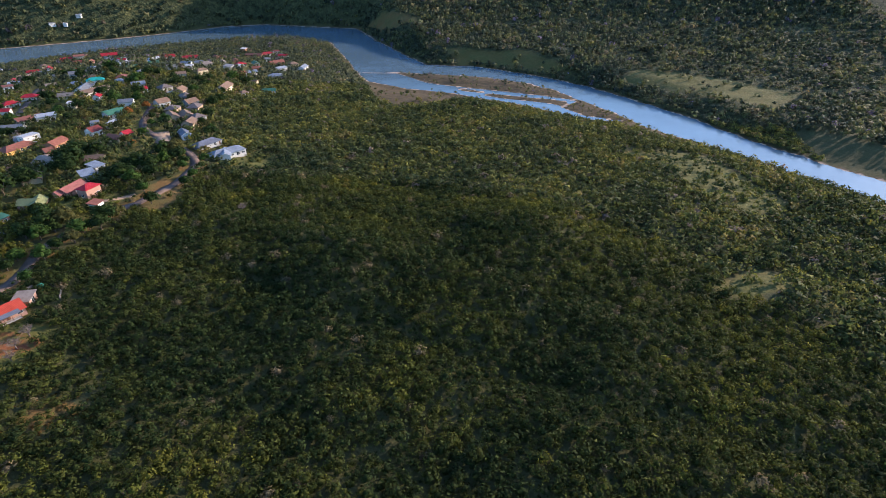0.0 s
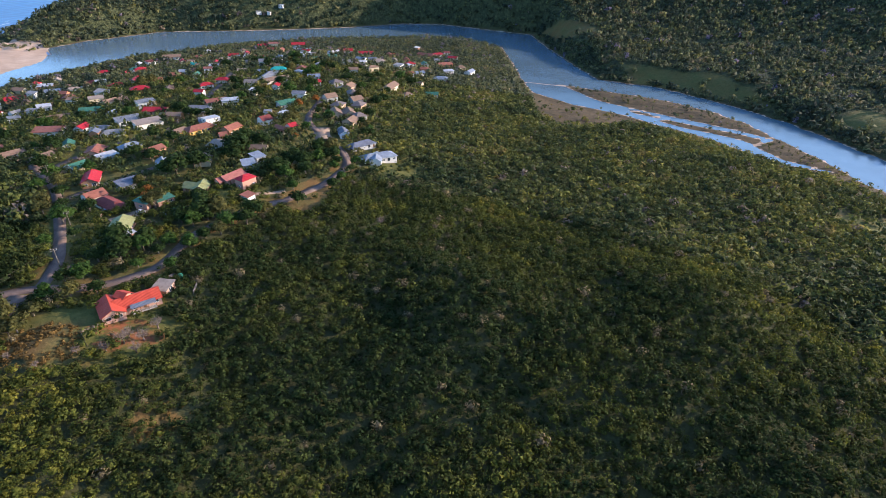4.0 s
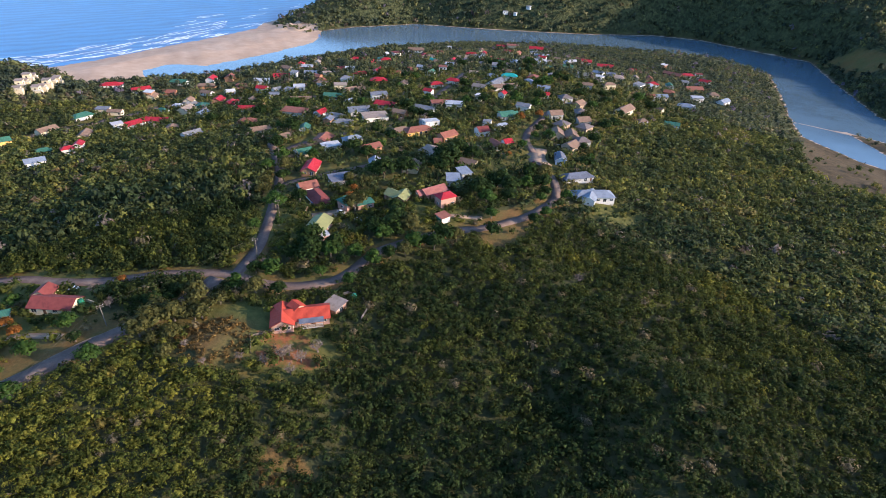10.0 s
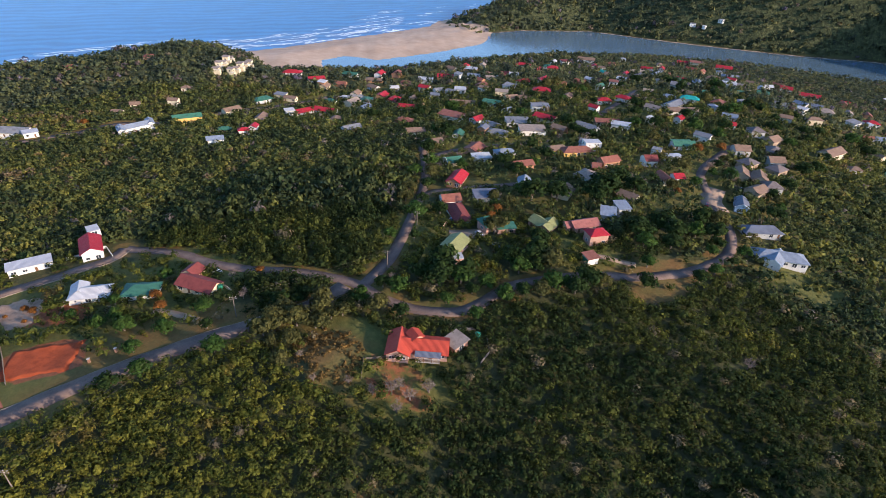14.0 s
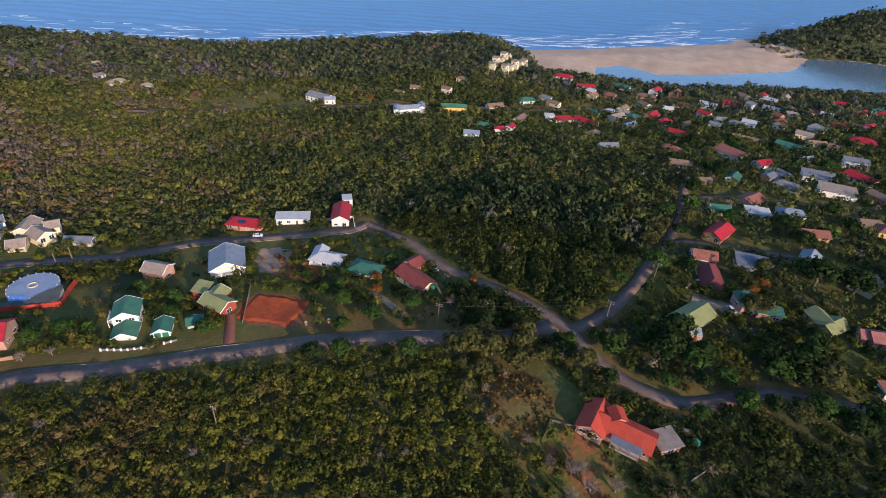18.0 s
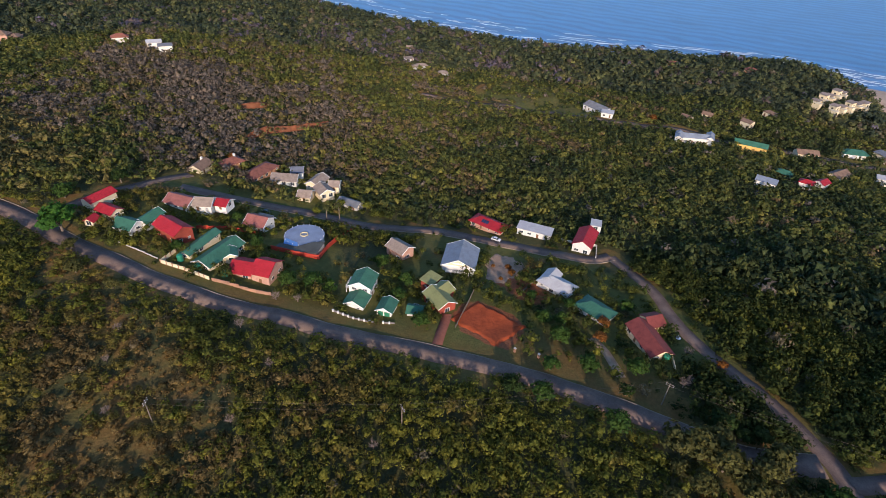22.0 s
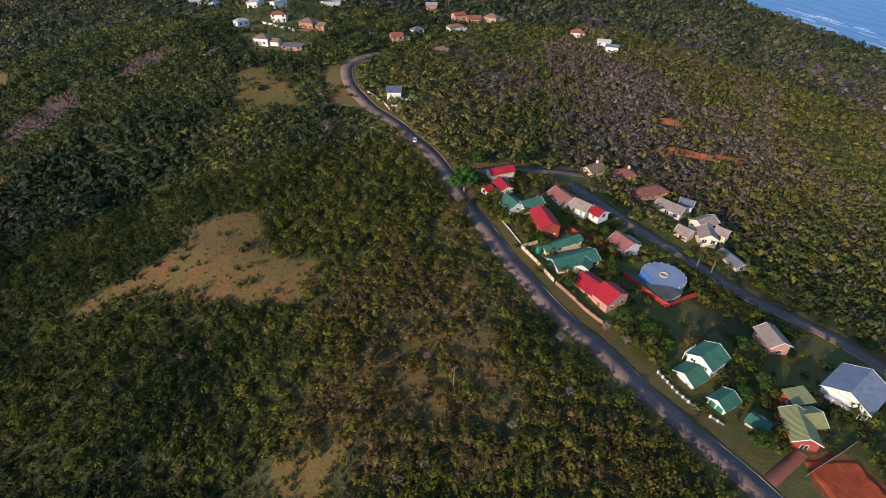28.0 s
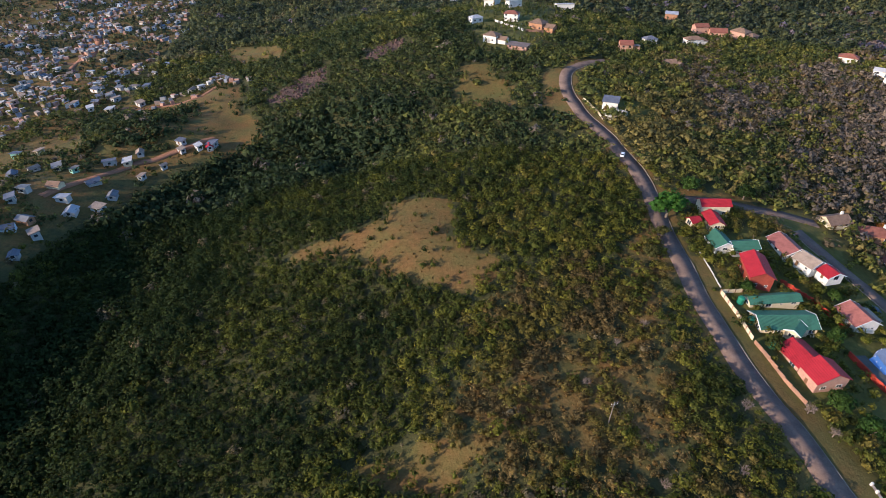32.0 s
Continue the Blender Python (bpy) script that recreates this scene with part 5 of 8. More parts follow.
house(-207, 543, 20, 14.4, 9.0, 4.5, "hip", "blue", "white", 1)
house(-199, 609, 87, 14.8, 7.2, 4.5, "gable", "blue", "white", 1)
house(-235, 528, 53, 7.0, 5.0, 4.5, "gable", "terra", "white", 1)
house(-212, 496, 174, 9.2, 5.0, 4.5, "gable", "brown", "cream", 1)
house(-219, 452, 95, 18.8, 9.0, 5.9, "gable", "brown", "cream", 1)
house(-188, 472, 21, 10.5, 6.0, 4.2, "gable", "green", "white", 1)
house(-201, 448, 54, 7.0, 5.0, 4.2, "hip", "brown", "white", 1)
house(-256, 355, 68, 13.7, 7.5, 4.5, "gable", "green", "white", 1)
house(-303, 439, 24, 7.0, 5.0, 4.5, "hip", "blue", "white", 1)
house(-299, 373, 111, 7.1, 5.0, 4.2, "mono", "white", "cream", 1)
house(-292, 392, 108, 7.0, 5.0, 4.5, "gable", "red", "white", 1)
house(-270, 416, 49, 7.0, 5.0, 4.2, "gable", "red", "white", 1)
house(-216, 627, 48, 10.2, 6.9, 4.5, "hip", "brown", "cream", 1)

# ---- more of the village ----
house(-373, 304, 110, 8.0, 5.0, 3.9, "gable", "blue", "white", 1)
house(-479, 219, 125, 13.0, 9.1, 5.8, "gable", "taupe", "cream", 1)
house(-250, 233, 140, 9.0, 6.2, 3.9, "gable", "blue", "white", 1)
house(-456, 620, 110, 10.5, 6.4, 4.5, "gable", "terra", "pink", 1)
house(-245, 270, 110, 11.6, 8.6, 3.9, "hip", "taupe", "white", 1)
house(-336, 430, 20, 10.9, 6.7, 4.2, "hip", "blue", "white", 1)
house(-504, 353, 50, 12.6, 7.8, 4.2, "gable", "blue", "white", 1)
house(-504, 606, 140, 8.9, 5.6, 3.9, "hip", "brown", "cream", 1)
house(-367, 490, 140, 9.2, 6.8, 3.9, "gable", "brown", "cream", 1)
house(-379, 365, 125, 9.2, 6.7, 3.9, "gable", "brown", "cream", 1)
house(-382, 568, 20, 8.3, 5.0, 5.8, "gable", "red", "white", 1)
house(-503, 231, 140, 9.7, 7.1, 5.8, "gable", "brown", "cream", 1)
house(-472, 622, 35, 10.6, 7.4, 4.5, "gable", "maroon", "white", 1)
house(-303, 620, 125, 8.1, 5.4, 5.8, "gable", "terra", "ochre", 1)
house(-515, 375, 20, 8.9, 6.1, 3.9, "hip", "brown", "cream", 1)
house(-460, 334, 125, 12.7, 8.0, 4.2, "gable", "terra", "ochre", 1)
house(-389, 228, 50, 11.8, 6.9, 4.5, "hip", "terra", "ochre", 1)
house(-554, 371, 125, 9.5, 7.0, 5.8, "hip", "red", "white", 1)
house(-532, 465, 50, 10.5, 7.3, 4.5, "hip", "green", "white", 1)
house(-326, 533, 35, 8.9, 6.0, 4.5, "gable", "green", "white", 1)
house(-446, 637, 140, 8.5, 4.8, 5.8, "hip", "grey", "white", 1)
house(-319, 395, 20, 10.6, 6.6, 4.2, "gable", "taupe", "cream", 1)
house(-551, 391, 140, 9.2, 6.4, 5.8, "gable", "taupe", "cream", 1)
house(-259, 376, 20, 9.6, 5.7, 5.8, "gable", "grey", "white", 1)
house(-378, 516, 140, 12.5, 8.8, 4.5, "gable", "blue", "white", 1)
house(-215, 271, 20, 9.0, 6.5, 4.2, "gable", "brown", "cream", 1)
house(-366, 473, 35, 9.9, 6.9, 5.8, "gable", "grey", "white", 1)
house(-538, 213, 140, 10.6, 7.8, 4.2, "gable", "brown", "cream", 1)
house(-422, 614, 140, 10.3, 6.6, 4.5, "hip", "blue", "white", 1)
house(-254, 611, 125, 11.5, 6.4, 3.9, "gable", "green", "white", 1)
house(-333, 508, 35, 9.2, 5.1, 3.9, "gable", "green", "white", 1)
house(-347, 601, 35, 10.2, 7.3, 5.8, "gable", "red", "white", 1)
house(-346, 562, 140, 10.9, 7.0, 3.9, "gable", "white", "white", 1)
house(-400, 566, 20, 12.9, 8.8, 5.8, "hip", "brown", "cream", 1)
house(-333, 473, 35, 10.4, 7.4, 4.5, "gable", "green", "white", 1)
house(-542, 230, 50, 10.6, 7.2, 4.5, "gable", "terra", "ochre", 1)
house(-554, 355, 20, 10.7, 7.2, 4.5, "gable", "brown", "cream", 1)
house(-461, 224, 125, 11.4, 7.8, 3.9, "gable", "blue", "white", 1)
house(-281, 588, 125, 9.8, 5.6, 4.2, "gable", "taupe", "cream", 1)
house(-423, 415, 35, 9.3, 6.1, 3.9, "gable", "terra", "pink", 1)
house(-311, 456, 110, 10.9, 8.2, 4.2, "hip", "terra", "ochre", 1)
house(-351, 397, 20, 11.6, 6.5, 4.5, "hip", "red", "white", 1)
house(-492, 573, 35, 12.5, 7.0, 4.2, "gable", "red", "white", 1)
house(-277, 611, 125, 8.5, 5.7, 4.2, "gable", "terra", "ochre", 1)
house(-485, 502, 20, 9.7, 6.6, 4.2, "gable", "teal", "white", 1)
house(-371, 638, 125, 9.2, 6.3, 4.5, "gable", "terra", "pink", 1)
house(-341, 457, 20, 8.4, 5.5, 4.5, "gable", "brown", "cream", 1)
house(-491, 205, 20, 8.8, 5.1, 4.2, "hip", "green", "white", 1)
house(-522, 255, 20, 11.5, 6.8, 4.2, "gable", "brown", "white", 1)
house(-336, 242, 140, 9.0, 6.0, 3.9, "gable", "green", "white", 1)
house(-376, 592, 20, 11.9, 7.9, 3.9, "gable", "brown", "cream", 1)
house(-363, 272, 110, 9.7, 6.6, 4.5, "gable", "red", "white", 1)
house(-516, 517, 140, 9.6, 6.0, 5.8, "gable", "red", "white", 1)
house(-485, 589, 125, 11.6, 6.5, 4.5, "gable", "red", "white", 1)
house(-558, 294, 140, 12.3, 7.6, 5.8, "gable", "terra", "ochre", 1)
house(-283, 433, 35, 9.9, 6.0, 4.5, "gable", "blue", "white", 1)
house(-458, 530, 20, 11.5, 8.0, 4.2, "hip", "grey", "white", 1)
house(-422, 630, 50, 8.8, 5.6, 4.5, "gable", "blue", "white", 1)
house(-280, 548, 35, 12.4, 9.0, 5.8, "hip", "taupe", "cream", 1)
house(-402, 492, 20, 9.5, 5.5, 4.2, "hip", "taupe", "cream", 1)
house(-393, 536, 35, 8.2, 5.6, 4.5, "hip", "grey", "white", 1)
house(-396, 513, 20, 10.1, 6.3, 4.5, "gable", "green", "white", 1)
house(-261, 586, 50, 10.3, 7.5, 4.2, "hip", "red", "white", 1)
house(-433, 478, 20, 12.1, 7.3, 4.5, "gable", "brown", "cream", 1)
house(-239, 573, 20, 11.1, 6.5, 4.2, "hip", "terra", "ochre", 1)
house(-475, 341, 20, 9.5, 6.1, 5.8, "gable", "terra", "ochre", 1)
house(-233, 547, 50, 10.4, 6.3, 4.2, "gable", "blue", "white", 1)
house(-433, 436, 20, 8.6, 5.6, 4.2, "gable", "white", "white", 1)
house(-391, 408, 110, 10.6, 6.3, 4.5, "gable", "green", "white", 1)
house(-467, 495, 20, 12.9, 8.4, 4.2, "gable", "brown", "cream", 1)
house(-373, 551, 140, 11.2, 7.6, 5.8, "gable", "taupe", "cream", 1)
house(-468, 517, 125, 11.3, 7.1, 4.2, "gable", "red", "white", 1)
house(-233, 245, 125, 11.3, 8.2, 4.2, "gable", "brown", "cream", 1)
house(-307, 237, 125, 12.8, 9.2, 4.2, "gable", "terra", "pink", 1)
house(-452, 546, 110, 12.9, 7.5, 5.8, "gable", "blue", "white", 1)

# ---- houses behind the beach ----
house(-578, 194, 65, 17.0, 9.0, 4.5, "hip", "red", "white", 1)
house(-558, 211, 90, 15.4, 8.1, 4.5, "gable", "red", "white", 1)
house(-540, 212, 144, 9.2, 6.1, 5.9, "mono", "white", "ochre", 1)
house(-571, 250, 43, 14.9, 8.6, 4.5, "gable", "green", "white", 1)
house(-562, 277, 138, 12.4, 7.6, 5.9, "gable", "red", "white", 1)
house(-519, 307, 52, 14.2, 7.1, 4.2, "mono", "white", "white", 1)
house(-520, 287, 54, 9.3, 5.0, 4.5, "hip", "terra", "pink", 1)
house(-487, 291, 36, 10.0, 6.1, 5.9, "gable", "red", "white", 1)
house(-548, 265, 57, 18.1, 9.0, 3.9, "hip", "brown", "ochre", 1)
house(-499, 229, 101, 14.1, 7.6, 3.9, "hip", "grey", "white", 1)
house(-485, 234, 140, 13.8, 9.0, 3.9, "hip", "green", "white", 1)
house(-493, 252, 138, 13.1, 8.4, 4.5, "gable", "red", "ochre", 1)
house(-471, 254, 137, 13.6, 8.3, 4.5, "hip", "red", "white", 1)
house(-438, 253, 53, 15.7, 8.1, 3.9, "gable", "red", "white", 1)
house(-497, 219, 44, 7.5, 5.0, 4.5, "hip", "white", "cream", 1)
house(-508, 270, 82, 7.9, 5.1, 4.5, "gable", "white", "white", 1)
house(-462, 267, 135, 12.5, 6.9, 3.9, "gable", "brown", "cream", 1)
house(-455, 285, 51, 8.3, 5.0, 4.2, "mono", "grey", "white", 1)
house(-506, 151, 110, 15.8, 9.0, 4.5, "hip", "green", "white", 1)
house(-514, 168, 50, 9.7, 5.7, 4.5, "mono", "grey", "cream", 1)
house(-505, 174, 49, 10.6, 5.1, 4.5, "gable", "brown", "cream", 1)
house(-469, 175, 106, 16.9, 9.0, 3.9, "gable", "red", "white", 1)
house(-467, 164, 92, 7.0, 5.0, 4.5, "mono", "white", "white", 1)
house(-465, 192, 46, 17.9, 9.0, 4.2, "gable", "red", "white", 1)
house(-428, 189, 143, 11.9, 7.5, 4.5, "hip", "brown", "ochre", 1)
house(-392, 189, 101, 12.6, 6.8, 4.5, "gable", "grey", "white", 1)
house(-482, 123, 113, 13.0, 6.7, 5.9, "gable", "brown", "cream", 1)
house(-457, 140, 150, 14.3, 6.9, 4.5, "gable", "brown", "cream", 1)
house(-438, 112, 72, 9.1, 5.8, 3.9, "hip", "green", "ochre", 1)
house(-428, 130, 151, 7.0, 5.0, 5.9, "gable", "red", "white", 1)
house(-420, 122, 82, 7.0, 5.0, 5.9, "hip", "red", "white", 1)
house(-404, 102, 85, 10.0, 5.9, 5.9, "gable", "blue", "white", 1)
house(-328, 220, 92, 11.2, 6.6, 4.5, "gable", "brown", "cream", 1)
house(-359, 222, 79, 12.0, 7.8, 3.9, "gable", "brown", "cream", 1)
house(-633, 75, 78, 9.7, 6.5, 4.2, "hip", "terra", "pink", 1)
house(-622, 10, 97, 8.4, 5.0, 3.9, "gable", "terra", "pink", 1)
house(-502, -196, 153, 7.8, 5.0, 3.0, "mono", "taupe", "grey", 1)
house(-529, -213, 120, 6.0, 4.6, 2.9, "gable", "taupe", "grey", 1)
house(-493, -177, 137, 10.5, 6.4, 3.3, "hip", "taupe", "grey", 1, wings=[(-487, -180, 47, 6.0, 5.0, 3.0, "hip", "taupe")])
house(-493, -155, 134, 9.5, 6.0, 3.4, "hip", "taupe", "grey", 1)
house(-480, -6, 102, 8.3, 5.5, 3.9, "mono", "white", "white", 1)
house(-503, 46, 66, 7.6, 5.0, 4.2, "gable", "brown", "cream", 1)
house(-520, 58, 81, 7.0, 5.0, 3.9, "gable", "brown", "cream", 1)
house(-512, 85, 61, 7.7, 5.0, 5.9, "gable", "brown", "cream", 1)
house(-538, 97, 60, 7.1, 5.0, 4.5, "hip", "brown", "cream", 1)

# ---- school, hall and holiday flats below the dune ----
house(-472.3, 90.7, 93, 19.4, 6.6, 6.5, "gable", "green", "yellow", detail=1, name="school", note="long yellow school building with a green roof")
house(-463.4, 57.1, 114, 22.5, 6.6, 6.2, "gable", "blue", "white", wings=[(-458.6, 48.0, 6, 11.7, 4.2, 6.0, "gable", "blue"), (-469.0, 66.2, 6, 11.3, 4.2, 6.0, "gable", "blue")], detail=1, name="school", note="long white school wing with gables and grey roof")
house(-489.8, -15.5, 63, 20.2, 11.6, 5.5, "gable", "grey", "white", detail=1, name="hall", note="large pale hall with a grey sheet roof")
for i in range(5):
    # two stepped rows of flats, each with a tall sloping part and a low terrace in front
    house(-577 - 8.0 * i, 125.5 + 4.3 * i, 62, 5.6, 4.6, 4.6 + 2.2 * (i % 2), "mono", "taupe", "cream", 1, wings=[(-573.6 - 8.0 * i, 126.4 + 4.3 * i, 62, 5.6, 4.0, 3.2, "flat", "cream")], name="holiday_flat", note="cream stepped holiday flat with a sloping roof")
    house(-570.5 - 6.8 * i, 137.5 + 5.2 * i, 56, 5.4, 4.6, 6.4 - 2.0 * (i % 2), "mono", "taupe", "cream", 1, wings=[(-567.3 - 6.8 * i, 138.0 + 5.2 * i, 56, 5.4, 3.8, 3.0, "flat", "cream")], name="holiday_flat", note="cream stepped holiday flat with a sloping roof")

# ---- far houses on the southern ridge ----
house(-70, -352, 34, 9.0, 5.5, 4.7, "hip", "white", "white", 1)
house(-84, -306, 154, 9.5, 7.4, 6.2, "hip", "brown", "white", 1, wings=[(-91.5, -303.0, 154, 6.0, 5.6, 4.0, "gable", "brown")])
house(-101.4, -291, 160, 13.0, 6.0, 2.9, "mono", "dusk", "brick", 1)
house(-96, -362, 168, 10.5, 6.4, 6.7, "hip", "terra", "white", 1)
house(-115, -340, 149, 10.5, 8.4, 6.6, "hip", "brown", "ochre", 1, wings=[(-123.5, -336, 149, 7.0, 6.6, 4.2, "gable", "brown")])
house(-172, -313, 4, 8.2, 6.9, 7.2, "gable", "terra", "pink", 1, wings=[(-178.5, -314, 4, 5.0, 5.2, 4.2, "mono", "taupe")])
house(-245, -402, 12, 10.7, 6.7, 6.7, "gable", "terra", "pink", 1)
house(-257, -396, 176, 12.0, 8.1, 5.3, "gable", "terra", "pink", 1)
house(-272, -391, 131, 12.0, 8.4, 6.9, "hip", "brown", "pink", 1, wings=[(-279, -386, 40, 8.0, 6.4, 4.6, "hip", "brown")])
house(-231, -367, 13, 12.5, 6.6, 5.8, "hip", "brown", "white", 1, wings=[(-238, -369, 100, 7.0, 5.6, 4.4, "hip", "brown")])
house(-196, -292, 179, 8.0, 5.6, 4.2, "gable", "brown", "brick", 1, wings=[(-201.5, -290.5, 120, 5.0, 4.2, 3.4, "gable", "brown")])
house(-197, -356, 20, 9.0, 6.4, 5.2, "hip", "slate", "white", 1)
house(-327, -299, 148, 9.5, 5.1, 6.7, "gable", "white", "white", 1)
house(-329, -290, 147, 9.0, 5.0, 4.7, "mono", "grey", "white", 1)
house(-325, -336, 150, 11.3, 7.3, 5.0, "hip", "terra", "white", 1)
house(-29, -507, 7, 20.3, 9.0, 4.7, "gable", "white", "white", 1)
house(-42, -480, 76, 13.4, 6.4, 5.0, "hip", "white", "white", 1)
house(-79, -429, 72, 16.1, 8.9, 5.3, "mono", "white", "white", 1)
house(-97, -416, 30, 11.7, 6.6, 4.7, "mono", "white", "white", 1)
house(-140, -433, 10, 14.9, 8.4, 4.7, "mono", "white", "white", 1)
house(-231, -440, 165, 9.9, 6.7, 5.0, "mono", "white", "ochre", 1)
house(-662, 842, 54, 8.6, 5.0, 4.5, "mono", "grey", "white", 1)
house(-648, 853, 108, 7.0, 5.0, 3.9, "mono", "white", "white", 1)
house(-635, 871, 9, 7.6, 5.0, 4.2, "mono", "white", "white", 1)

# ---- the township across the valley ----
house(94, -86, 120, 3.9, 3.1, 2.8, "gable", "slate", "grey", 1, name="cottage")
house(97, -101, 140, 4.8, 3.5, 3.3, "mono", "taupe", "grey", 1, name="cottage")
house(98, -123, 110, 6.0, 4.8, 3.0, "gable", "white", "grey", 1, name="cottage")
house(90, -130, 170, 5.9, 3.7, 3.0, "mono", "taupe", "white", 1, name="cottage")
house(91, -142, 110, 5.2, 3.7, 3.0, "gable", "grey", "grey", 1, name="cottage")
house(106, -108, 170, 6.0, 3.8, 3.3, "gable", "grey", "ochre", 1, name="cottage")
house(106, -130, 10, 5.2, 3.8, 3.0, "mono", "white", "grey", 1, name="cottage")
house(115, -138, 0, 6.0, 4.5, 3.0, "gable", "brown", "cream", 1, name="cottage")
house(104, -148, 60, 6.0, 4.1, 2.8, "gable", "slate", "grey", 1, name="cottage")
house(89, -163, 90, 3.8, 2.4, 2.8, "mono", "taupe", "grey", 1, name="cottage")
house(103, -174, 120, 6.0, 3.9, 2.8, "mono", "white", "cream", 1, name="cottage")
house(101, -183, 120, 4.9, 3.2, 3.0, "gable", "taupe", "grey", 1, name="cottage")
house(111, -171, 30, 6.0, 3.9, 3.0, "mono", "slate", "grey", 1, name="cottage")
house(83, -174, 60, 3.0, 1.9, 3.3, "gable", "taupe", "grey", 1, name="cottage")
house(67, -198, 90, 5.7, 4.5, 3.0, "mono", "slate", "grey", 1, name="cottage")
house(122, -120, 130, 4.9, 3.3, 3.3, "mono", "slate", "grey", 1, name="cottage")
house(124, -130, 0, 4.2, 3.2, 3.3, "mono", "grey", "grey", 1, name="cottage")
house(131, -159, 130, 6.0, 3.9, 3.0, "mono", "grey", "cream", 1, name="cottage")
house(120, -157, 70, 3.9, 2.7, 2.8, "mono", "taupe", "mint", 1, name="cottage")
house(142, -156, 70, 4.6, 3.4, 2.8, "gable", "taupe", "grey", 1, name="cottage")
house(147, -148, 130, 5.5, 4.1, 2.8, "gable", "slate", "grey", 1, name="cottage")
house(107, -100, 30, 4.9, 3.4, 3.0, "gable", "slate", "blue", 1, name="cottage")
house(129, -291, 90, 6.0, 4.1, 3.3, "gable", "taupe", "grey", 1, name="cottage")
house(123, -294, 50, 4.6, 3.4, 3.3, "mono", "white", "grey", 1, name="cottage")
house(107, -305, 150, 3.5, 2.5, 3.0, "gable", "slate", "grey", 1, name="cottage")
house(158, -179, 80, 4.4, 2.9, 3.3, "mono", "taupe", "cream", 1, name="cottage")
house(171, -177, 10, 4.5, 3.4, 3.3, "mono", "slate", "mint", 1, name="cottage")
house(184, -353, 160, 4.1, 2.6, 3.0, "mono", "white", "grey", 1, name="cottage")
house(87, -297, 140, 3.0, 2.2, 3.0, "mono", "taupe", "grey", 1, name="cottage")
house(257, -459, 100, 4.6, 2.9, 3.3, "mono", "slate", "grey", 1, name="cottage")
house(264, -506, 50, 6.0, 3.9, 3.0, "gable", "grey", "white", 1, name="cottage")
house(242, -356, 80, 4.1, 3.1, 2.8, "mono", "white", "grey", 1, name="cottage")
house(237, -332, 0, 4.7, 2.9, 3.0, "mono", "white", "grey", 1, name="cottage")
house(185, -257, 130, 6.0, 3.8, 3.3, "mono", "white", "white", 1, name="cottage")
house(368, -489, 40, 5.9, 4.3, 3.3, "mono", "blue", "grey", 1, name="cottage")
house(298, -371, 110, 5.3, 3.2, 3.0, "gable", "slate", "grey", 1, name="cottage")
house(372, -511, 160, 4.9, 3.4, 2.8, "mono", "taupe", "brick", 1, name="cottage")
house(266, -331, 90, 5.4, 3.9, 2.8, "mono", "white", "white", 1, name="cottage")
house(309, -385, 40, 4.9, 3.8, 2.8, "mono", "grey", "grey", 1, name="cottage")
house(191, -271, 10, 4.6, 3.5, 3.3, "gable", "slate", "ochre", 1, name="cottage")
house(156, -269, 150, 5.9, 4.2, 3.0, "mono", "taupe", "grey", 1, name="cottage")
house(252, -327, 30, 3.9, 2.9, 2.8, "gable", "taupe", "cream", 1, name="cottage")
house(357, -380, 60, 4.7, 2.9, 3.3, "gable", "slate", "grey", 1, name="cottage")
house(253, -467, 90, 5.3, 4.2, 3.3, "gable", "slate", "grey", 1, name="cottage")
house(262, -477, 170, 4.0, 2.6, 2.8, "mono", "taupe", "grey", 1, name="cottage")
house(202, -264, 100, 5.4, 3.5, 2.8, "mono", "taupe", "blue", 1, name="cottage")
house(280, -317, 100, 3.7, 2.3, 2.8, "mono", "slate", "grey", 1, name="cottage")
house(274, -317, 90, 4.3, 3.4, 3.0, "mono", "white", "grey", 1, name="cottage")
house(360, -508, 150, 4.8, 3.1, 3.3, "gable", "grey", "mint", 1, name="cottage")
house(276, -470, 160, 5.5, 3.5, 3.0, "gable", "taupe", "white", 1, name="cottage")
house(347, -456, 20, 5.0, 3.1, 3.3, "mono", "grey", "grey", 1, name="cottage")
house(229, -350, 90, 3.7, 2.9, 3.3, "gable", "taupe", "ochre", 1, name="cottage")
house(170, -256, 100, 5.9, 4.6, 2.8, "mono", "white", "cream", 1, name="cottage")
house(321, -379, 30, 5.4, 4.1, 2.8, "mono", "blue", "blue", 1, name="cottage")
house(275, -304, 60, 4.2, 2.7, 2.8, "mono", "slate", "grey", 1, name="cottage")
house(300, -383, 0, 5.0, 3.3, 3.0, "mono", "taupe", "grey", 1, name="cottage")
house(179, -300, 0, 5.7, 3.9, 3.3, "mono", "taupe", "grey", 1, name="cottage")
house(328, -490, 60, 6.0, 4.5, 2.8, "mono", "red", "grey", 1, name="cottage")
house(188, -282, 130, 5.5, 3.9, 2.8, "mono", "grey", "grey", 1, name="cottage")
house(210, -301, 20, 4.6, 3.6, 2.8, "mono", "white", "grey", 1, name="cottage")
house(289, -351, 30, 3.5, 2.3, 3.0, "mono", "grey", "cream", 1, name="cottage")
house(266, -290, 90, 5.7, 4.1, 3.0, "mono", "grey", "grey", 1, name="cottage")
house(388, -494, 90, 6.0, 3.6, 3.3, "gable", "slate", "grey", 1, name="cottage")
house(180, -277, 70, 5.4, 3.7, 3.3, "mono", "taupe", "grey", 1, name="cottage")
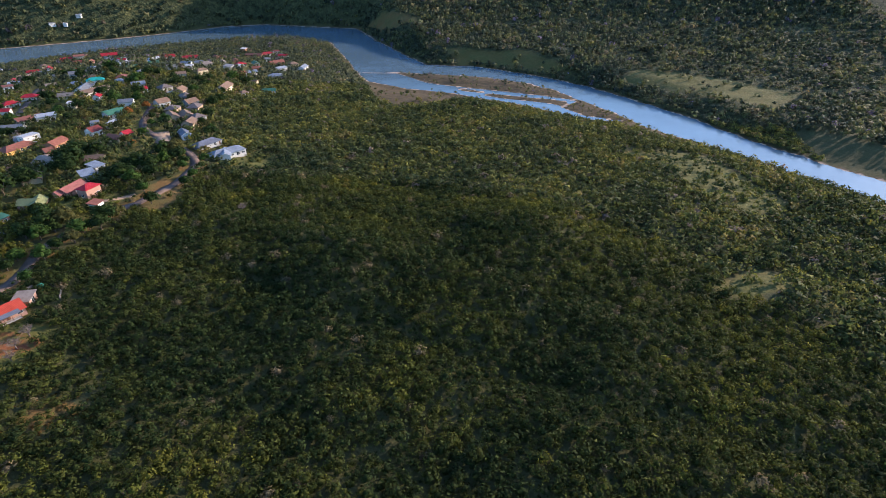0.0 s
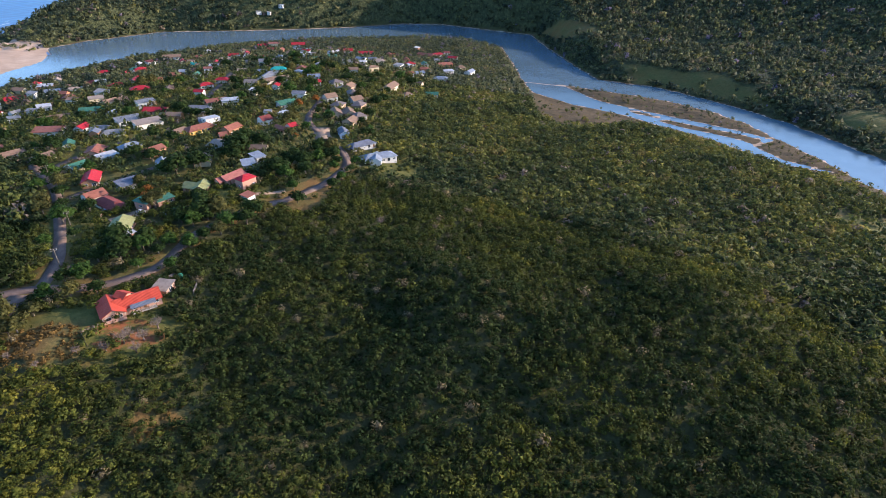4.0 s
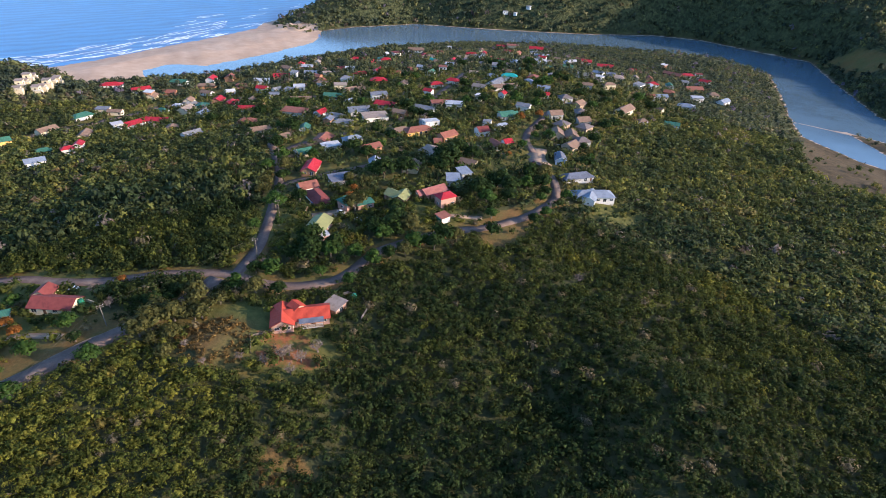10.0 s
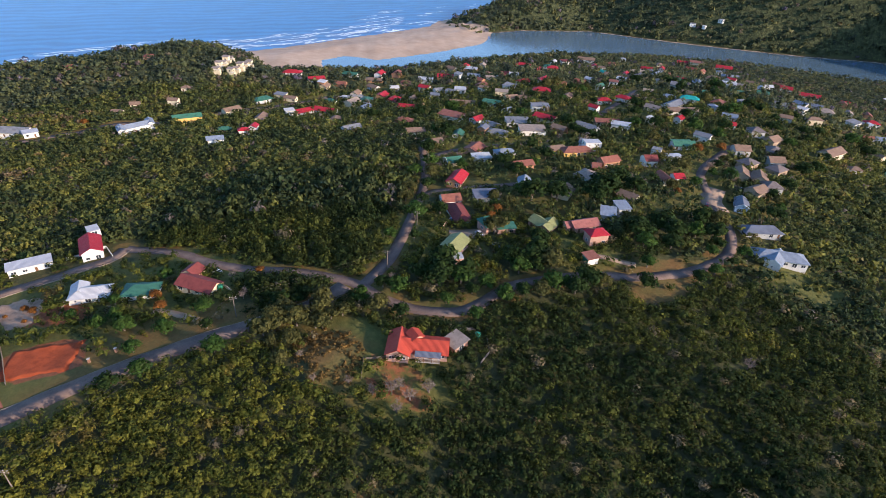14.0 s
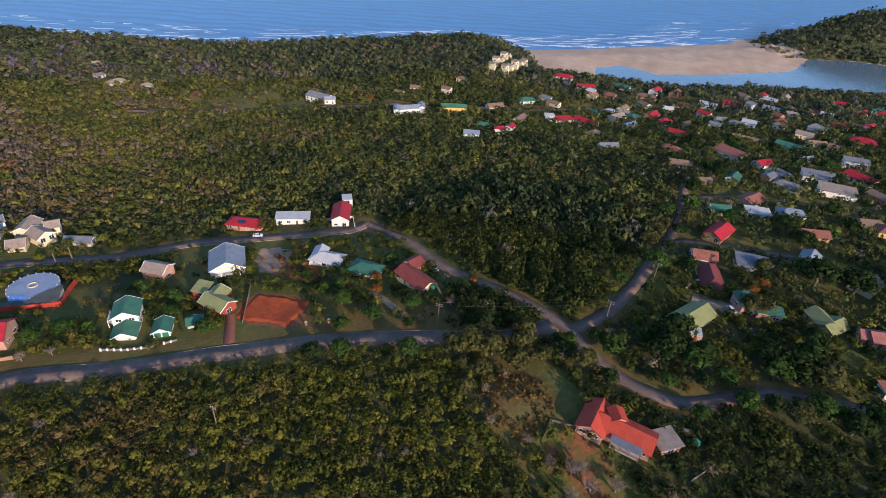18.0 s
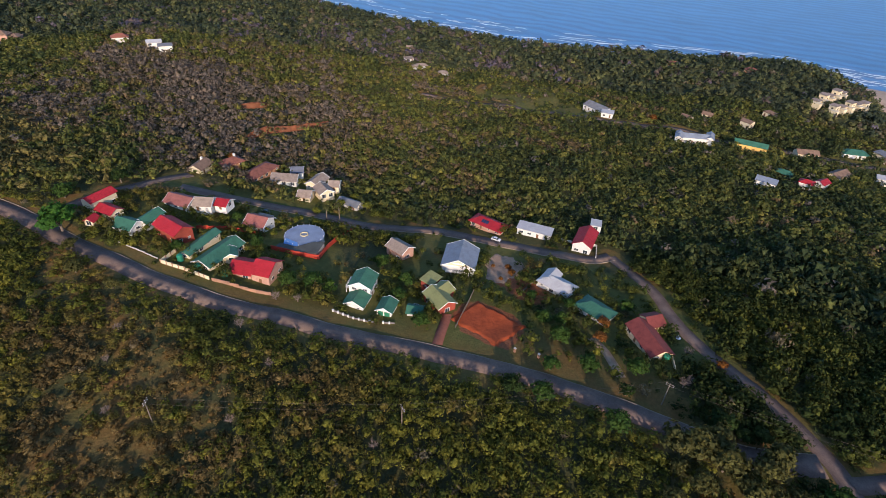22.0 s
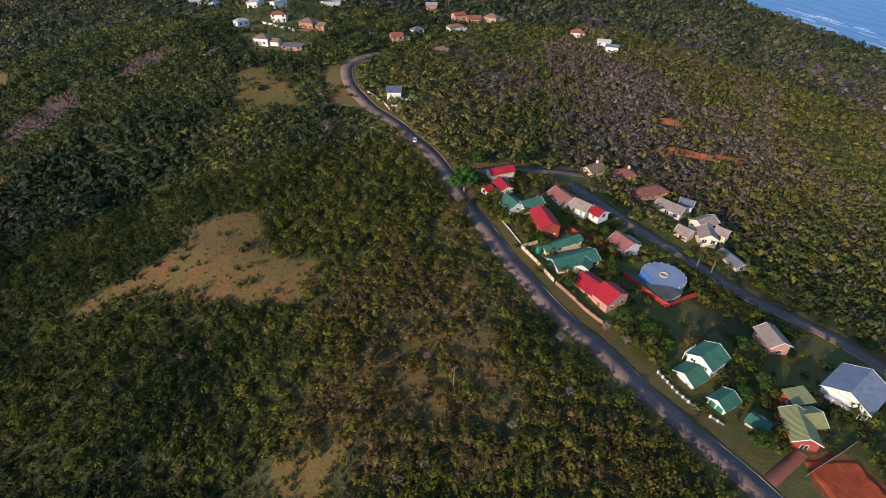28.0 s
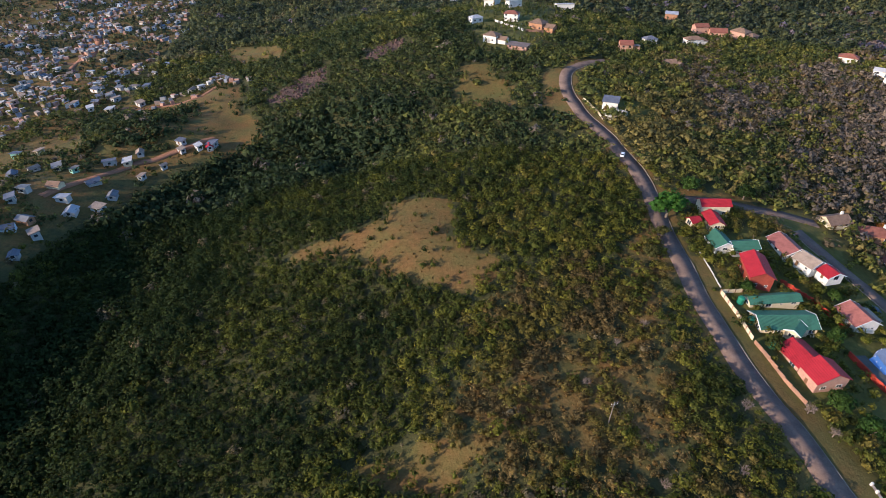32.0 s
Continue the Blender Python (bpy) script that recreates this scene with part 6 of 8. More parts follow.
house(226, -461, 80, 5.6, 4.3, 2.8, "mono", "slate", "blue", 1, name="cottage")
house(214, -315, 90, 3.5, 2.2, 3.3, "gable", "slate", "cream", 1, name="cottage")
house(275, -388, 10, 4.6, 3.5, 2.8, "gable", "blue", "grey", 1, name="cottage")
house(325, -537, 120, 5.9, 3.9, 3.0, "mono", "grey", "pink", 1, name="cottage")
house(195, -281, 30, 4.5, 3.5, 3.0, "gable", "slate", "grey", 1, name="cottage")
house(330, -369, 20, 5.4, 3.8, 3.3, "mono", "slate", "grey", 1, name="cottage")
house(203, -289, 170, 6.0, 3.9, 2.8, "mono", "slate", "white", 1, name="cottage")
house(322, -455, 120, 6.0, 4.2, 3.3, "gable", "taupe", "grey", 1, name="cottage")
house(250, -274, 150, 5.0, 3.4, 2.8, "mono", "taupe", "grey", 1, name="cottage")
house(185, -336, 160, 3.8, 2.6, 3.3, "gable", "grey", "white", 1, name="cottage")
house(297, -321, 10, 5.5, 3.8, 2.8, "mono", "slate", "grey", 1, name="cottage")
house(276, -446, 100, 5.9, 3.9, 3.3, "mono", "white", "blue", 1, name="cottage")
house(283, -386, 160, 5.3, 3.4, 3.0, "gable", "slate", "grey", 1, name="cottage")
house(376, -417, 110, 5.0, 3.7, 3.3, "mono", "slate", "cream", 1, name="cottage")
house(229, -293, 0, 4.6, 3.2, 3.0, "mono", "slate", "brick", 1, name="cottage")
house(208, -334, 50, 4.0, 2.9, 3.0, "mono", "grey", "grey", 1, name="cottage")
house(266, -315, 80, 4.6, 3.7, 3.3, "gable", "slate", "grey", 1, name="cottage")
house(327, -387, 130, 4.6, 2.9, 2.8, "mono", "grey", "grey", 1, name="cottage")
house(320, -547, 20, 6.0, 3.6, 3.3, "gable", "slate", "grey", 1, name="cottage")
house(384, -517, 20, 5.6, 3.4, 2.8, "gable", "taupe", "white", 1, name="cottage")
house(344, -525, 100, 5.8, 3.5, 3.3, "mono", "white", "grey", 1, name="cottage")
house(340, -412, 170, 6.0, 4.0, 3.0, "gable", "grey", "grey", 1, name="cottage")
house(303, -335, 100, 4.3, 3.1, 2.8, "mono", "taupe", "grey", 1, name="cottage")
house(239, -254, 80, 5.4, 3.8, 2.8, "mono", "taupe", "pink", 1, name="cottage")
house(295, -344, 30, 3.9, 3.0, 3.3, "gable", "grey", "cream", 1, name="cottage")
house(298, -450, 140, 4.3, 2.6, 3.0, "mono", "white", "pink", 1, name="cottage")
house(299, -462, 150, 5.9, 4.6, 3.3, "mono", "taupe", "grey", 1, name="cottage")
house(171, -302, 100, 6.0, 4.2, 3.0, "mono", "slate", "grey", 1, name="cottage")
house(263, -454, 160, 5.9, 4.4, 3.0, "mono", "taupe", "grey", 1, name="cottage")
house(289, -303, 60, 3.9, 2.4, 3.3, "gable", "taupe", "grey", 1, name="cottage")
house(350, -380, 80, 5.9, 3.6, 2.8, "gable", "white", "grey", 1, name="cottage")
house(398, -525, 170, 5.0, 3.6, 2.8, "mono", "green", "grey", 1, name="cottage")
house(293, -493, 70, 4.5, 2.9, 3.3, "gable", "slate", "grey", 1, name="cottage")
house(332, -419, 110, 5.0, 3.2, 3.0, "mono", "grey", "cream", 1, name="cottage")
house(358, -409, 70, 4.5, 3.3, 3.0, "mono", "grey", "grey", 1, name="cottage")
house(350, -546, 160, 5.0, 3.4, 3.3, "mono", "blue", "blue", 1, name="cottage")
house(343, -385, 90, 5.7, 3.5, 3.0, "mono", "taupe", "grey", 1, name="cottage")
house(334, -386, 160, 5.2, 3.6, 3.0, "gable", "blue", "grey", 1, name="cottage")
house(199, -309, 140, 3.1, 2.3, 3.0, "mono", "slate", "white", 1, name="cottage")
house(189, -296, 170, 4.9, 3.5, 2.8, "mono", "grey", "grey", 1, name="cottage")
house(84, -196, 160, 4.5, 3.2, 2.8, "mono", "slate", "grey", 1, name="cottage")
house(73, -194, 140, 4.4, 2.9, 2.8, "mono", "white", "white", 1, name="cottage")
house(67, -195, 120, 4.2, 3.2, 3.2, "gable", "red", "white", 1, name="cottage")
house(81, -190, 150, 3.8, 2.8, 2.8, "mono", "taupe", "grey", 1, name="cottage")

# ---- yards, fences and things along the roads ----
def on_ground(x, y, lift=0.0):
    return float(height(x, y)) + lift


def thing_at(name, x, y, turn, label, category, group="", lift=0.0):
    ob = new(name)
    ob.matrix_basis = pose(x, y, on_ground(x, y, lift), 0, 0, turn)
    return tagged(ob, label, category, group)


def ring_mesh(name, rings, seg, material, close=(True, True), smooth=True):
    """A turned body from rings of (radius, height)."""
    vs, fs = [], []
    for r, z in rings:
        vs += [(r * math.cos(6.28319 * j / seg), r * math.sin(6.28319 * j / seg), z) for j in range(seg)]
    for i in range(len(rings) - 1):
        for j in range(seg):
            a, b = i * seg + j, i * seg + (j + 1) % seg
            fs.append((a, b, b + seg, a + seg))
    if close[0]:
        fs.append(tuple(reversed(range(seg))))
    if close[1]:
        fs.append(tuple(range((len(rings) - 1) * seg, len(rings) * seg)))
    return py_mesh(name, vs, fs, material)


M_TANK = painted("green_plastic", (0.02, 0.17, 0.10), 0.45, 0, 0.12)
M_RESERVOIR = painted("blue_grey_membrane", (0.22, 0.26, 0.34), 0.55, 0, 0.22, 0.8, 4.0)
M_TARP = painted("blue_tarpaulin", (0.10, 0.22, 0.48), 0.5, 0, 0.15)
M_REDWALL = painted("red_painted_wall", (0.38, 0.050, 0.030), 0.8, 0, 0.2)
M_PICKET = painted("grey_pickets", (0.16, 0.15, 0.15), 0.7)
M_BRICKWALL = painted("brown_brick_wall", (0.30, 0.17, 0.11), 0.9, 0, 0.25, 0.3)
M_POLE = painted("weathered_pole", (0.17, 0.14, 0.11), 0.9, 0, 0.25, 0.2)
M_BARK = painted("grey_bark", (0.16, 0.13, 0.10), 0.95, 0, 0.3, 0.2, 0.8, 0.03)
M_TWIG = painted("pale_dry_twigs", (0.19, 0.145, 0.115), 0.95, 0, 0.25, 0.2, 0.8)
M_CLAY = painted("red_clay", (0.33, 0.066, 0.020), 0.95, 0, 0.3, 0.4, 2.5, 0.08)
M_BANK = painted("dull_orange_earth", (0.21, 0.080, 0.036), 0.95, 0, 0.4, 0.6, 2.5, 0.08)
M_PAVER = painted("red_brick_paving", (0.22, 0.085, 0.055), 0.9, 0, 0.25, 0.3, 1.5)
M_GRAVEL = painted("pale_gravel", (0.34, 0.24, 0.16), 0.95, 0, 0.3, 0.4, 2.5, 0.03)
M_FOAM = painted("sea_foam", (0.62, 0.68, 0.72), 0.8, 0, 0.1, 1.5, 5.0)
M_TYRE = painted("black_rubber", (0.02, 0.02, 0.02), 0.8, 0, 0.1)
M_RIM = painted("steel_rim", (0.45, 0.45, 0.46), 0.35, 0.8, 0.1)
M_LAMP, _, b_lamp, _ = surface("lamp_glass", 0.1, 0.0, 0.5)
b_lamp.inputs["Base Color"].default_value = (0.75, 0.75, 0.72, 1)

# round reservoir with its wall
res = thing_at("reservoir", -216.3, -57.6, 8, "round water reservoir with a blue-grey roof behind a red wall", "reservoir")
under("drum", ring_mesh("drum", [(7.7, -2.0), (7.7, 2.2)], 48, M_CONCRETE), res)
under("roof_slab", ring_mesh("roof_slab", [(8.0, 2.2), (8.0, 2.5), (7.7, 2.62), (0.4, 2.8)], 48, M_RESERVOIR), res, None, "blue-grey membrane roof")
under("hatch_rim", ring_mesh("hatch_rim", [(1.6, 2.6), (1.6, 3.15), (1.3, 3.15), (1.3, 2.75)], 24, painted("yellowed_concrete", (0.50, 0.42, 0.24), 0.9)), res, None, "yellowish round hatch")
under("tarpaulin", py_mesh("tarpaulin", [(5.2, -5.4, 2.72), (9.6, -3.2, 2.6), (10.4, 0.6, 2.58), (9.2, 3.4, 2.6), (6.0, 1.0, 2.78),
                                         (5.2, -5.4, 2.66), (9.6, -3.2, 2.5), (10.4, 0.6, 2.48), (9.2, 3.4, 2.5), (6.0, 1.0, 2.7)],
                           [(0, 1, 2, 3, 4), (9, 8, 7, 6, 5), (0, 5, 6, 1), (1, 6, 7, 2), (2, 7, 8, 3), (3, 8, 9, 4), (4, 9, 5, 0)], M_TARP), res, None, "blue tarpaulin over one edge")
RAIL_POST = boxes_mesh("rim_post", [(-0.06, 0.06, -0.06, 0.06, 2.5, 3.1)], M_TRIM)
for i in range(20):
    under("rim_post", RAIL_POST, res, pose(7.75 * math.cos(i * 0.31416), 7.75 * math.sin(i * 0.31416), 0))
HOUSE_SPOTS.append((-213.5, -54, 12.0))

deck_v = [(-202.8, -60.6), (-205.4, -52), (-208.9, -44.6), (-217, -47.4), (-214, -51), (-208, -54), (-206.5, -61)]
deck = thing_at("flat_roof", -207.5, -52, 0, "dark grey flat roof of the low pump room by the reservoir", "roof")
n_deck = len(deck_v)
under("roof_slab", py_mesh("roof_slab", [(x + 207.5, y + 52, z) for z in (1.35, 1.6) for x, y in deck_v],
                           [tuple(range(n_deck)), tuple(reversed(range(n_deck, 2 * n_deck)))] + [(i, (i + 1) % n_deck, (i + 1) % n_deck + n_deck, i + n_deck) for i in range(n_deck)],
                           painted("tarred_roofing", (0.075, 0.08, 0.075), 0.9, 0, 0.3)), deck)
under("wall", py_mesh("wall", [(x * 0.96 + 207.5 - 8.3, y * 0.96 + 52 - 2.1, z) for z in (-1.2, 1.35) for x, y in deck_v],
                      [(i, (i + 1) % n_deck, (i + 1) % n_deck + n_deck, i + n_deck) for i in range(n_deck)], M_CONCRETE), deck)


def wall_run(name, points, tall, thick, material, label, panel=2.4, post=0.0, post_material=None, every_post=True, gap=0.0):
    """A fence or wall along a line: panels that step with the ground, and posts between them."""
    line = np.array(points, float)
    base = new(name)
    base.matrix_basis = pose(line[0][0], line[0][1], on_ground(*line[0]))
    tagged(base, label, "wall" if "wall" in name else "fence")
    o = Vector((line[0][0], line[0][1], on_ground(*line[0])))
    post_m = boxes_mesh("post", [(-post / 2, post / 2, -post / 2, post / 2, -0.5, tall + 0.18)], post_material or material) if post else None
    made = {}
    for a, b in zip(line, line[1:]):
        d = float(np.hypot(*(b - a)))
        n = max(1, round(d / panel))
        ang = math.degrees(math.atan2(b[1] - a[1], b[0] - a[0]))
        size = round(d / n - gap, 3)
        if size not in made:
            made[size] = boxes_mesh("panel", [(-size / 2, size / 2, -thick / 2, thick / 2, -0.6, tall)], material)
        for i in range(n):
            p = a + (b - a) * ((i + 0.5) / n)
            q = a + (b - a) * (i / n)
            under("panel", made[size], base, Matrix.Translation(-o) @ pose(p[0], p[1], on_ground(*p), 0, 0, ang))
            if post_m and every_post:
                under("post", post_m, base, Matrix.Translation(-o) @ pose(q[0], q[1], on_ground(*q), 0, 0, ang))
    return base


wall_run("garden_wall", [(-147.5, -203.5), (-155.7, -197.5), (-152.0, -191.5), (-144.5, -195.5)], 1.4, 0.22, WALLS["white"], "white plastered wall round a raised yard", 3.0)
wall_run("garden_wall", [(-84.0, -358.0), (-93.0, -344.0), (-104.6, -330.0)], 1.5, 0.25, WALLS["white"], "white plastered wall beside a hill house", 4.0)
wall_run("garden_wall", [(-105.5, -329.5), (-118.3, -332.5), (-131.0, -338.5)], 1.5, 0.25, M_BRICKWALL, "brown brick wall below a hill house", 4.0)
wall_run("wall", [(-201.9, -61.2), (-204.6, -52), (-208.5, -43.2), (-217, -46.5), (-228.4, -49.5), (-239.1, -50)], 1.9, 0.22, M_REDWALL, "red painted boundary wall round the reservoir")
wall_run("wall", [(-175.8, -80), (-168.6, -78.2), (-171.1, -69.4), (-172.8, -59.5)], 1.5, 0.18, WALLS["cream"], "cream panel wall with brick posts along the road", 2.2, 0.34, M_BRICKWALL)
wall_run("wall", [(-173, -58.5), (-177, -46), (-180.2, -38.8)], 1.3, 0.22, M_BRICKWALL, "low brown brick wall along the verge", 3.0)
wall_run("fence", [(-186, -17.2), (-187.4, -10), (-190, -3.2)], 0.75, 0.06, M_PICKET, "dark picket panels between white pillars", 1.9, 0.5, WALLS["white"], True, 0.5)
wall_run("fence", [(-191.6, -1.1), (-193.4, 2.4)], 0.75, 0.06, M_PICKET, "dark picket panels between white pillars", 1.6, 0.5, WALLS["white"], True, 0.5)
wall_run("wall", [(-135.6, -213.8), (-138.5, -206.9), (-141.2, -200), (-143, -191.2)], 1.1, 0.2, WALLS["cream"], "pale wall by the lone house", 2.4, 0.3)
wall_run("wall", [(-145, -190.5), (-153.8, -193.2), (-155, -201.2)], 1.7, 0.2, WALLS["cream"], "cream walled yard of the lone house", 2.4, 0.3)
wall_run("wall", [(-226.2, 83.1), (-220, 85)], 1.2, 0.2, WALLS["cream"], "short cream wall beside the brown house", 2.4)
wall_run("wall", [(-226.9, 174.4), (-231.2, 178.8), (-235, 184.4)], 1.4, 0.2, M_BRICKWALL, "brick and slat wall along the climbing road", 2.0, 0.3, WALLS["cream"])
wall_run("fence", [(-205.6, -71.2), (-200, -82.5), (-191.2, -88.8)], 1.6, 0.1, M_REDWALL, "red timber fence between gardens", 2.0)
wall_run("wall", [(-285, 27.5), (-287.5, 42.5), (-277.5, 45)], 1.2, 0.2, WALLS["white"], "low white yard wall", 2.4)
wall_run("fence", [(-165.1, 147.0), (-161.7, 156.3), (-152.2, 152.5), (-149.0, 147.1)], 1.1, 0.05, M_PICKET, "dark post and rail fence behind the shed", 2.2, 0.12, M_POLE)
wall_run("fence", [(-158.0, 111.7), (-164.6, 114.9), (-162.9, 122.2)], 0.9, 0.05, M_POLE, "low weathered timber fence round the red yard", 2.0, 0.12, M_POLE)
wall_run("fence", [(-202.5, 19.8), (-210, 18.2), (-217.9, 16.6), (-227.9, 14.0), (-233.2, 15.3)], 1.2, 0.05, M_POLE, "thin weathered fence beside the clay pad", 2.4, 0.12, M_POLE, True, 0.3)
wall_run("fence", [(-235.1, 29.3), (-242, 30.2), (-249.2, 30.9)], 1.4, 0.06, M_POLE, "timber fence at the edge of the gravel yard", 2.0, 0.14, M_POLE, True, 0.2)
wall_run("wall", [(-167.0, -98.5), (-168.2, -89.0), (-169.4, -80.8)], 0.5, 0.2, M_CONCRETE, "low concrete kerb wall along the lawn", 3.0)
for x, y in ((-203.6, 48), (-205, 52.2), (-202.1, 40.8)):
    post = thing_at("gate_post", x, y, 75, "square brick gate post with a cap beside the verge", "gate post", "gate posts")
    under("shaft", boxes_mesh("shaft", [(-0.3, 0.3, -0.3, 0.3, -0.3, 1.5)], M_BRICKWALL), post)
    under("cap", boxes_mesh("cap", [(-0.38, 0.38, -0.38, 0.38, 1.5, 1.64)], M_CONCRETE), post)


def water_tank(x, y, r=1.1, h=2.1):
    t = thing_at("water_tank", x, y, 0, "green plastic rainwater tank beside a house", "tank", "rainwater tanks")
    under("body", ring_mesh("body", [(r, -0.2)] + [(r * (1.0 if i % 2 else 0.96), h * i / 9) for i in range(10)], 20, M_TANK), t)
    under("lid", ring_mesh("lid", [(r, h), (r * 0.8, h + 0.25), (r * 0.3, h + 0.4), (r * 0.3, h + 0.5)], 20, M_TANK), t)
    return t


for x, y in ((-177.8, -58), (-173.8, -75), (-174.5, -67), (-182.8, -59), (-159, 151.8), (-224.5, 81.5)):
    water_tank(x, y)


def car(x, y, turn, colour, words):
    c = thing_at("car", x, y, turn, words + " car parked on the road", "car", "parked cars", 0.17)
    paint = painted("car_paint_" + words.split()[0], colour, 0.25, 0.1, 0.05)
    prof = [(-2.1, 0.35), (-2.12, 0.75), (-1.95, 0.92), (-1.2, 0.98), (-0.75, 1.0), (1.05, 0.98), (1.95, 0.82), (2.1, 0.6), (2.08, 0.35)]
    n = len(prof)
    vs = [(px, -0.82, pz) for px, pz in prof] + [(px, 0.82, pz) for px, pz in prof]
    under("body", py_mesh("body", vs, [tuple(range(n)), tuple(reversed(range(n, 2 * n)))] + [(i + 1, i, i + n, (i + 1) % n + n) if i + 1 < n else (0, i, i + n, n) for i in range(n)], paint), c)
    lo, hi = (-1.55, 1.1, 0.76), (-1.05, 0.45, 0.62)
    vs = [(lo[0], -lo[2], 0.97), (lo[1], -lo[2], 0.97), (lo[1], lo[2], 0.97), (lo[0], lo[2], 0.97), (hi[0], -hi[2], 1.42), (hi[1], -hi[2], 1.42), (hi[1], hi[2], 1.42), (hi[0], hi[2], 1.42)]
    under("window", py_mesh("window", vs, [(0, 1, 5, 4), (1, 2, 6, 5), (2, 3, 7, 6), (3, 0, 4, 7), (4, 5, 6, 7)], M_GLASS), c, None, "dark glass all round the cabin")
    under("roof", boxes_mesh("roof", [(hi[0] - 0.04, hi[1] + 0.04, -0.63, 0.63, 1.41, 1.47)], paint), c)
    for wx in (-1.3, 1.3):
        for wy in (-0.8, 0.8):
            wheel = under("wheel", ring_mesh("tyre", [(0.31, -0.1), (0.31, 0.1)], 16, M_TYRE), c, pose(wx, wy, 0.31, 90, 0, 0))
            under("rim", ring_mesh("rim", [(0.19, -0.115), (0.19, 0.115)], 12, M_RIM), wheel)
    lamp_m = boxes_mesh("headlight", [(-0.04, 0.04, -0.16, 0.16, -0.07, 0.07)], M_LAMP)
    for wy in (-0.58, 0.58):
        under("headlight", lamp_m, c, pose(2.06, wy, 0.68))
    return c


car(-148.2, -158.8, 253, (0.75, 0.75, 0.74), "white")
car(-238.8, 82, 222, (0.62, 0.66, 0.74), "silver")
car(-270.2, 2.9, 95, (0.72, 0.72, 0.72), "white")
car(-222.8, -86.2, 290, (0.05, 0.06, 0.08), "black")
car(-237.5, -116.2, 20, (0.66, 0.66, 0.66), "white")
car(-231.9, 182, 60, (0.05, 0.10, 0.26), "blue")
car(-203.8, 187.5, 30, (0.40, 0.42, 0.45), "grey")
car(-202.5, 340, 60, (0.70, 0.70, 0.70), "white")
car(-196.2, 306.2, 120, (0.12, 0.02, 0.02), "maroon")
car(-215.6, 186.2, 10, (0.60, 0.60, 0.60), "silver")

POLE_SHAFT = ring_mesh("shaft", [(0.17, -0.6), (0.11, 8.6)], 10, M_POLE)
POLE_ARM = boxes_mesh("cross_arm", [(-1.1, 1.1, -0.06, 0.06, -0.07, 0.07)], M_POLE)
POLE_CAP = ring_mesh("insulator", [(0.05, 0), (0.08, 0.06), (0.05, 0.2)], 8, WALLS["white"])
POLES = [(-204.5, 84, 80), (-207.8, 140.4, 60), (-232.8, 164.5, 45), (-295.2, 200.2, 40), (-127.1, -26.1, 30), (-160, 27.5, 60)]
for x, y, turn in POLES:
    p = thing_at("power_pole", x, y, turn, "weathered wooden power pole with two cross arms", "pole", "power poles")
    under("shaft", POLE_SHAFT, p)
    for z in (7.5, 8.2):
        under("cross_arm", POLE_ARM, p, pose(0, 0.14, z))
        for ax in (-0.95, 0, 0.95):
            under("insulator", POLE_CAP, p, pose(ax, 0.14, z + 0.07))
for a, b in ((0, 1), (1, 2), (2, 3), (0, 5), (5, 4)):
    (ax, ay, _), (bx, by, _) = POLES[a], POLES[b]
    az, bz = on_ground(ax, ay) + 8.4, on_ground(bx, by) + 8.4
    for off in (-0.9, 0.9):
        cu = bpy.data.curves.new("power_line", "CURVE")
        cu.dimensions, cu.bevel_depth, cu.bevel_resolution = "3D", 0.012, 1
        sp = cu.splines.new("POLY")
        sp.points.add(12)
        nx, ny = -(by - ay), bx - ax
        q = math.hypot(nx, ny)
        for i in range(13):
            s = i / 12
            sp.points[i].co = (ax + (bx - ax) * s + nx / q * off, ay + (by - ay) * s + ny / q * off, az + (bz - az) * s - 3.2 * s * (1 - s), 1)
        cu.materials.append(M_POLE)
        tagged(new("power_line", cu), "thin dark power line slung between poles", "power line", "power lines")


def laid(name, points, wide, material, label, lift=0.12, kind="structure"):
    line = smooth_line(points, 1.5)
    HOUSE_SPOTS.extend((px, py, wide / 2) for px, py in line[::2])
    return tagged(new(name, strip_mesh(name, line, wide / 2, -wide / 2, lift, 0.5, material)), label, "paving", kind=kind)


laid("pavement", [(-191.8, 19.2), (-197.5, 17.2), (-203.8, 15.2), (-207.5, 13.8)], 3.2, M_PAVER, "red brick driveway up to a house")
laid("pavement", [(-208.8, 71.9), (-213.8, 68.2), (-218.8, 64.4), (-223.1, 58.8)], 2.8, M_GRAVEL, "rutted dirt driveway through the garden")
# open lawn about the dry mound
HOUSE_SPOTS.extend([(-168, 105, 9.5), (-180, 118, 5.0), (-173, 120, 5.0), (-185, 112, 4.0), (-166, 119, 4.0)])
# open lawn behind the reservoir
HOUSE_SPOTS.extend([(-213, -39, 4.5), (-222, -39, 4.5), (-226, -33, 4.5), (-215, -30, 4.5), (-204, -32, 4.5), (-205, -40, 4.5), (-229, -27, 4.5)])
HOUSE_SPOTS.extend([(-256, 13, 6), (-247, 16, 6.5), (-240, 19, 5)])
laid("pavement", [(-183.8, 216.9), (-177.5, 225), (-170, 232.5)], 3.0, M_GRAVEL, "sandy driveway to a small garage")
laid("pavement", [(-190, 307.5), (-200, 313.8), (-208.8, 327.5)], 11.0, M_GRAVEL, "bare building ground by the road")
laid("pavement", [(-221.9, 175), (-218.8, 182.5), (-215, 190)], 7.0, M_GRAVEL, "sandy yard with parked cars")


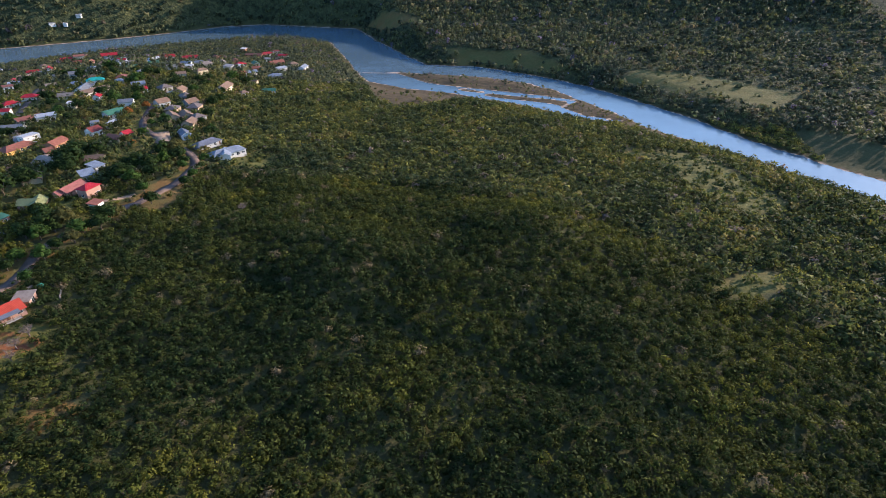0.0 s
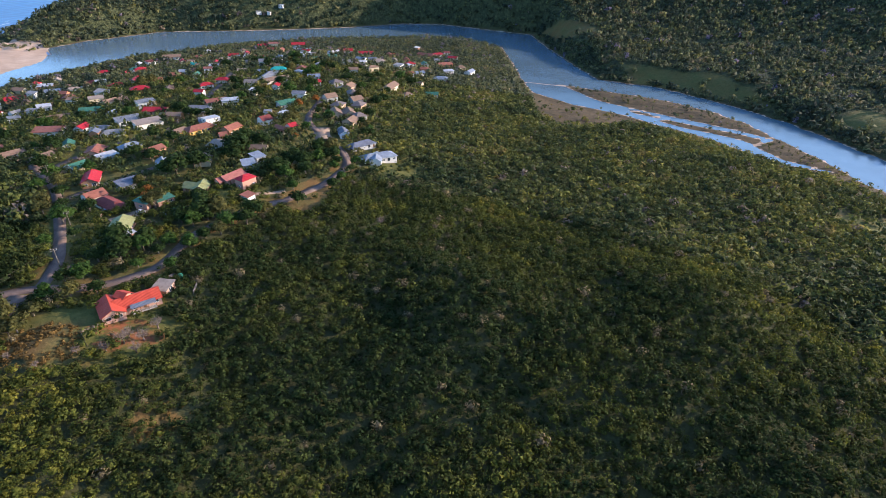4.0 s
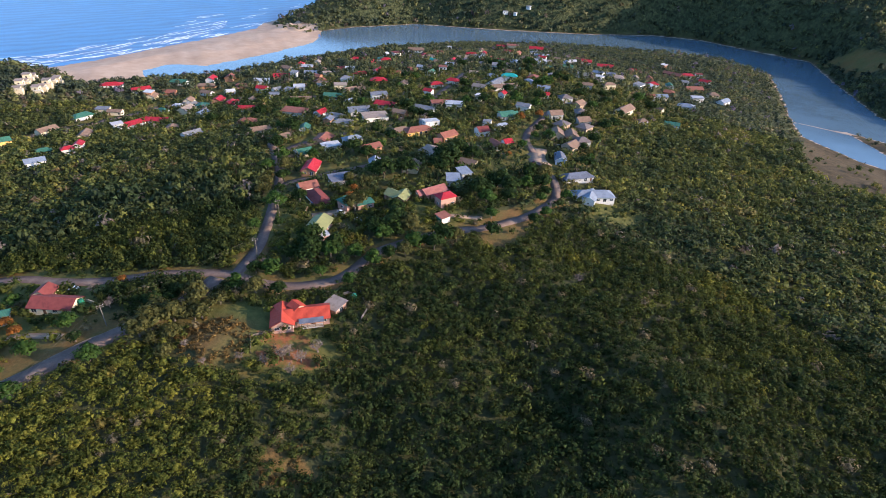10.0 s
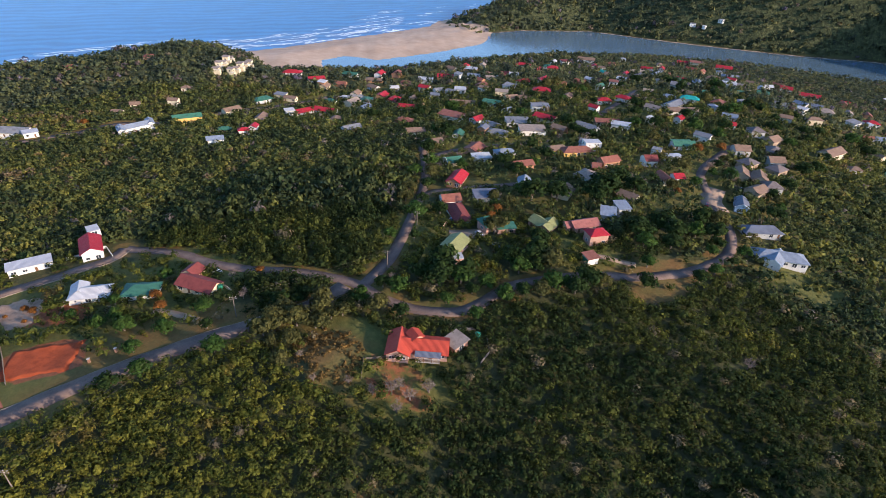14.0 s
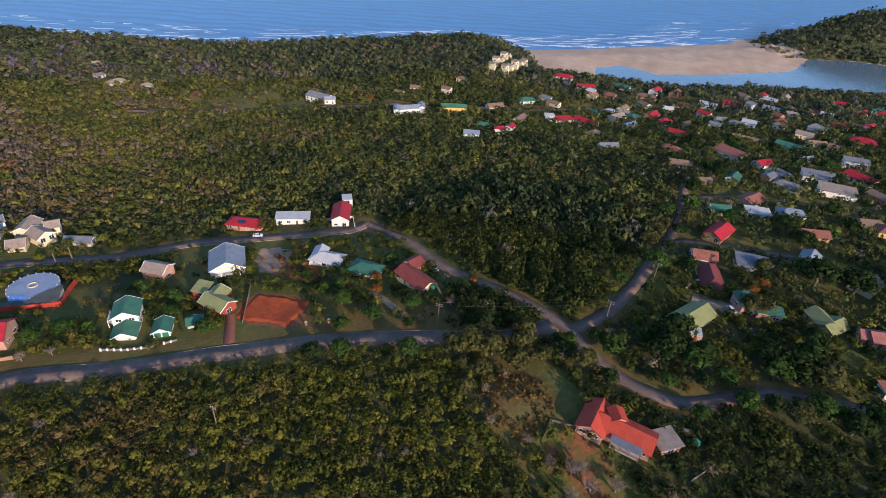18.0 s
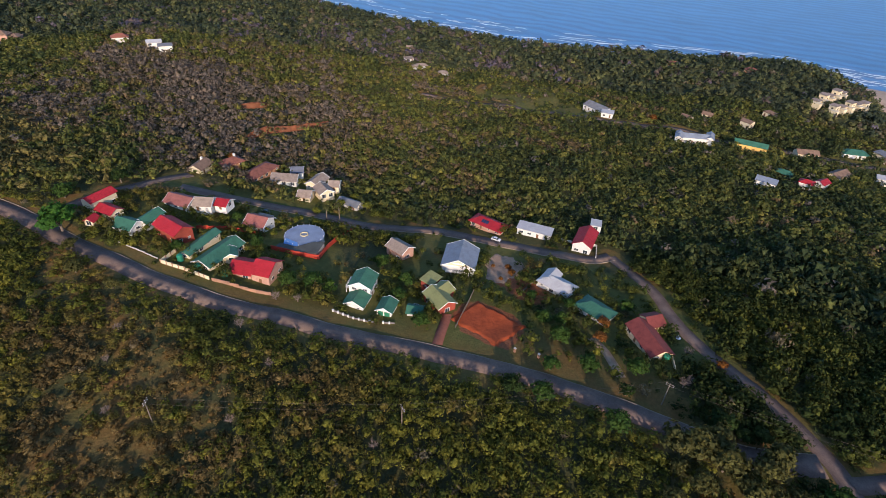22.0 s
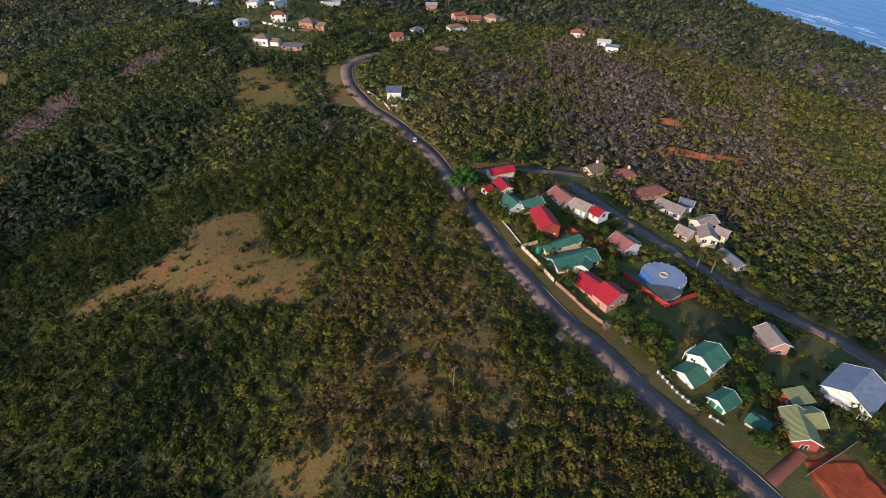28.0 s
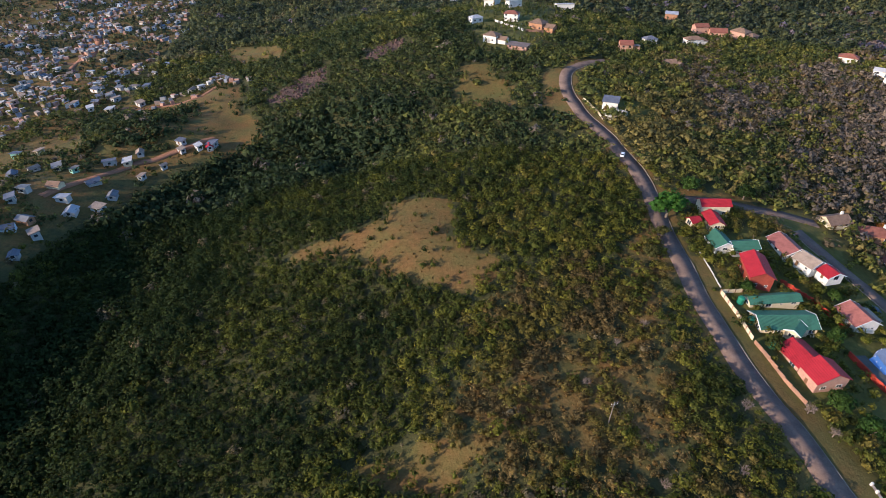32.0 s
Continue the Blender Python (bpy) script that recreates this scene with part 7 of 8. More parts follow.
def clay_pad():
    """A graded pad of red clay with furrows and a raised back edge."""
    nx, ny = 60, 46
    u, v = np.meshgrid(np.linspace(-11, 11, nx), np.linspace(-8.6, 8.6, ny), indexing="ij")
    c, s = math.cos(radians(78)), math.sin(radians(78))
    x, y = -211.2 + u * c - v * s, 27.2 + u * s + v * c
    edge = np.clip(np.minimum((11 - np.abs(u)) / 1.6, (8.6 - np.abs(v)) / 1.6) + 0.5 * wobble(x, y, 9, 1.0) - 0.3, 0, 1)
    r = np.random.RandomState(9)
    z = height(x, y) - 0.25 + edge * (0.62 + 0.035 * np.sin(u * 8.0 + 0.6 * np.sin(v * 0.8)) + 0.09 * r.rand(nx, ny) + 0.35 * ease(4, 8, v))
    idx = np.arange(nx * ny).reshape(nx, ny)
    q = np.stack([idx[:-1, :-1], idx[1:, :-1], idx[1:, 1:], idx[:-1, 1:]], -1).reshape(-1, 4)
    me = quick_mesh("earth_mound", np.stack([x, y, z], -1).reshape(-1, 3), q, M_CLAY, False)
    return tagged(new("earth_mound", me), "graded pad of bare red clay with furrows", "earth mound")


clay_pad()


def bare_yard(cx, cy, rx, ry, turn, material, label):
    """A thin ragged sheet of bare ground laid on a yard."""
    a, q = np.meshgrid(np.linspace(0, 6.28319, 49)[:-1], np.linspace(0, 1, 9), indexing="ij")
    k = q * (1 + 0.10 * np.sin(3 * a + cx) + 0.07 * np.sin(7 * a) + 0.05 * np.sin(13 * a + cy))
    c, s = math.cos(radians(turn)), math.sin(radians(turn))
    u, v = rx * k * np.cos(a), ry * k * np.sin(a)
    x, y = cx + u * c - v * s, cy + u * s + v * c
    z = height(x, y) + 0.16 - 0.6 * (q > 0.95)
    idx = np.arange(48 * 9).reshape(48, 9)
    nxt = np.roll(idx, -1, 0)
    f = np.stack([idx[:, :-1], idx[:, 1:], nxt[:, 1:], nxt[:, :-1]], -1).reshape(-1, 4)
    return tagged(new("pavement", quick_mesh("pavement", np.stack([x, y, z], -1).reshape(-1, 3), f, material, True)), label, "yard", kind="structure")


bare_yard(-249, 16, 13, 8, 15, painted("tan_gravel", (0.38, 0.245, 0.155), 0.95, 0, 0.35, 0.5, 3.0, 0.03), "bare tan gravel yard beside the blue-roofed house")
HOUSE_SPOTS.extend((-211.2 + 5.5 * i, 27.2 + 5 * j, 4.2) for i in (-1, 0, 1, 1.8) for j in (-1.4, -0.5, 0.5, 1.4))


def earth_bank(points, front, tall, seed):
    """A cut face of bare red earth along a line: a raised back, a crumbling edge and a sloping front."""
    line = smooth_line(points, 1.2)
    r = np.random.RandomState(seed)
    f = np.array(front) / np.hypot(*front)
    n = len(line)
    fade = np.sin(np.linspace(0.12, 3.02, n)) ** 0.5
    rows = []
    for off, up in ((-4.0, -0.4), (-1.2, 0.9), (0.0, 1.0), (0.5, 0.72), (1.2, 0.4), (2.2, 0.1), (3.0, -0.2)):
        p = line + f * off + r.uniform(-0.35, 0.35, (n, 2))
        rows.append(np.column_stack([p, height(p[:, 0], p[:, 1]) + tall * up * fade * r.uniform(0.8, 1.15, n)]))
    v = np.stack(rows, 1).reshape(-1, 3)
    i = np.arange(n - 1)[:, None] * 7
    q = np.concatenate([i + np.array([c, c + 7, c + 8, c + 1]) for c in range(6)])
    return tagged(new("earth_bank", quick_mesh("earth_bank", v, q, M_BANK)), "cut bank of bare orange-red earth in the bush", "earth bank", "earth banks")


earth_bank([(-270, -155), (-288, -160), (-308, -158), (-324, -153), (-338, -150)], (0.6, 0.8), 3.4, 3)
earth_bank([(-305.0, -192.0), (-313.0, -190.0), (-324.0, -189.0)], (0.6, 0.8), 3.0, 4)

# surf along the beach
def surf(seed=5):
    r = random.Random(seed)
    vs, fs = [], []
    for _ in range(230):
        y = r.uniform(-525, 775)
        out = 5 + 75 * r.random() ** 1.4
        if 410 < y < 700 and r.random() < 0.6:
            out += r.uniform(10, 120)
        ln = r.uniform(8, 30) if r.random() < 0.75 else r.uniform(30, 70)
        n = max(4, int(ln / 2.5))
        w = r.uniform(0.35, 1.5) * (1.6 if out < 14 else 1.0)
        at = len(vs)
        for i in range(n + 1):
            s = i / n
            yy = y + ln * (s - 0.5)
            xs = float(np.interp(yy, [-537.5, -312.5, -137.5, 0, 100, 187.5, 256.2, 325, 400, 493.8, 587.5, 750], [-668.8, -660, -678.8, -718.8, -746.2, -742.5, -765, -796.2, -825, -862.5, -881.2, -950]))
            xx = xs - out + 1.6 * math.sin(s * 7 + seed + y) + ln * 0.08 * (s - 0.5) * math.sin(y) + 0.7 * r.uniform(-1, 1)
            t = w * (0.12 + math.sin(math.pi * s)) * r.uniform(0.35, 1.4)
            vs += [(xx - t, yy, 0.05), (xx - t * 0.2, yy, 0.30), (xx + t * 1.5, yy, 0.05)]
        for i in range(n):
            k = at + 3 * i
            fs += [(k, k + 1, k + 4, k + 3), (k + 1, k + 2, k + 5, k + 4)]
    me = quick_mesh("surf", np.array(vs), np.array(fs), M_FOAM)
    return tagged(new("surf", me), "white lines of breaking surf along the beach", "surf", kind="stuff")


surf()


# ---- garden trees ----
def limb(vs, fs, a, b, ra, rb, seg=6):
    d = Vector(b) - Vector(a)
    m = d.to_track_quat("Z", "Y").to_matrix()
    at = len(vs)
    for p, r in ((Vector(a), ra), (Vector(b), rb)):
        for j in range(seg):
            o = m @ Vector((r * math.cos(6.28319 * j / seg), r * math.sin(6.28319 * j / seg), 0))
            vs.append(tuple(p + o))
    for j in range(seg):
        k = (j + 1) % seg
        fs.append((at + j, at + k, at + seg + k, at + seg + j))


def tree_meshes(seed, bare=False):
    """A trunk with limbs, and either a crown of leaf clumps or bare twigs, for a tree one metre in crown radius."""
    r = random.Random(seed)
    vs, fs, tips = [], [], []
    limb(vs, fs, (0, 0, -0.25), (0.03, 0.02, 0.55), 0.085, 0.06, 8)
    for i in range(7):
        a = 0.9 * i + r.uniform(-0.3, 0.3)
        tip = (0.62 * math.cos(a) * r.uniform(0.7, 1.1), 0.62 * math.sin(a) * r.uniform(0.7, 1.1), r.uniform(0.8, 1.35))
        limb(vs, fs, (0.03, 0.02, r.uniform(0.3, 0.55)), tip, 0.045, 0.014, 5)
        tips.append(tip)
    trunk = py_mesh("trunk", vs, fs, M_TWIG if bare else M_BARK)
    if bare:
        tv, tf = [], []
        for tip in tips:
            for _ in range(24):
                o = tuple(c * s for c, s in zip(tip, (r.uniform(0.5, 1), r.uniform(0.5, 1), r.uniform(0.7, 1))))
                e = (o[0] + r.uniform(-0.4, 0.4), o[1] + r.uniform(-0.4, 0.4), o[2] + r.uniform(0.05, 0.45))
                limb(tv, tf, o, e, 0.014, 0.005, 3)
        return trunk, py_mesh("twigs", tv, tf, M_TWIG)
    parts_v, parts_f, parts_n, at = [], [], [], 0
    for i in range(6):
        c = crown_shape(3, 7, 80, 0.22, seed * 10 + i)
        s = r.uniform(0.42, 0.62)
        a = 1.05 * i + r.uniform(-0.3, 0.3)
        q = 0.0 if i == 5 else r.uniform(0.38, 0.55)
        parts_v.append(c[0] * s + np.array([q * math.cos(a), q * math.sin(a), r.uniform(0.75, 1.05) + (0.3 if i == 5 else 0)]))
        parts_n.append(soft_normals(c[0], seed + i))
        parts_f.append(c[1] + at)
        at += len(c[0])
    me = quick_mesh("crown", np.vstack(parts_v), np.vstack(parts_f), M_BARK, True)
    set_normals(me, np.vstack(parts_n))
    tone = me.attributes.new("tone", "FLOAT", "POINT")
    tone.data.foreach_set("value", np.concatenate([np.full(len(v), r.uniform(0.2, 0.8)) for v in parts_v]).astype(np.float32))
    return trunk, me


LEAF_KINDS = {
    "green": (foliage("garden_leaves", [(0.0, (0.025, 0.060, 0.014)), (1.0, (0.062, 0.105, 0.020))]), "leafy green garden tree", "tree"),
    "bright": (foliage("bright_leaves", [(0.0, (0.035, 0.100, 0.016)), (1.0, (0.070, 0.150, 0.024))]), "bright green broad-crowned tree by the road", "tree"),
    "lime": (foliage("yellow_green_leaves", [(0.0, (0.11, 0.13, 0.02)), (1.0, (0.20, 0.20, 0.03))]), "rounded yellow-green shrub in a garden", "shrub"),
    "rust": (foliage("autumn_leaves", [(0.0, (0.16, 0.065, 0.018)), (1.0, (0.30, 0.13, 0.030))]), "garden tree with orange autumn leaves", "tree"),
    "dark": (foliage("dark_leaves", [(0.0, (0.016, 0.036, 0.010)), (1.0, (0.036, 0.058, 0.014))]), "dark evergreen tree between houses", "tree"),
    "olive": (foliage("olive_leaves", [(0.0, (0.055, 0.060, 0.018)), (1.0, (0.105, 0.100, 0.032))]), "olive-green thorn tree with an open crown", "tree"),
}
TREE_STOCK = {}
for kind_name, (leaf_m, words, _) in LEAF_KINDS.items():
    for i in range(3):
        trunk_m, crown_m = tree_meshes(sum(map(ord, kind_name)) + i)
        crown_m.materials[0] = leaf_m
        TREE_STOCK[kind_name, i] = (trunk_m, crown_m)
for i in range(3):
    TREE_STOCK["bare", i] = tree_meshes(900 + i, True)
TREE_COUNT = [0]


def tree(kind, x, y, r, lift=0.0):
    TREE_COUNT[0] += 1
    k = TREE_COUNT[0]
    t = thing_at("shrub" if kind == "lime" else "tree", x, y, (k * 67) % 360, LEAF_KINDS[kind][1] if kind in LEAF_KINDS else "leafless tree with pale grey twigs", LEAF_KINDS[kind][2] if kind in LEAF_KINDS else "tree",
                 "garden trees")
    t.scale = (r * 1.0, r * 1.0, r * 0.92)
    trunk_m, crown_m = TREE_STOCK[kind, k % 3]
    under("trunk", trunk_m, t)
    under("bare_crown" if kind == "bare" else "crown", crown_m, t)
    HOUSE_SPOTS.append((x, y, r * 0.8))
    return t


def palm(x, y, h):
    p = thing_at("palm", x, y, 0, "tall thin palm with a tuft of fronds", "palm", "palms")
    under("trunk", ring_mesh("trunk", [(0.28, -0.3), (0.2, h * 0.4), (0.16, h)], 10, M_BARK), p)
    r = random.Random(int(h * 10))
    for i in range(18):
        a, up = i * 0.698, r.uniform(-0.5, 0.8)
        vs, fs = [], []
        for j in range(7):
            s = j / 6
            out, z = 1.9 * s, h + up * 1.6 * s - 1.5 * s * s
            w = 0.32 * math.sin(math.pi * min(1, s * 0.9 + 0.1)) + 0.02
            vs += [(out, -w, z - 0.12), (out, 0, z), (out, w, z - 0.12)]
        for j in range(6):
            k = 3 * j
            fs += [(k, k + 1, k + 4, k + 3), (k + 1, k + 2, k + 5, k + 4)]
        under("frond", py_mesh("frond", vs, fs, LEAF_KINDS["olive"][0]), p, pose(0, 0, 0, 0, 0, math.degrees(a)))
    return p


# trees that hang over the village road and the lower road
r_side = random.Random(12)
for road_name, first, last, sides, odds in (("village_road", 34, 62, (1, -1), 0.3), ("village_road", 62, 330, (1, -1), 0.16), ("lower_road", 4, 30, (1, -1), 0.2), ("climbing_road", 8, 150, (1, -1), 0.13), ("side_road", 2, 30, (1, -1), 0.12)):
    wide, line = ROAD_LINES[road_name]
    for i in range(first, min(last, len(line) - 2)):
        for side in sides:
            if r_side.random() < odds:
                d = line[i + 1] - line[i]
                d = d / np.hypot(*d)
                r_tree = r_side.uniform(2.4, 4.2)
                p = line[i] + np.array([-d[1], d[0]]) * side * (wide / 2 + r_tree * r_side.uniform(0.75, 1.1))
                if float(road_gap(np.array(p[0]), np.array(p[1]))) > 1.2 and all(math.hypot(p[0] - hx, p[1] - hy) > hr + r_tree * 0.6 for hx, hy, hr in HOUSE_SPOTS):
                    tree(r_side.choice(("dark", "dark", "green", "olive", "green")), p[0], p[1], r_tree)
for i, (x, y) in enumerate(((-171, 178), (-168, 184), (-171, 191), (-165, 197), (-167, 204), (-164, 209), (-172, 171), (-196, 99), (-190, 101), (-191, 94), (-186, 106), (-193, 110), (-198, 112),
                            (-190, 90), (-243, 168), (-256, 178), (-270, 188), (-283, 196), (-297, 203), (-318, 211), (-328, 217), (-262, 172), (-288, 189))):
    tree(("dark", "olive", "green", "dark")[i % 4] if y > 120 else "olive", x, y, 3.6 + 0.45 * (i % 5))
# broad dark trees between the houses of the village
r_town = random.Random(77)
planted = 0
while planted < 115:
    x, y = r_town.uniform(-420, -172), r_town.uniform(150, 520)
    r_tree = r_town.uniform(2.8, 6.0)
    if float(outside(TOWN, np.array(x), np.array(y))) > -4 or float(road_gap(np.array(x), np.array(y))) < r_tree * 0.8:
        continue
    if any(math.hypot(x - hx, y - hy) < hr + r_tree * 0.55 for hx, hy, hr in HOUSE_SPOTS):
        continue
    tree(r_town.choice(("dark", "dark", "green", "olive", "dark")), x, y, r_tree)
    planted += 1
for x, y, r_tree in ((-181.5, 97, 3.4), (-188.5, 112, 3.0), (-184, 92, 2.6)):
    tree("olive", x, y, r_tree)
palm(-237.4, -64.5, 7.5)
palm(-241.9, -61.2, 8.5)
palm(-213.1, 246.2, 5.0)
tree("bright", -158.5, -116.2, 6.6)
for x, y, r in ((-177.2, -80.6, 2.2), (-191.8, -80.6, 2.0), (-199.2, -66, 2.6), (-188, -38.8, 3.2), (-193, -31.9, 3.4), (-194.8, -25.6, 2.8), (-221, -23, 2.8), (-205.8, -5, 2.6), (-214.4, -7.5, 2.8),
                (-208.1, -85.6, 2.4), (-233.8, 33.8, 2.0), (-223.1, 42.5, 2.6), (-215.6, 50.1, 3.0), (-234.8, 47, 2.2), (-244, 64.5, 2.6), (-213, 75, 3.0), (-207.5, 62.5, 3.0), (-225.4, 47.4, 2.4), (-196.9, 9.4, 2.6)):
    tree("green", x, y, r * 1.15)
for x, y, r in ((-234.1, 226.4, 5.5), (-229.1, 238, 5.5), (-225, 263.2, 6.0), (-229.4, 277.5, 5.0), (-240.6, 179.8, 3.4), (-184.4, 247.9, 4.8), (-183.2, 285.8, 4.6), (-179.8, 263.4, 5.0), (-220, 253.8, 5.0), (-293.5, 268.2, 4.0),
                (-190, 152.5, 3.8), (-195.6, 158.8, 3.6), (-188.1, 164.4, 4.0), (-197.5, 148.8, 3.4), (-190, 185, 3.6), (-190, 197.5, 4.2), (-198.8, 205, 3.4), (-173.8, 256.2, 3.6)):
    tree("dark", x, y, r * 1.3)
for i, (x, y) in enumerate(((-241, 226), (-233, 238), (-227, 266), (-218, 277), (-177, 275), (-174, 283), (-179, 291), (-192, 155), (-187, 161), (-186, 192), (-181, 198), (-188, 264), (-178, 244), (-190, 252), (-213, 192), (-199, 160))):
    tree(("green", "dark", "olive", "dark")[i % 4], x, y, 4.6 + 0.5 * (i % 4))
for x, y, r in ((-253.8, -70, 2.4), (-240, -72.5, 2.0), (-265, -71.2, 2.6), (-228.8, -63.1, 2.2), (-216.2, -69, 1.6), (-220.6, -70.2, 1.6), (-225.8, -71.2, 1.6), (-210, -67.8, 1.5), (-260, -60, 2.8)):
    tree("lime", x, y, r)
for x, y, r in ((-222.5, 61.5, 2.4), (-230.5, 97, 1.8), (-251.8, -138.5, 2.6), (-226, 198.2, 2.4), (-231, 204.5, 2.6), (-247, 357.6, 3.6), (-243.5, 375.2, 3.4), (-248.1, 25.6, 1.6), (-256.2, -65, 1.6), (-210.6, 300, 2.4), (-487.5, 25, 3.0)):
    tree("rust", x, y, r)
for x, y, r in ((-248.9, 18.0, 1.5), (-245.2, 21.1, 1.7), (-239.5, 19.1, 1.0), (-236.5, 34.4, 1.2), (-247.5, 12.0, 0.9), (-231.0, 60.4, 2.3)):
    tree("rust", x, y, r)
for x, y, r in ((-150, 118, 3.4), (-146, 122, 3.2), (-144, 117, 2.8), (-152, 113, 2.6), (-158, 108, 2.0), (-174, 98, 1.8), (-163, 99, 1.7)):
    tree("bare", x, y, r)
for i in range(6):
    tree("lime", -218 - 2.3 * i, -75.4 + 0.75 * i, 1.25)
for x, y, r in ((-185, 108.1, 3.6), (-188.8, 116.2, 3.4), (-182.5, 97.5, 2.8), (-174.5, 91.9, 3.0), (-155, -105, 2.8), (-151.2, -77.5, 2.6), (-148.8, -92.5, 3.0), (-189.4, -111, 2.4), (-170, -107.5, 2.2), (-241.2, 209.4, 3.6), (-235, 213.8, 3.6)):
    tree("olive", x, y, r)
for x, y, r in ((-162.5, -33.5, 2.3), (-179.5, -36, 2.4), (-182.8, -29.5, 2.0), (-214.5, 88, 2.4), (-201.2, 140, 2.2), (-170.2, 185, 2.8), (-217, 89.4, 2.2), (-113.4, 227.2, 3.0), (-150.6, 120.6, 3.0), (-146.2, 128.1, 3.2), (-230.8, 87, 2.6),
                (-178.8, 3.8, 2.2), (-156.2, -15, 2.0), (-137.5, -10, 1.8), (-122.5, -37.5, 2.0), (-132.5, -52.5, 1.8), (-141.2, -60, 1.8), (-151.2, 25, 1.8), (-300, 222.5, 3.4), (-291.9, 205.6, 2.8), (-226.2, 343.8, 3.6)):
    tree("bare", x, y, r)


# far shacks of the township, too many to tell apart
def far_shacks(count=1150, seed=8):
    r = random.Random(seed)
    mats = [ROOFS["grey"], ROOFS["slate"], WALLS["grey"], WALLS["brick"], ROOFS["taupe"], ROOFS["brown"], ROOFS["blue"]]
    vs, fs, mi = [], [], []
    while len(fs) < count * 6:
        x, y = r.uniform(95, 420), r.uniform(-600, -137.5)
        if float(outside(TOWNSHIP, np.array(x), np.array(y))) > -4 or math.hypot(x + 95, y - 64) < 400:
            continue
        if float(wobble(np.array(x), np.array(y), 88, 1.0)) > 0.15:
            continue
        a, b, h, ang = r.uniform(1.1, 2.1), r.uniform(0.9, 1.5), r.uniform(1.8, 2.4), r.uniform(0, 3.14)
        z = on_ground(x, y)
        v, f = box_data(-a, a, -b, b, -0.8, h, len(vs))
        c, s = math.cos(ang), math.sin(ang)
        v = [(x + p[0] * c - p[1] * s, y + p[0] * s + p[1] * c, z + p[2] + (0.35 if p[1] > 0 and p[2] > 1 else 0)) for p in v]
        vs += v
        fs += f
        w, top = r.randrange(2, 7), r.randrange(0, 5)
        mi += [w, top, w, w, w, w]
    me = py_mesh("shacks", vs, fs, mats[0])
    for m in mats[1:]:
        me.materials.append(m)
    me.polygons.foreach_set("material_index", np.array(mi, np.int32))
    return tagged(new("shacks", me), "crowded small tin-roofed shacks of the far township", "shacks", kind="stuff")


far_shacks()

# ---- the bush, joined by area ----
def spread(x0, x1, y0, y1, step, r):
    a, b = np.meshgrid(np.arange(x0, x1, step), np.arange(y0, y1, step), indexing="ij")
    return a.ravel() + r.uniform(-0.48, 0.48, a.size) * step, b.ravel() + r.uniform(-0.48, 0.48, a.size) * step


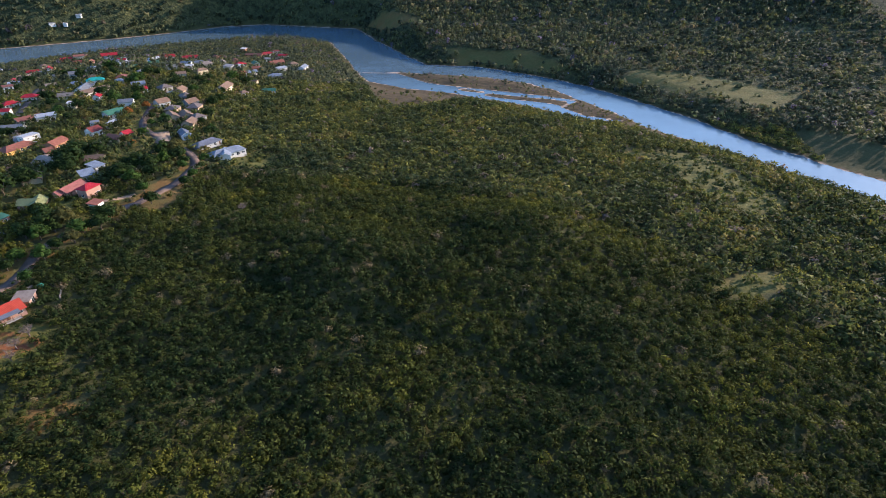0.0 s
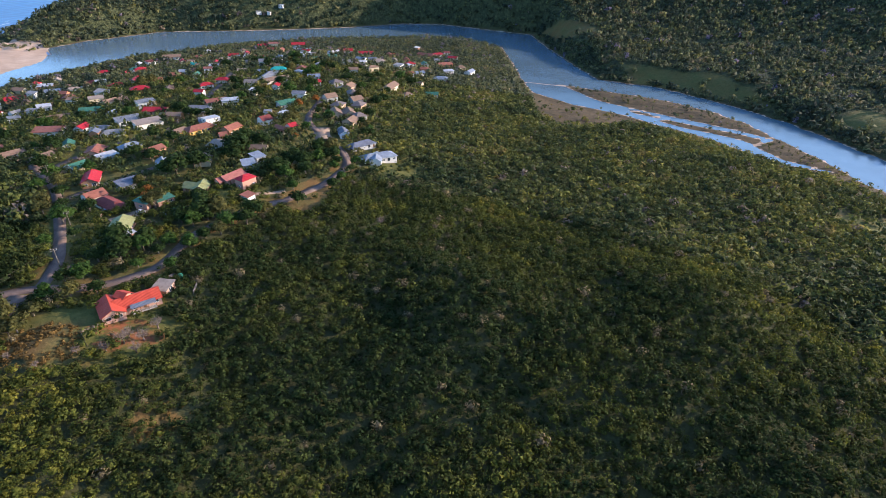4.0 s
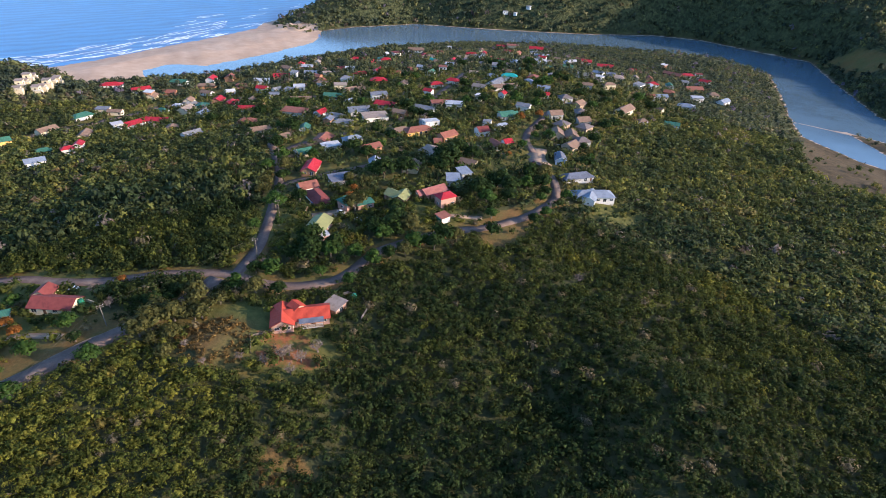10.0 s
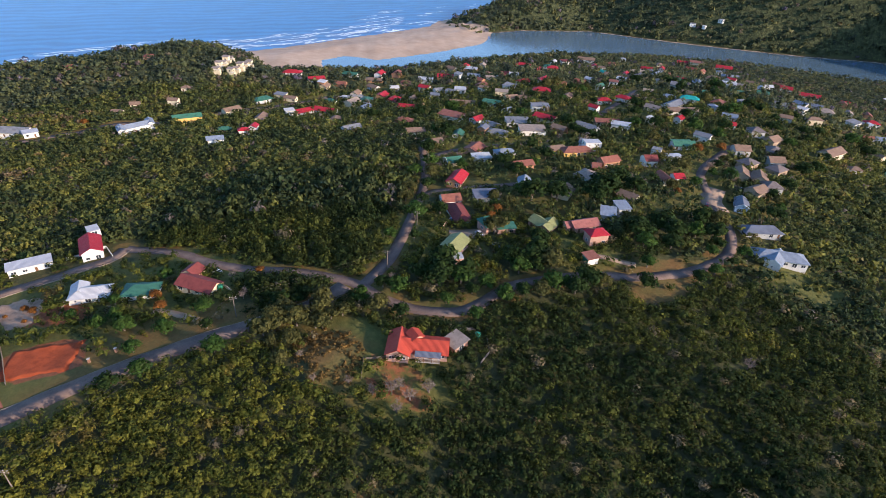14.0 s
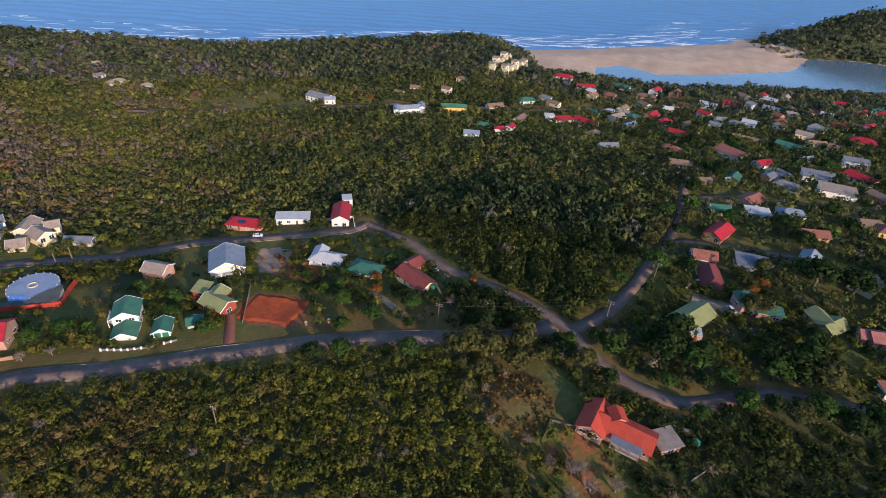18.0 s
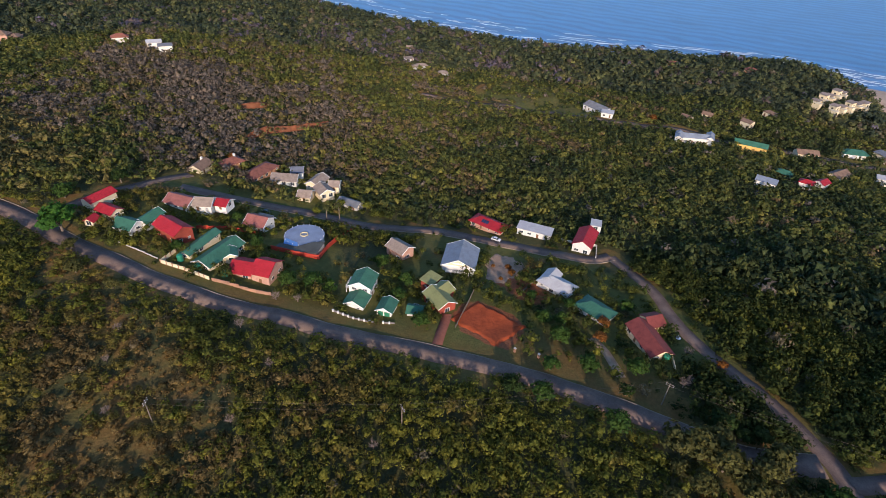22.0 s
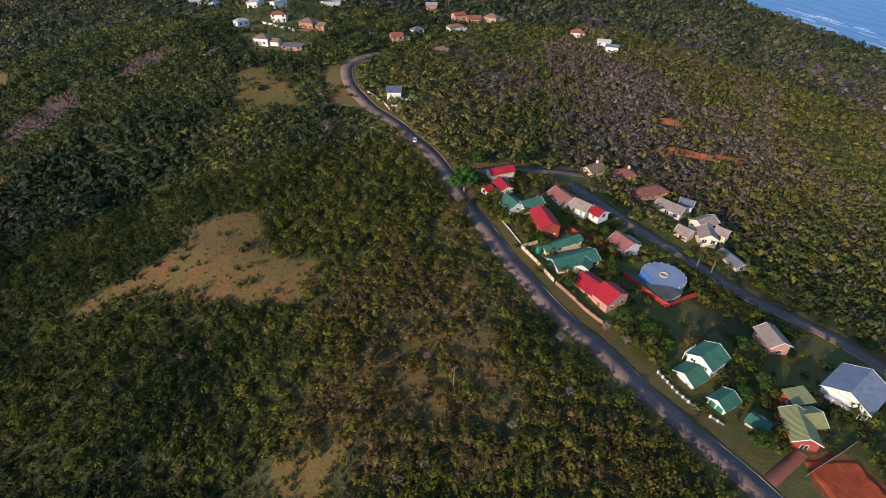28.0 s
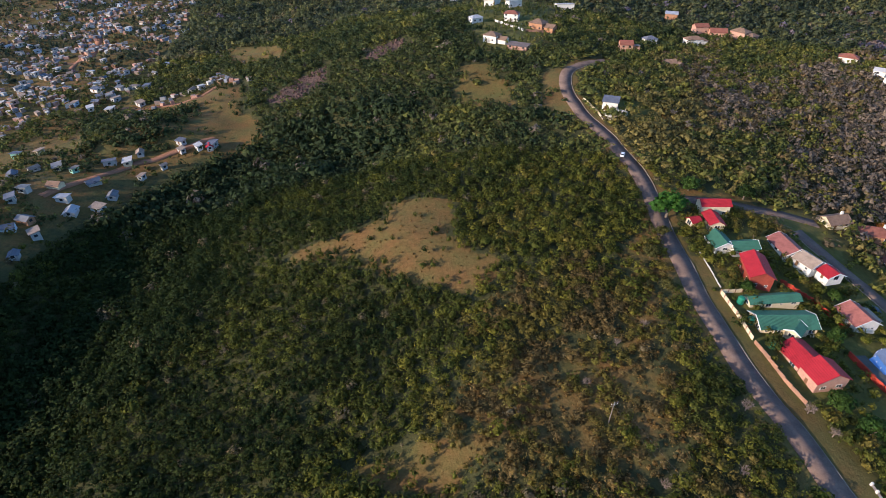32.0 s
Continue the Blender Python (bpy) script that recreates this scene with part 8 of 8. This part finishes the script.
def plant(name, x0, x1, y0, y1, step, near, far, size, shapes, material, seed, label, tufts=False):
    """Bush over an area, kept off water, roads, yards and clearings, within two distances of the middle of the flight."""
    r = np.random.RandomState(seed)
    x, y = spread(x0, x1, y0, y1, step, r)
    away = np.hypot(x + 62, y - 56)
    keep = (away >= near) & (away < far) & ~((y < 1.33 * x - 70) & (y > 62 - 0.96 * x))
    x, y = x[keep], y[keep]
    wet = shore(x, y)
    keep = (wet > 2.5) & ((outside(SPIT, x, y) > 4) | ((np.hypot((x + 832) / 55, (y - 530) / 28) < 1) & (wobble(x, y, 22, 0.4) > 0.2))) & (outside(SEA, x, y) > 20) & (road_gap(x, y) > (1.5 if size < 2.5 else 3.2))
    x, y, wet = x[keep], y[keep], wet[keep]
    chance = np.ones(len(x))
    chance = np.where(outside(MARSH, x, y) < 5, 0.45, chance)
    chance = np.where(outside(MUDFLAT, x, y) < 2, 0.06, chance)
    chance = np.where(rocky_gap(x, y) < 2, 0.42, chance)
    chance = np.where(patch(x, y, REDSOIL) < 0, 0.36, chance)
    chance = np.where(outside(ESTATE, x, y) < 0, 0.4, chance)
    chance = np.where(outside(BANK_FRONT, x, y) < 0, 0.7, chance)
    for poly in SOIL_BANKS:
        chance = np.where(outside(poly, x, y) < 0, 0.3, chance)
    for poly in SLOPES:
        chance = np.where(patch(x, y, poly) < 0, 0.24, chance)
    town = outside(TOWN, x, y) < 0
    chance = np.where(outside(FAR_BANK, x, y) < 5, 0.55 + 0.35 * (wobble(x, y, 75) > 0.1) + 0.3 * (wet < 12), chance)
    for poly in FIELDS:
        chance = np.where(outside(poly, x, y) + 4 * wobble(x, y, 40) < 0, 0.05 + 0.5 * (wet < 10), chance)
    chance = np.where(town, 0.64, chance)
    chance = np.where(outside(TOWNSHIP, x, y) < 0, np.where(wobble(x, y, 88, 1.0) > 0.05, 0.8, 0.2), chance)
    chance = np.where(outside(GULLY_WOOD, x, y) < 0, 0.9, chance)
    chance = np.where((grassy(x, y) > 0.35) & (outside(GULLY_WOOD, x, y) > 0), 0.045, chance)
    rim = np.min([patch(x, y, poly) for poly in CLEARINGS[:5]], axis=0)
    chance = np.where((rim < 1.5) & (rim > -7), 0.06 + 0.6 * ease(-7, 1.5, rim), chance)
    scrub = np.zeros(len(x))
    for o in SCRUB_OVALS:
        chance = np.where(oval(x, y, *o) < 1, np.minimum(chance, np.where(wobble(x, y, 24, 3.0) > 0.1, 0.35, 0.93)), chance)
        scrub = np.maximum(scrub, ease(1.15, 0.85, oval(x, y, *o)))
    for o in YARDS:
        chance = np.where(oval(x, y, *o) < 1, np.minimum(chance, 0.5), chance)
    chance = np.where(outside(PARK, x, y) < 0, np.where(wobble(x, y, 40, 2.0) > 0.05, 0.75, 0.12), chance)
    chance = np.where(oval(x, y, -207, 62, 10, 31) < 1, np.minimum(chance, 0.14), chance)
    chance = np.where(oval(x, y, -211, 27, 11, 14, -12) < 1, 0, chance)
    chance = np.where((road_gap(x, y) < 5.5) & (x < -205) & (x > -290) & (y > -128) & (y < 60), chance * 0.2, chance)
    if tufts:
        inner = np.min([patch(x, y, poly) for poly in CLEARINGS[:5]], axis=0)
        chance = np.maximum(0.3 * (inner < 0), 0.4 * (scrub > 0.3))
    keep = r.rand(len(x)) < chance
    for hx, hy, hr in HOUSE_SPOTS:
        keep &= np.hypot(x - hx, y - hy) > hr + (0.35 if size < 4 else 1.25) * size
    x, y, wet, town, scrub, rim = x[keep], y[keep], wet[keep], town[keep], scrub[keep], rim[keep]
    rad = size * np.exp(r.normal(-0.06, 0.44, len(x))) * (1 + 0.22 * wobble(x, y, 47, 4.0))
    rad = np.minimum(rad, size * 1.45) * np.where(town, 0.8, 1.0) * np.where(outside(MARSH, x, y) < 5, np.where(wobble(x, y, 60, 0.8) > 0.0, 0.62, 0.3), 1.0)
    rad = rad * (1 + 0.1 * ((outside(NORTH_BANK, x, y) < 0) & (outside(FAR_BANK, x, y) > 10)))
    tip = (y > 560) & (outside(NORTH_BANK, x, y) > 0) & (x < -120) & (x > -640)
    rad = rad * np.where(tip, 0.68, 1.0)
    rad = rad * np.where(rocky_gap(x, y) < 2, 0.45, 1.0)
    rad = rad * np.where(outside(TOWNSHIP, x, y) < 0, np.where(outside(GULLY_WOOD, x, y) < 2, 1.15, 0.75), 1.0)
    tall = rad * r.uniform(0.5, 0.95, len(x)) + (0.0 if tufts else 0.35)
    clump = wobble(x, y, 4.2 * size, 7.0) + 0.7 * wobble(x, y, 7.0 * size, 1.9)
    dry = 0.36 + 0.30 * wobble(x, y, 90, 5.0) + 0.20 * wobble(x, y, 31, 2.0) + 0.16 * wobble(x, y, 5.1 * size, 4.4) + r.normal(0, 0.13, len(x))
    dry += 0.22 * ease(325, 75, np.hypot(x + 412, y + 190)) * (x < -268)
    dry += 0.22 * ease(175, 0, np.hypot(x + 131, y + 37)) + (0.46 + 0.22 * wobble(x, y, 17, 3.3)) * ease(170, 40, np.hypot(x + 250, y + 205)) - 0.12 * ease(150, 38, np.hypot(x + 75, y - 250))
    dry -= 0.17 * ease(190, 90, np.hypot(x - 15, y + 265))
    shady_gully = outside([(70, 10), (86, -60), (84, -150), (62, -200), (10, -232), (-45, -226), (-40, -185), (0, -168), (28, -140), (22, -90), (12, -40), (20, 10)], x, y)
    tall = tall * np.where(town, 1.45, 1.0)
    tall = tall * np.where(road_gap(x, y) < 6.0, 0.62, 1.0)
    rad = rad * np.where(town, 1.1, 1.0)
    rad, tall = rad * (1 - 0.12 * scrub), tall * (1 - 0.25 * scrub)
    dry += 0.14 * scrub
    tall = tall * np.where(outside(NORTH_BANK, x, y) < 0, 1.35, 1.0)
    rad = rad * np.where((rim < 1.5) & (rim > -8), 0.62, 1.0)
    if tufts:
        rad, tall = rad * (1 + 1.1 * scrub), tall * (1 + 1.0 * scrub)
    # the ravine's shade is put into the crown tone; crowns there also grow larger
    dry -= 0.33 * ease(18, -8, shady_gully) + 0.3 * ease(8, -4, outside(GULLY_WOOD, x, y))
    rad = rad * (1 + 0.35 * ease(10, -5, shady_gully))
    tall = tall * (1 + 0.35 * ease(10, -5, shady_gully))
    copse = ease(6, -4, outside([(-200, 100), (-215, 92), (-262, 62), (-268, 20), (-290, 60), (-330, 120), (-300, 195), (-215, 140)], x, y))
    rad, tall = rad * (1 + 0.3 * copse), tall * (1 + 0.7 * copse)
    dry -= 0.15 * copse
    # leaf tone rises with distance, in place of haze
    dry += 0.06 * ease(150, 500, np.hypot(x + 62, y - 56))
    dry += 0.12 * ease(70, 15, np.hypot(x + 112, y + 42))
    rad = rad * np.where(outside(ESTATE, x, y) < 0, 0.5, 1.0)
    dry = np.minimum(dry, np.where(x > -200, 0.76, np.where(y < -130, 0.99, 0.90)))
    # yellower leaf tone painted on the near ridge where sunlight falls
    dry += 0.10 * ease(85, 30, np.hypot(x + 140, y - 45)) * (dry > 0.2)
    dry = np.minimum(dry, np.where(x > -200, 0.78, np.where(y < -130, 0.95, 0.93)))
    # sunlit look of this bush is set by leaf tone, not by the sun
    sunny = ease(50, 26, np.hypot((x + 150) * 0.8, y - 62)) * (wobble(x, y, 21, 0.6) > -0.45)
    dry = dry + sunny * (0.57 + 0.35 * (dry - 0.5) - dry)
    # shade of slopes turned from the sun, painted as darker leaf tone
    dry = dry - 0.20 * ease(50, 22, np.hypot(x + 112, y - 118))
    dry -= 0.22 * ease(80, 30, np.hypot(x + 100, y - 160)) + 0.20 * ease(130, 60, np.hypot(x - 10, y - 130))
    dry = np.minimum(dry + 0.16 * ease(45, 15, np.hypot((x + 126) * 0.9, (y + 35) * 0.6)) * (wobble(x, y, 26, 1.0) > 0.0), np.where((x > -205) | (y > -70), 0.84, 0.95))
    # same painted shade on the slope down to the ravine
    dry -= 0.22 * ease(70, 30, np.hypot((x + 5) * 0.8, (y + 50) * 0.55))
    odd = r.rand(len(x)) < 0.016
    dry = np.clip(np.where(odd, 0.97, dry), 0, 1)
    base = height(x, y) + tall * r.uniform(0.1, 0.5, len(x)) + (0.0 if tufts else r.uniform(0.2, 0.8, len(x)) + 0.9 * size * np.maximum(0, clump + 0.25)) + np.where(town, r.uniform(0.0, 0.8, len(x)), 0.0) 
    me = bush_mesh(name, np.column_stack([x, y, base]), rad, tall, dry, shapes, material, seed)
    return tagged(new(name, me), label, "bush", kind="stuff")


NEAR_SHAPES = [crown_shape(1, 6, 60, 0.19, i) for i in range(9)]
MID_SHAPES = [crown_shape(1, 5, 18, 0.33, 20 + i) for i in range(6)]
TUFT_SHAPES = [crown_shape(2, 5, 16, 0.4, 60 + i) for i in range(4)]
FAR_SHAPES = [crown_shape(1, 5, 10, 0.44, 40 + i) for i in range(5)]
HILL_SHAPES = [crown_shape(1, 4, 8, 0.50, 50 + i) for i in range(5)]
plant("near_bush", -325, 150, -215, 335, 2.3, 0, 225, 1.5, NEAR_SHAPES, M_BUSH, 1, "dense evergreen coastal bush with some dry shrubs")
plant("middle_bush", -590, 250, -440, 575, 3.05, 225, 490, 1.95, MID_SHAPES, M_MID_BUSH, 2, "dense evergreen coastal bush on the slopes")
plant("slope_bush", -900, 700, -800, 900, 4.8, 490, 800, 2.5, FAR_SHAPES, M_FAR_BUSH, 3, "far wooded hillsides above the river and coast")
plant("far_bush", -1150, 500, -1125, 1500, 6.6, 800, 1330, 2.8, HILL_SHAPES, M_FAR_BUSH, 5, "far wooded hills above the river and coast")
plant("dry_grass", -210, 30, -260, 130, 1.7, 0, 330, 0.34, TUFT_SHAPES, M_TUFT, 4, "tufts of dry orange-brown grass on the clearings", tufts=True)

r_scrub = np.random.RandomState(61)
sx, sy = r_scrub.uniform(-190, -154, 1500), r_scrub.uniform(91, 123, 1500)
on_mound = (np.hypot((sx + 171.5) * 0.85, sy - 106) < 11.0 + 1.8 * wobble(sx, sy, 9, 2.0)) & (r_scrub.rand(1500) < np.where(np.hypot(sx + 169, sy - 107) < 5.5, 0.2, 0.5))
sx, sy = sx[on_mound], sy[on_mound]
s_r = 0.35 + 0.65 * r_scrub.rand(len(sx)) ** 2
mound_scrub = bush_mesh("mound_scrub", np.column_stack([sx, sy, height(sx, sy) + 0.1]), s_r, s_r * 0.9, np.clip(0.80 + 0.10 * r_scrub.randn(len(sx)), 0.3, 1.0), TUFT_SHAPES, M_TUFT, 62)
tagged(new("mound_scrub", mound_scrub), "brown dry scrub on a round mound", "bush", kind="stuff")

r_rock = np.random.RandomState(31)
rock_x, rock_y = r_rock.uniform(-35, 62, 3000), r_rock.uniform(-325, -244, 3000)
rocky = rocky_gap(rock_x, rock_y) < 0
rock_x, rock_y = rock_x[rocky], rock_y[rocky]
rock_r = 0.35 + 0.9 * r_rock.rand(len(rock_x)) ** 3
scree = bush_mesh("scree", np.column_stack([rock_x, rock_y, height(rock_x, rock_y)]), rock_r, rock_r * 0.8, rock_r, [blob(2, 6, 70 + i) for i in range(3)],
                  painted("pinkish_rock", (0.098, 0.062, 0.050), 0.95, 0, 0.45, 0.6, 1.5), 32)
tagged(new("scree", scree), "pinkish-grey broken rock on the bare slope", "rocks", kind="stuff")
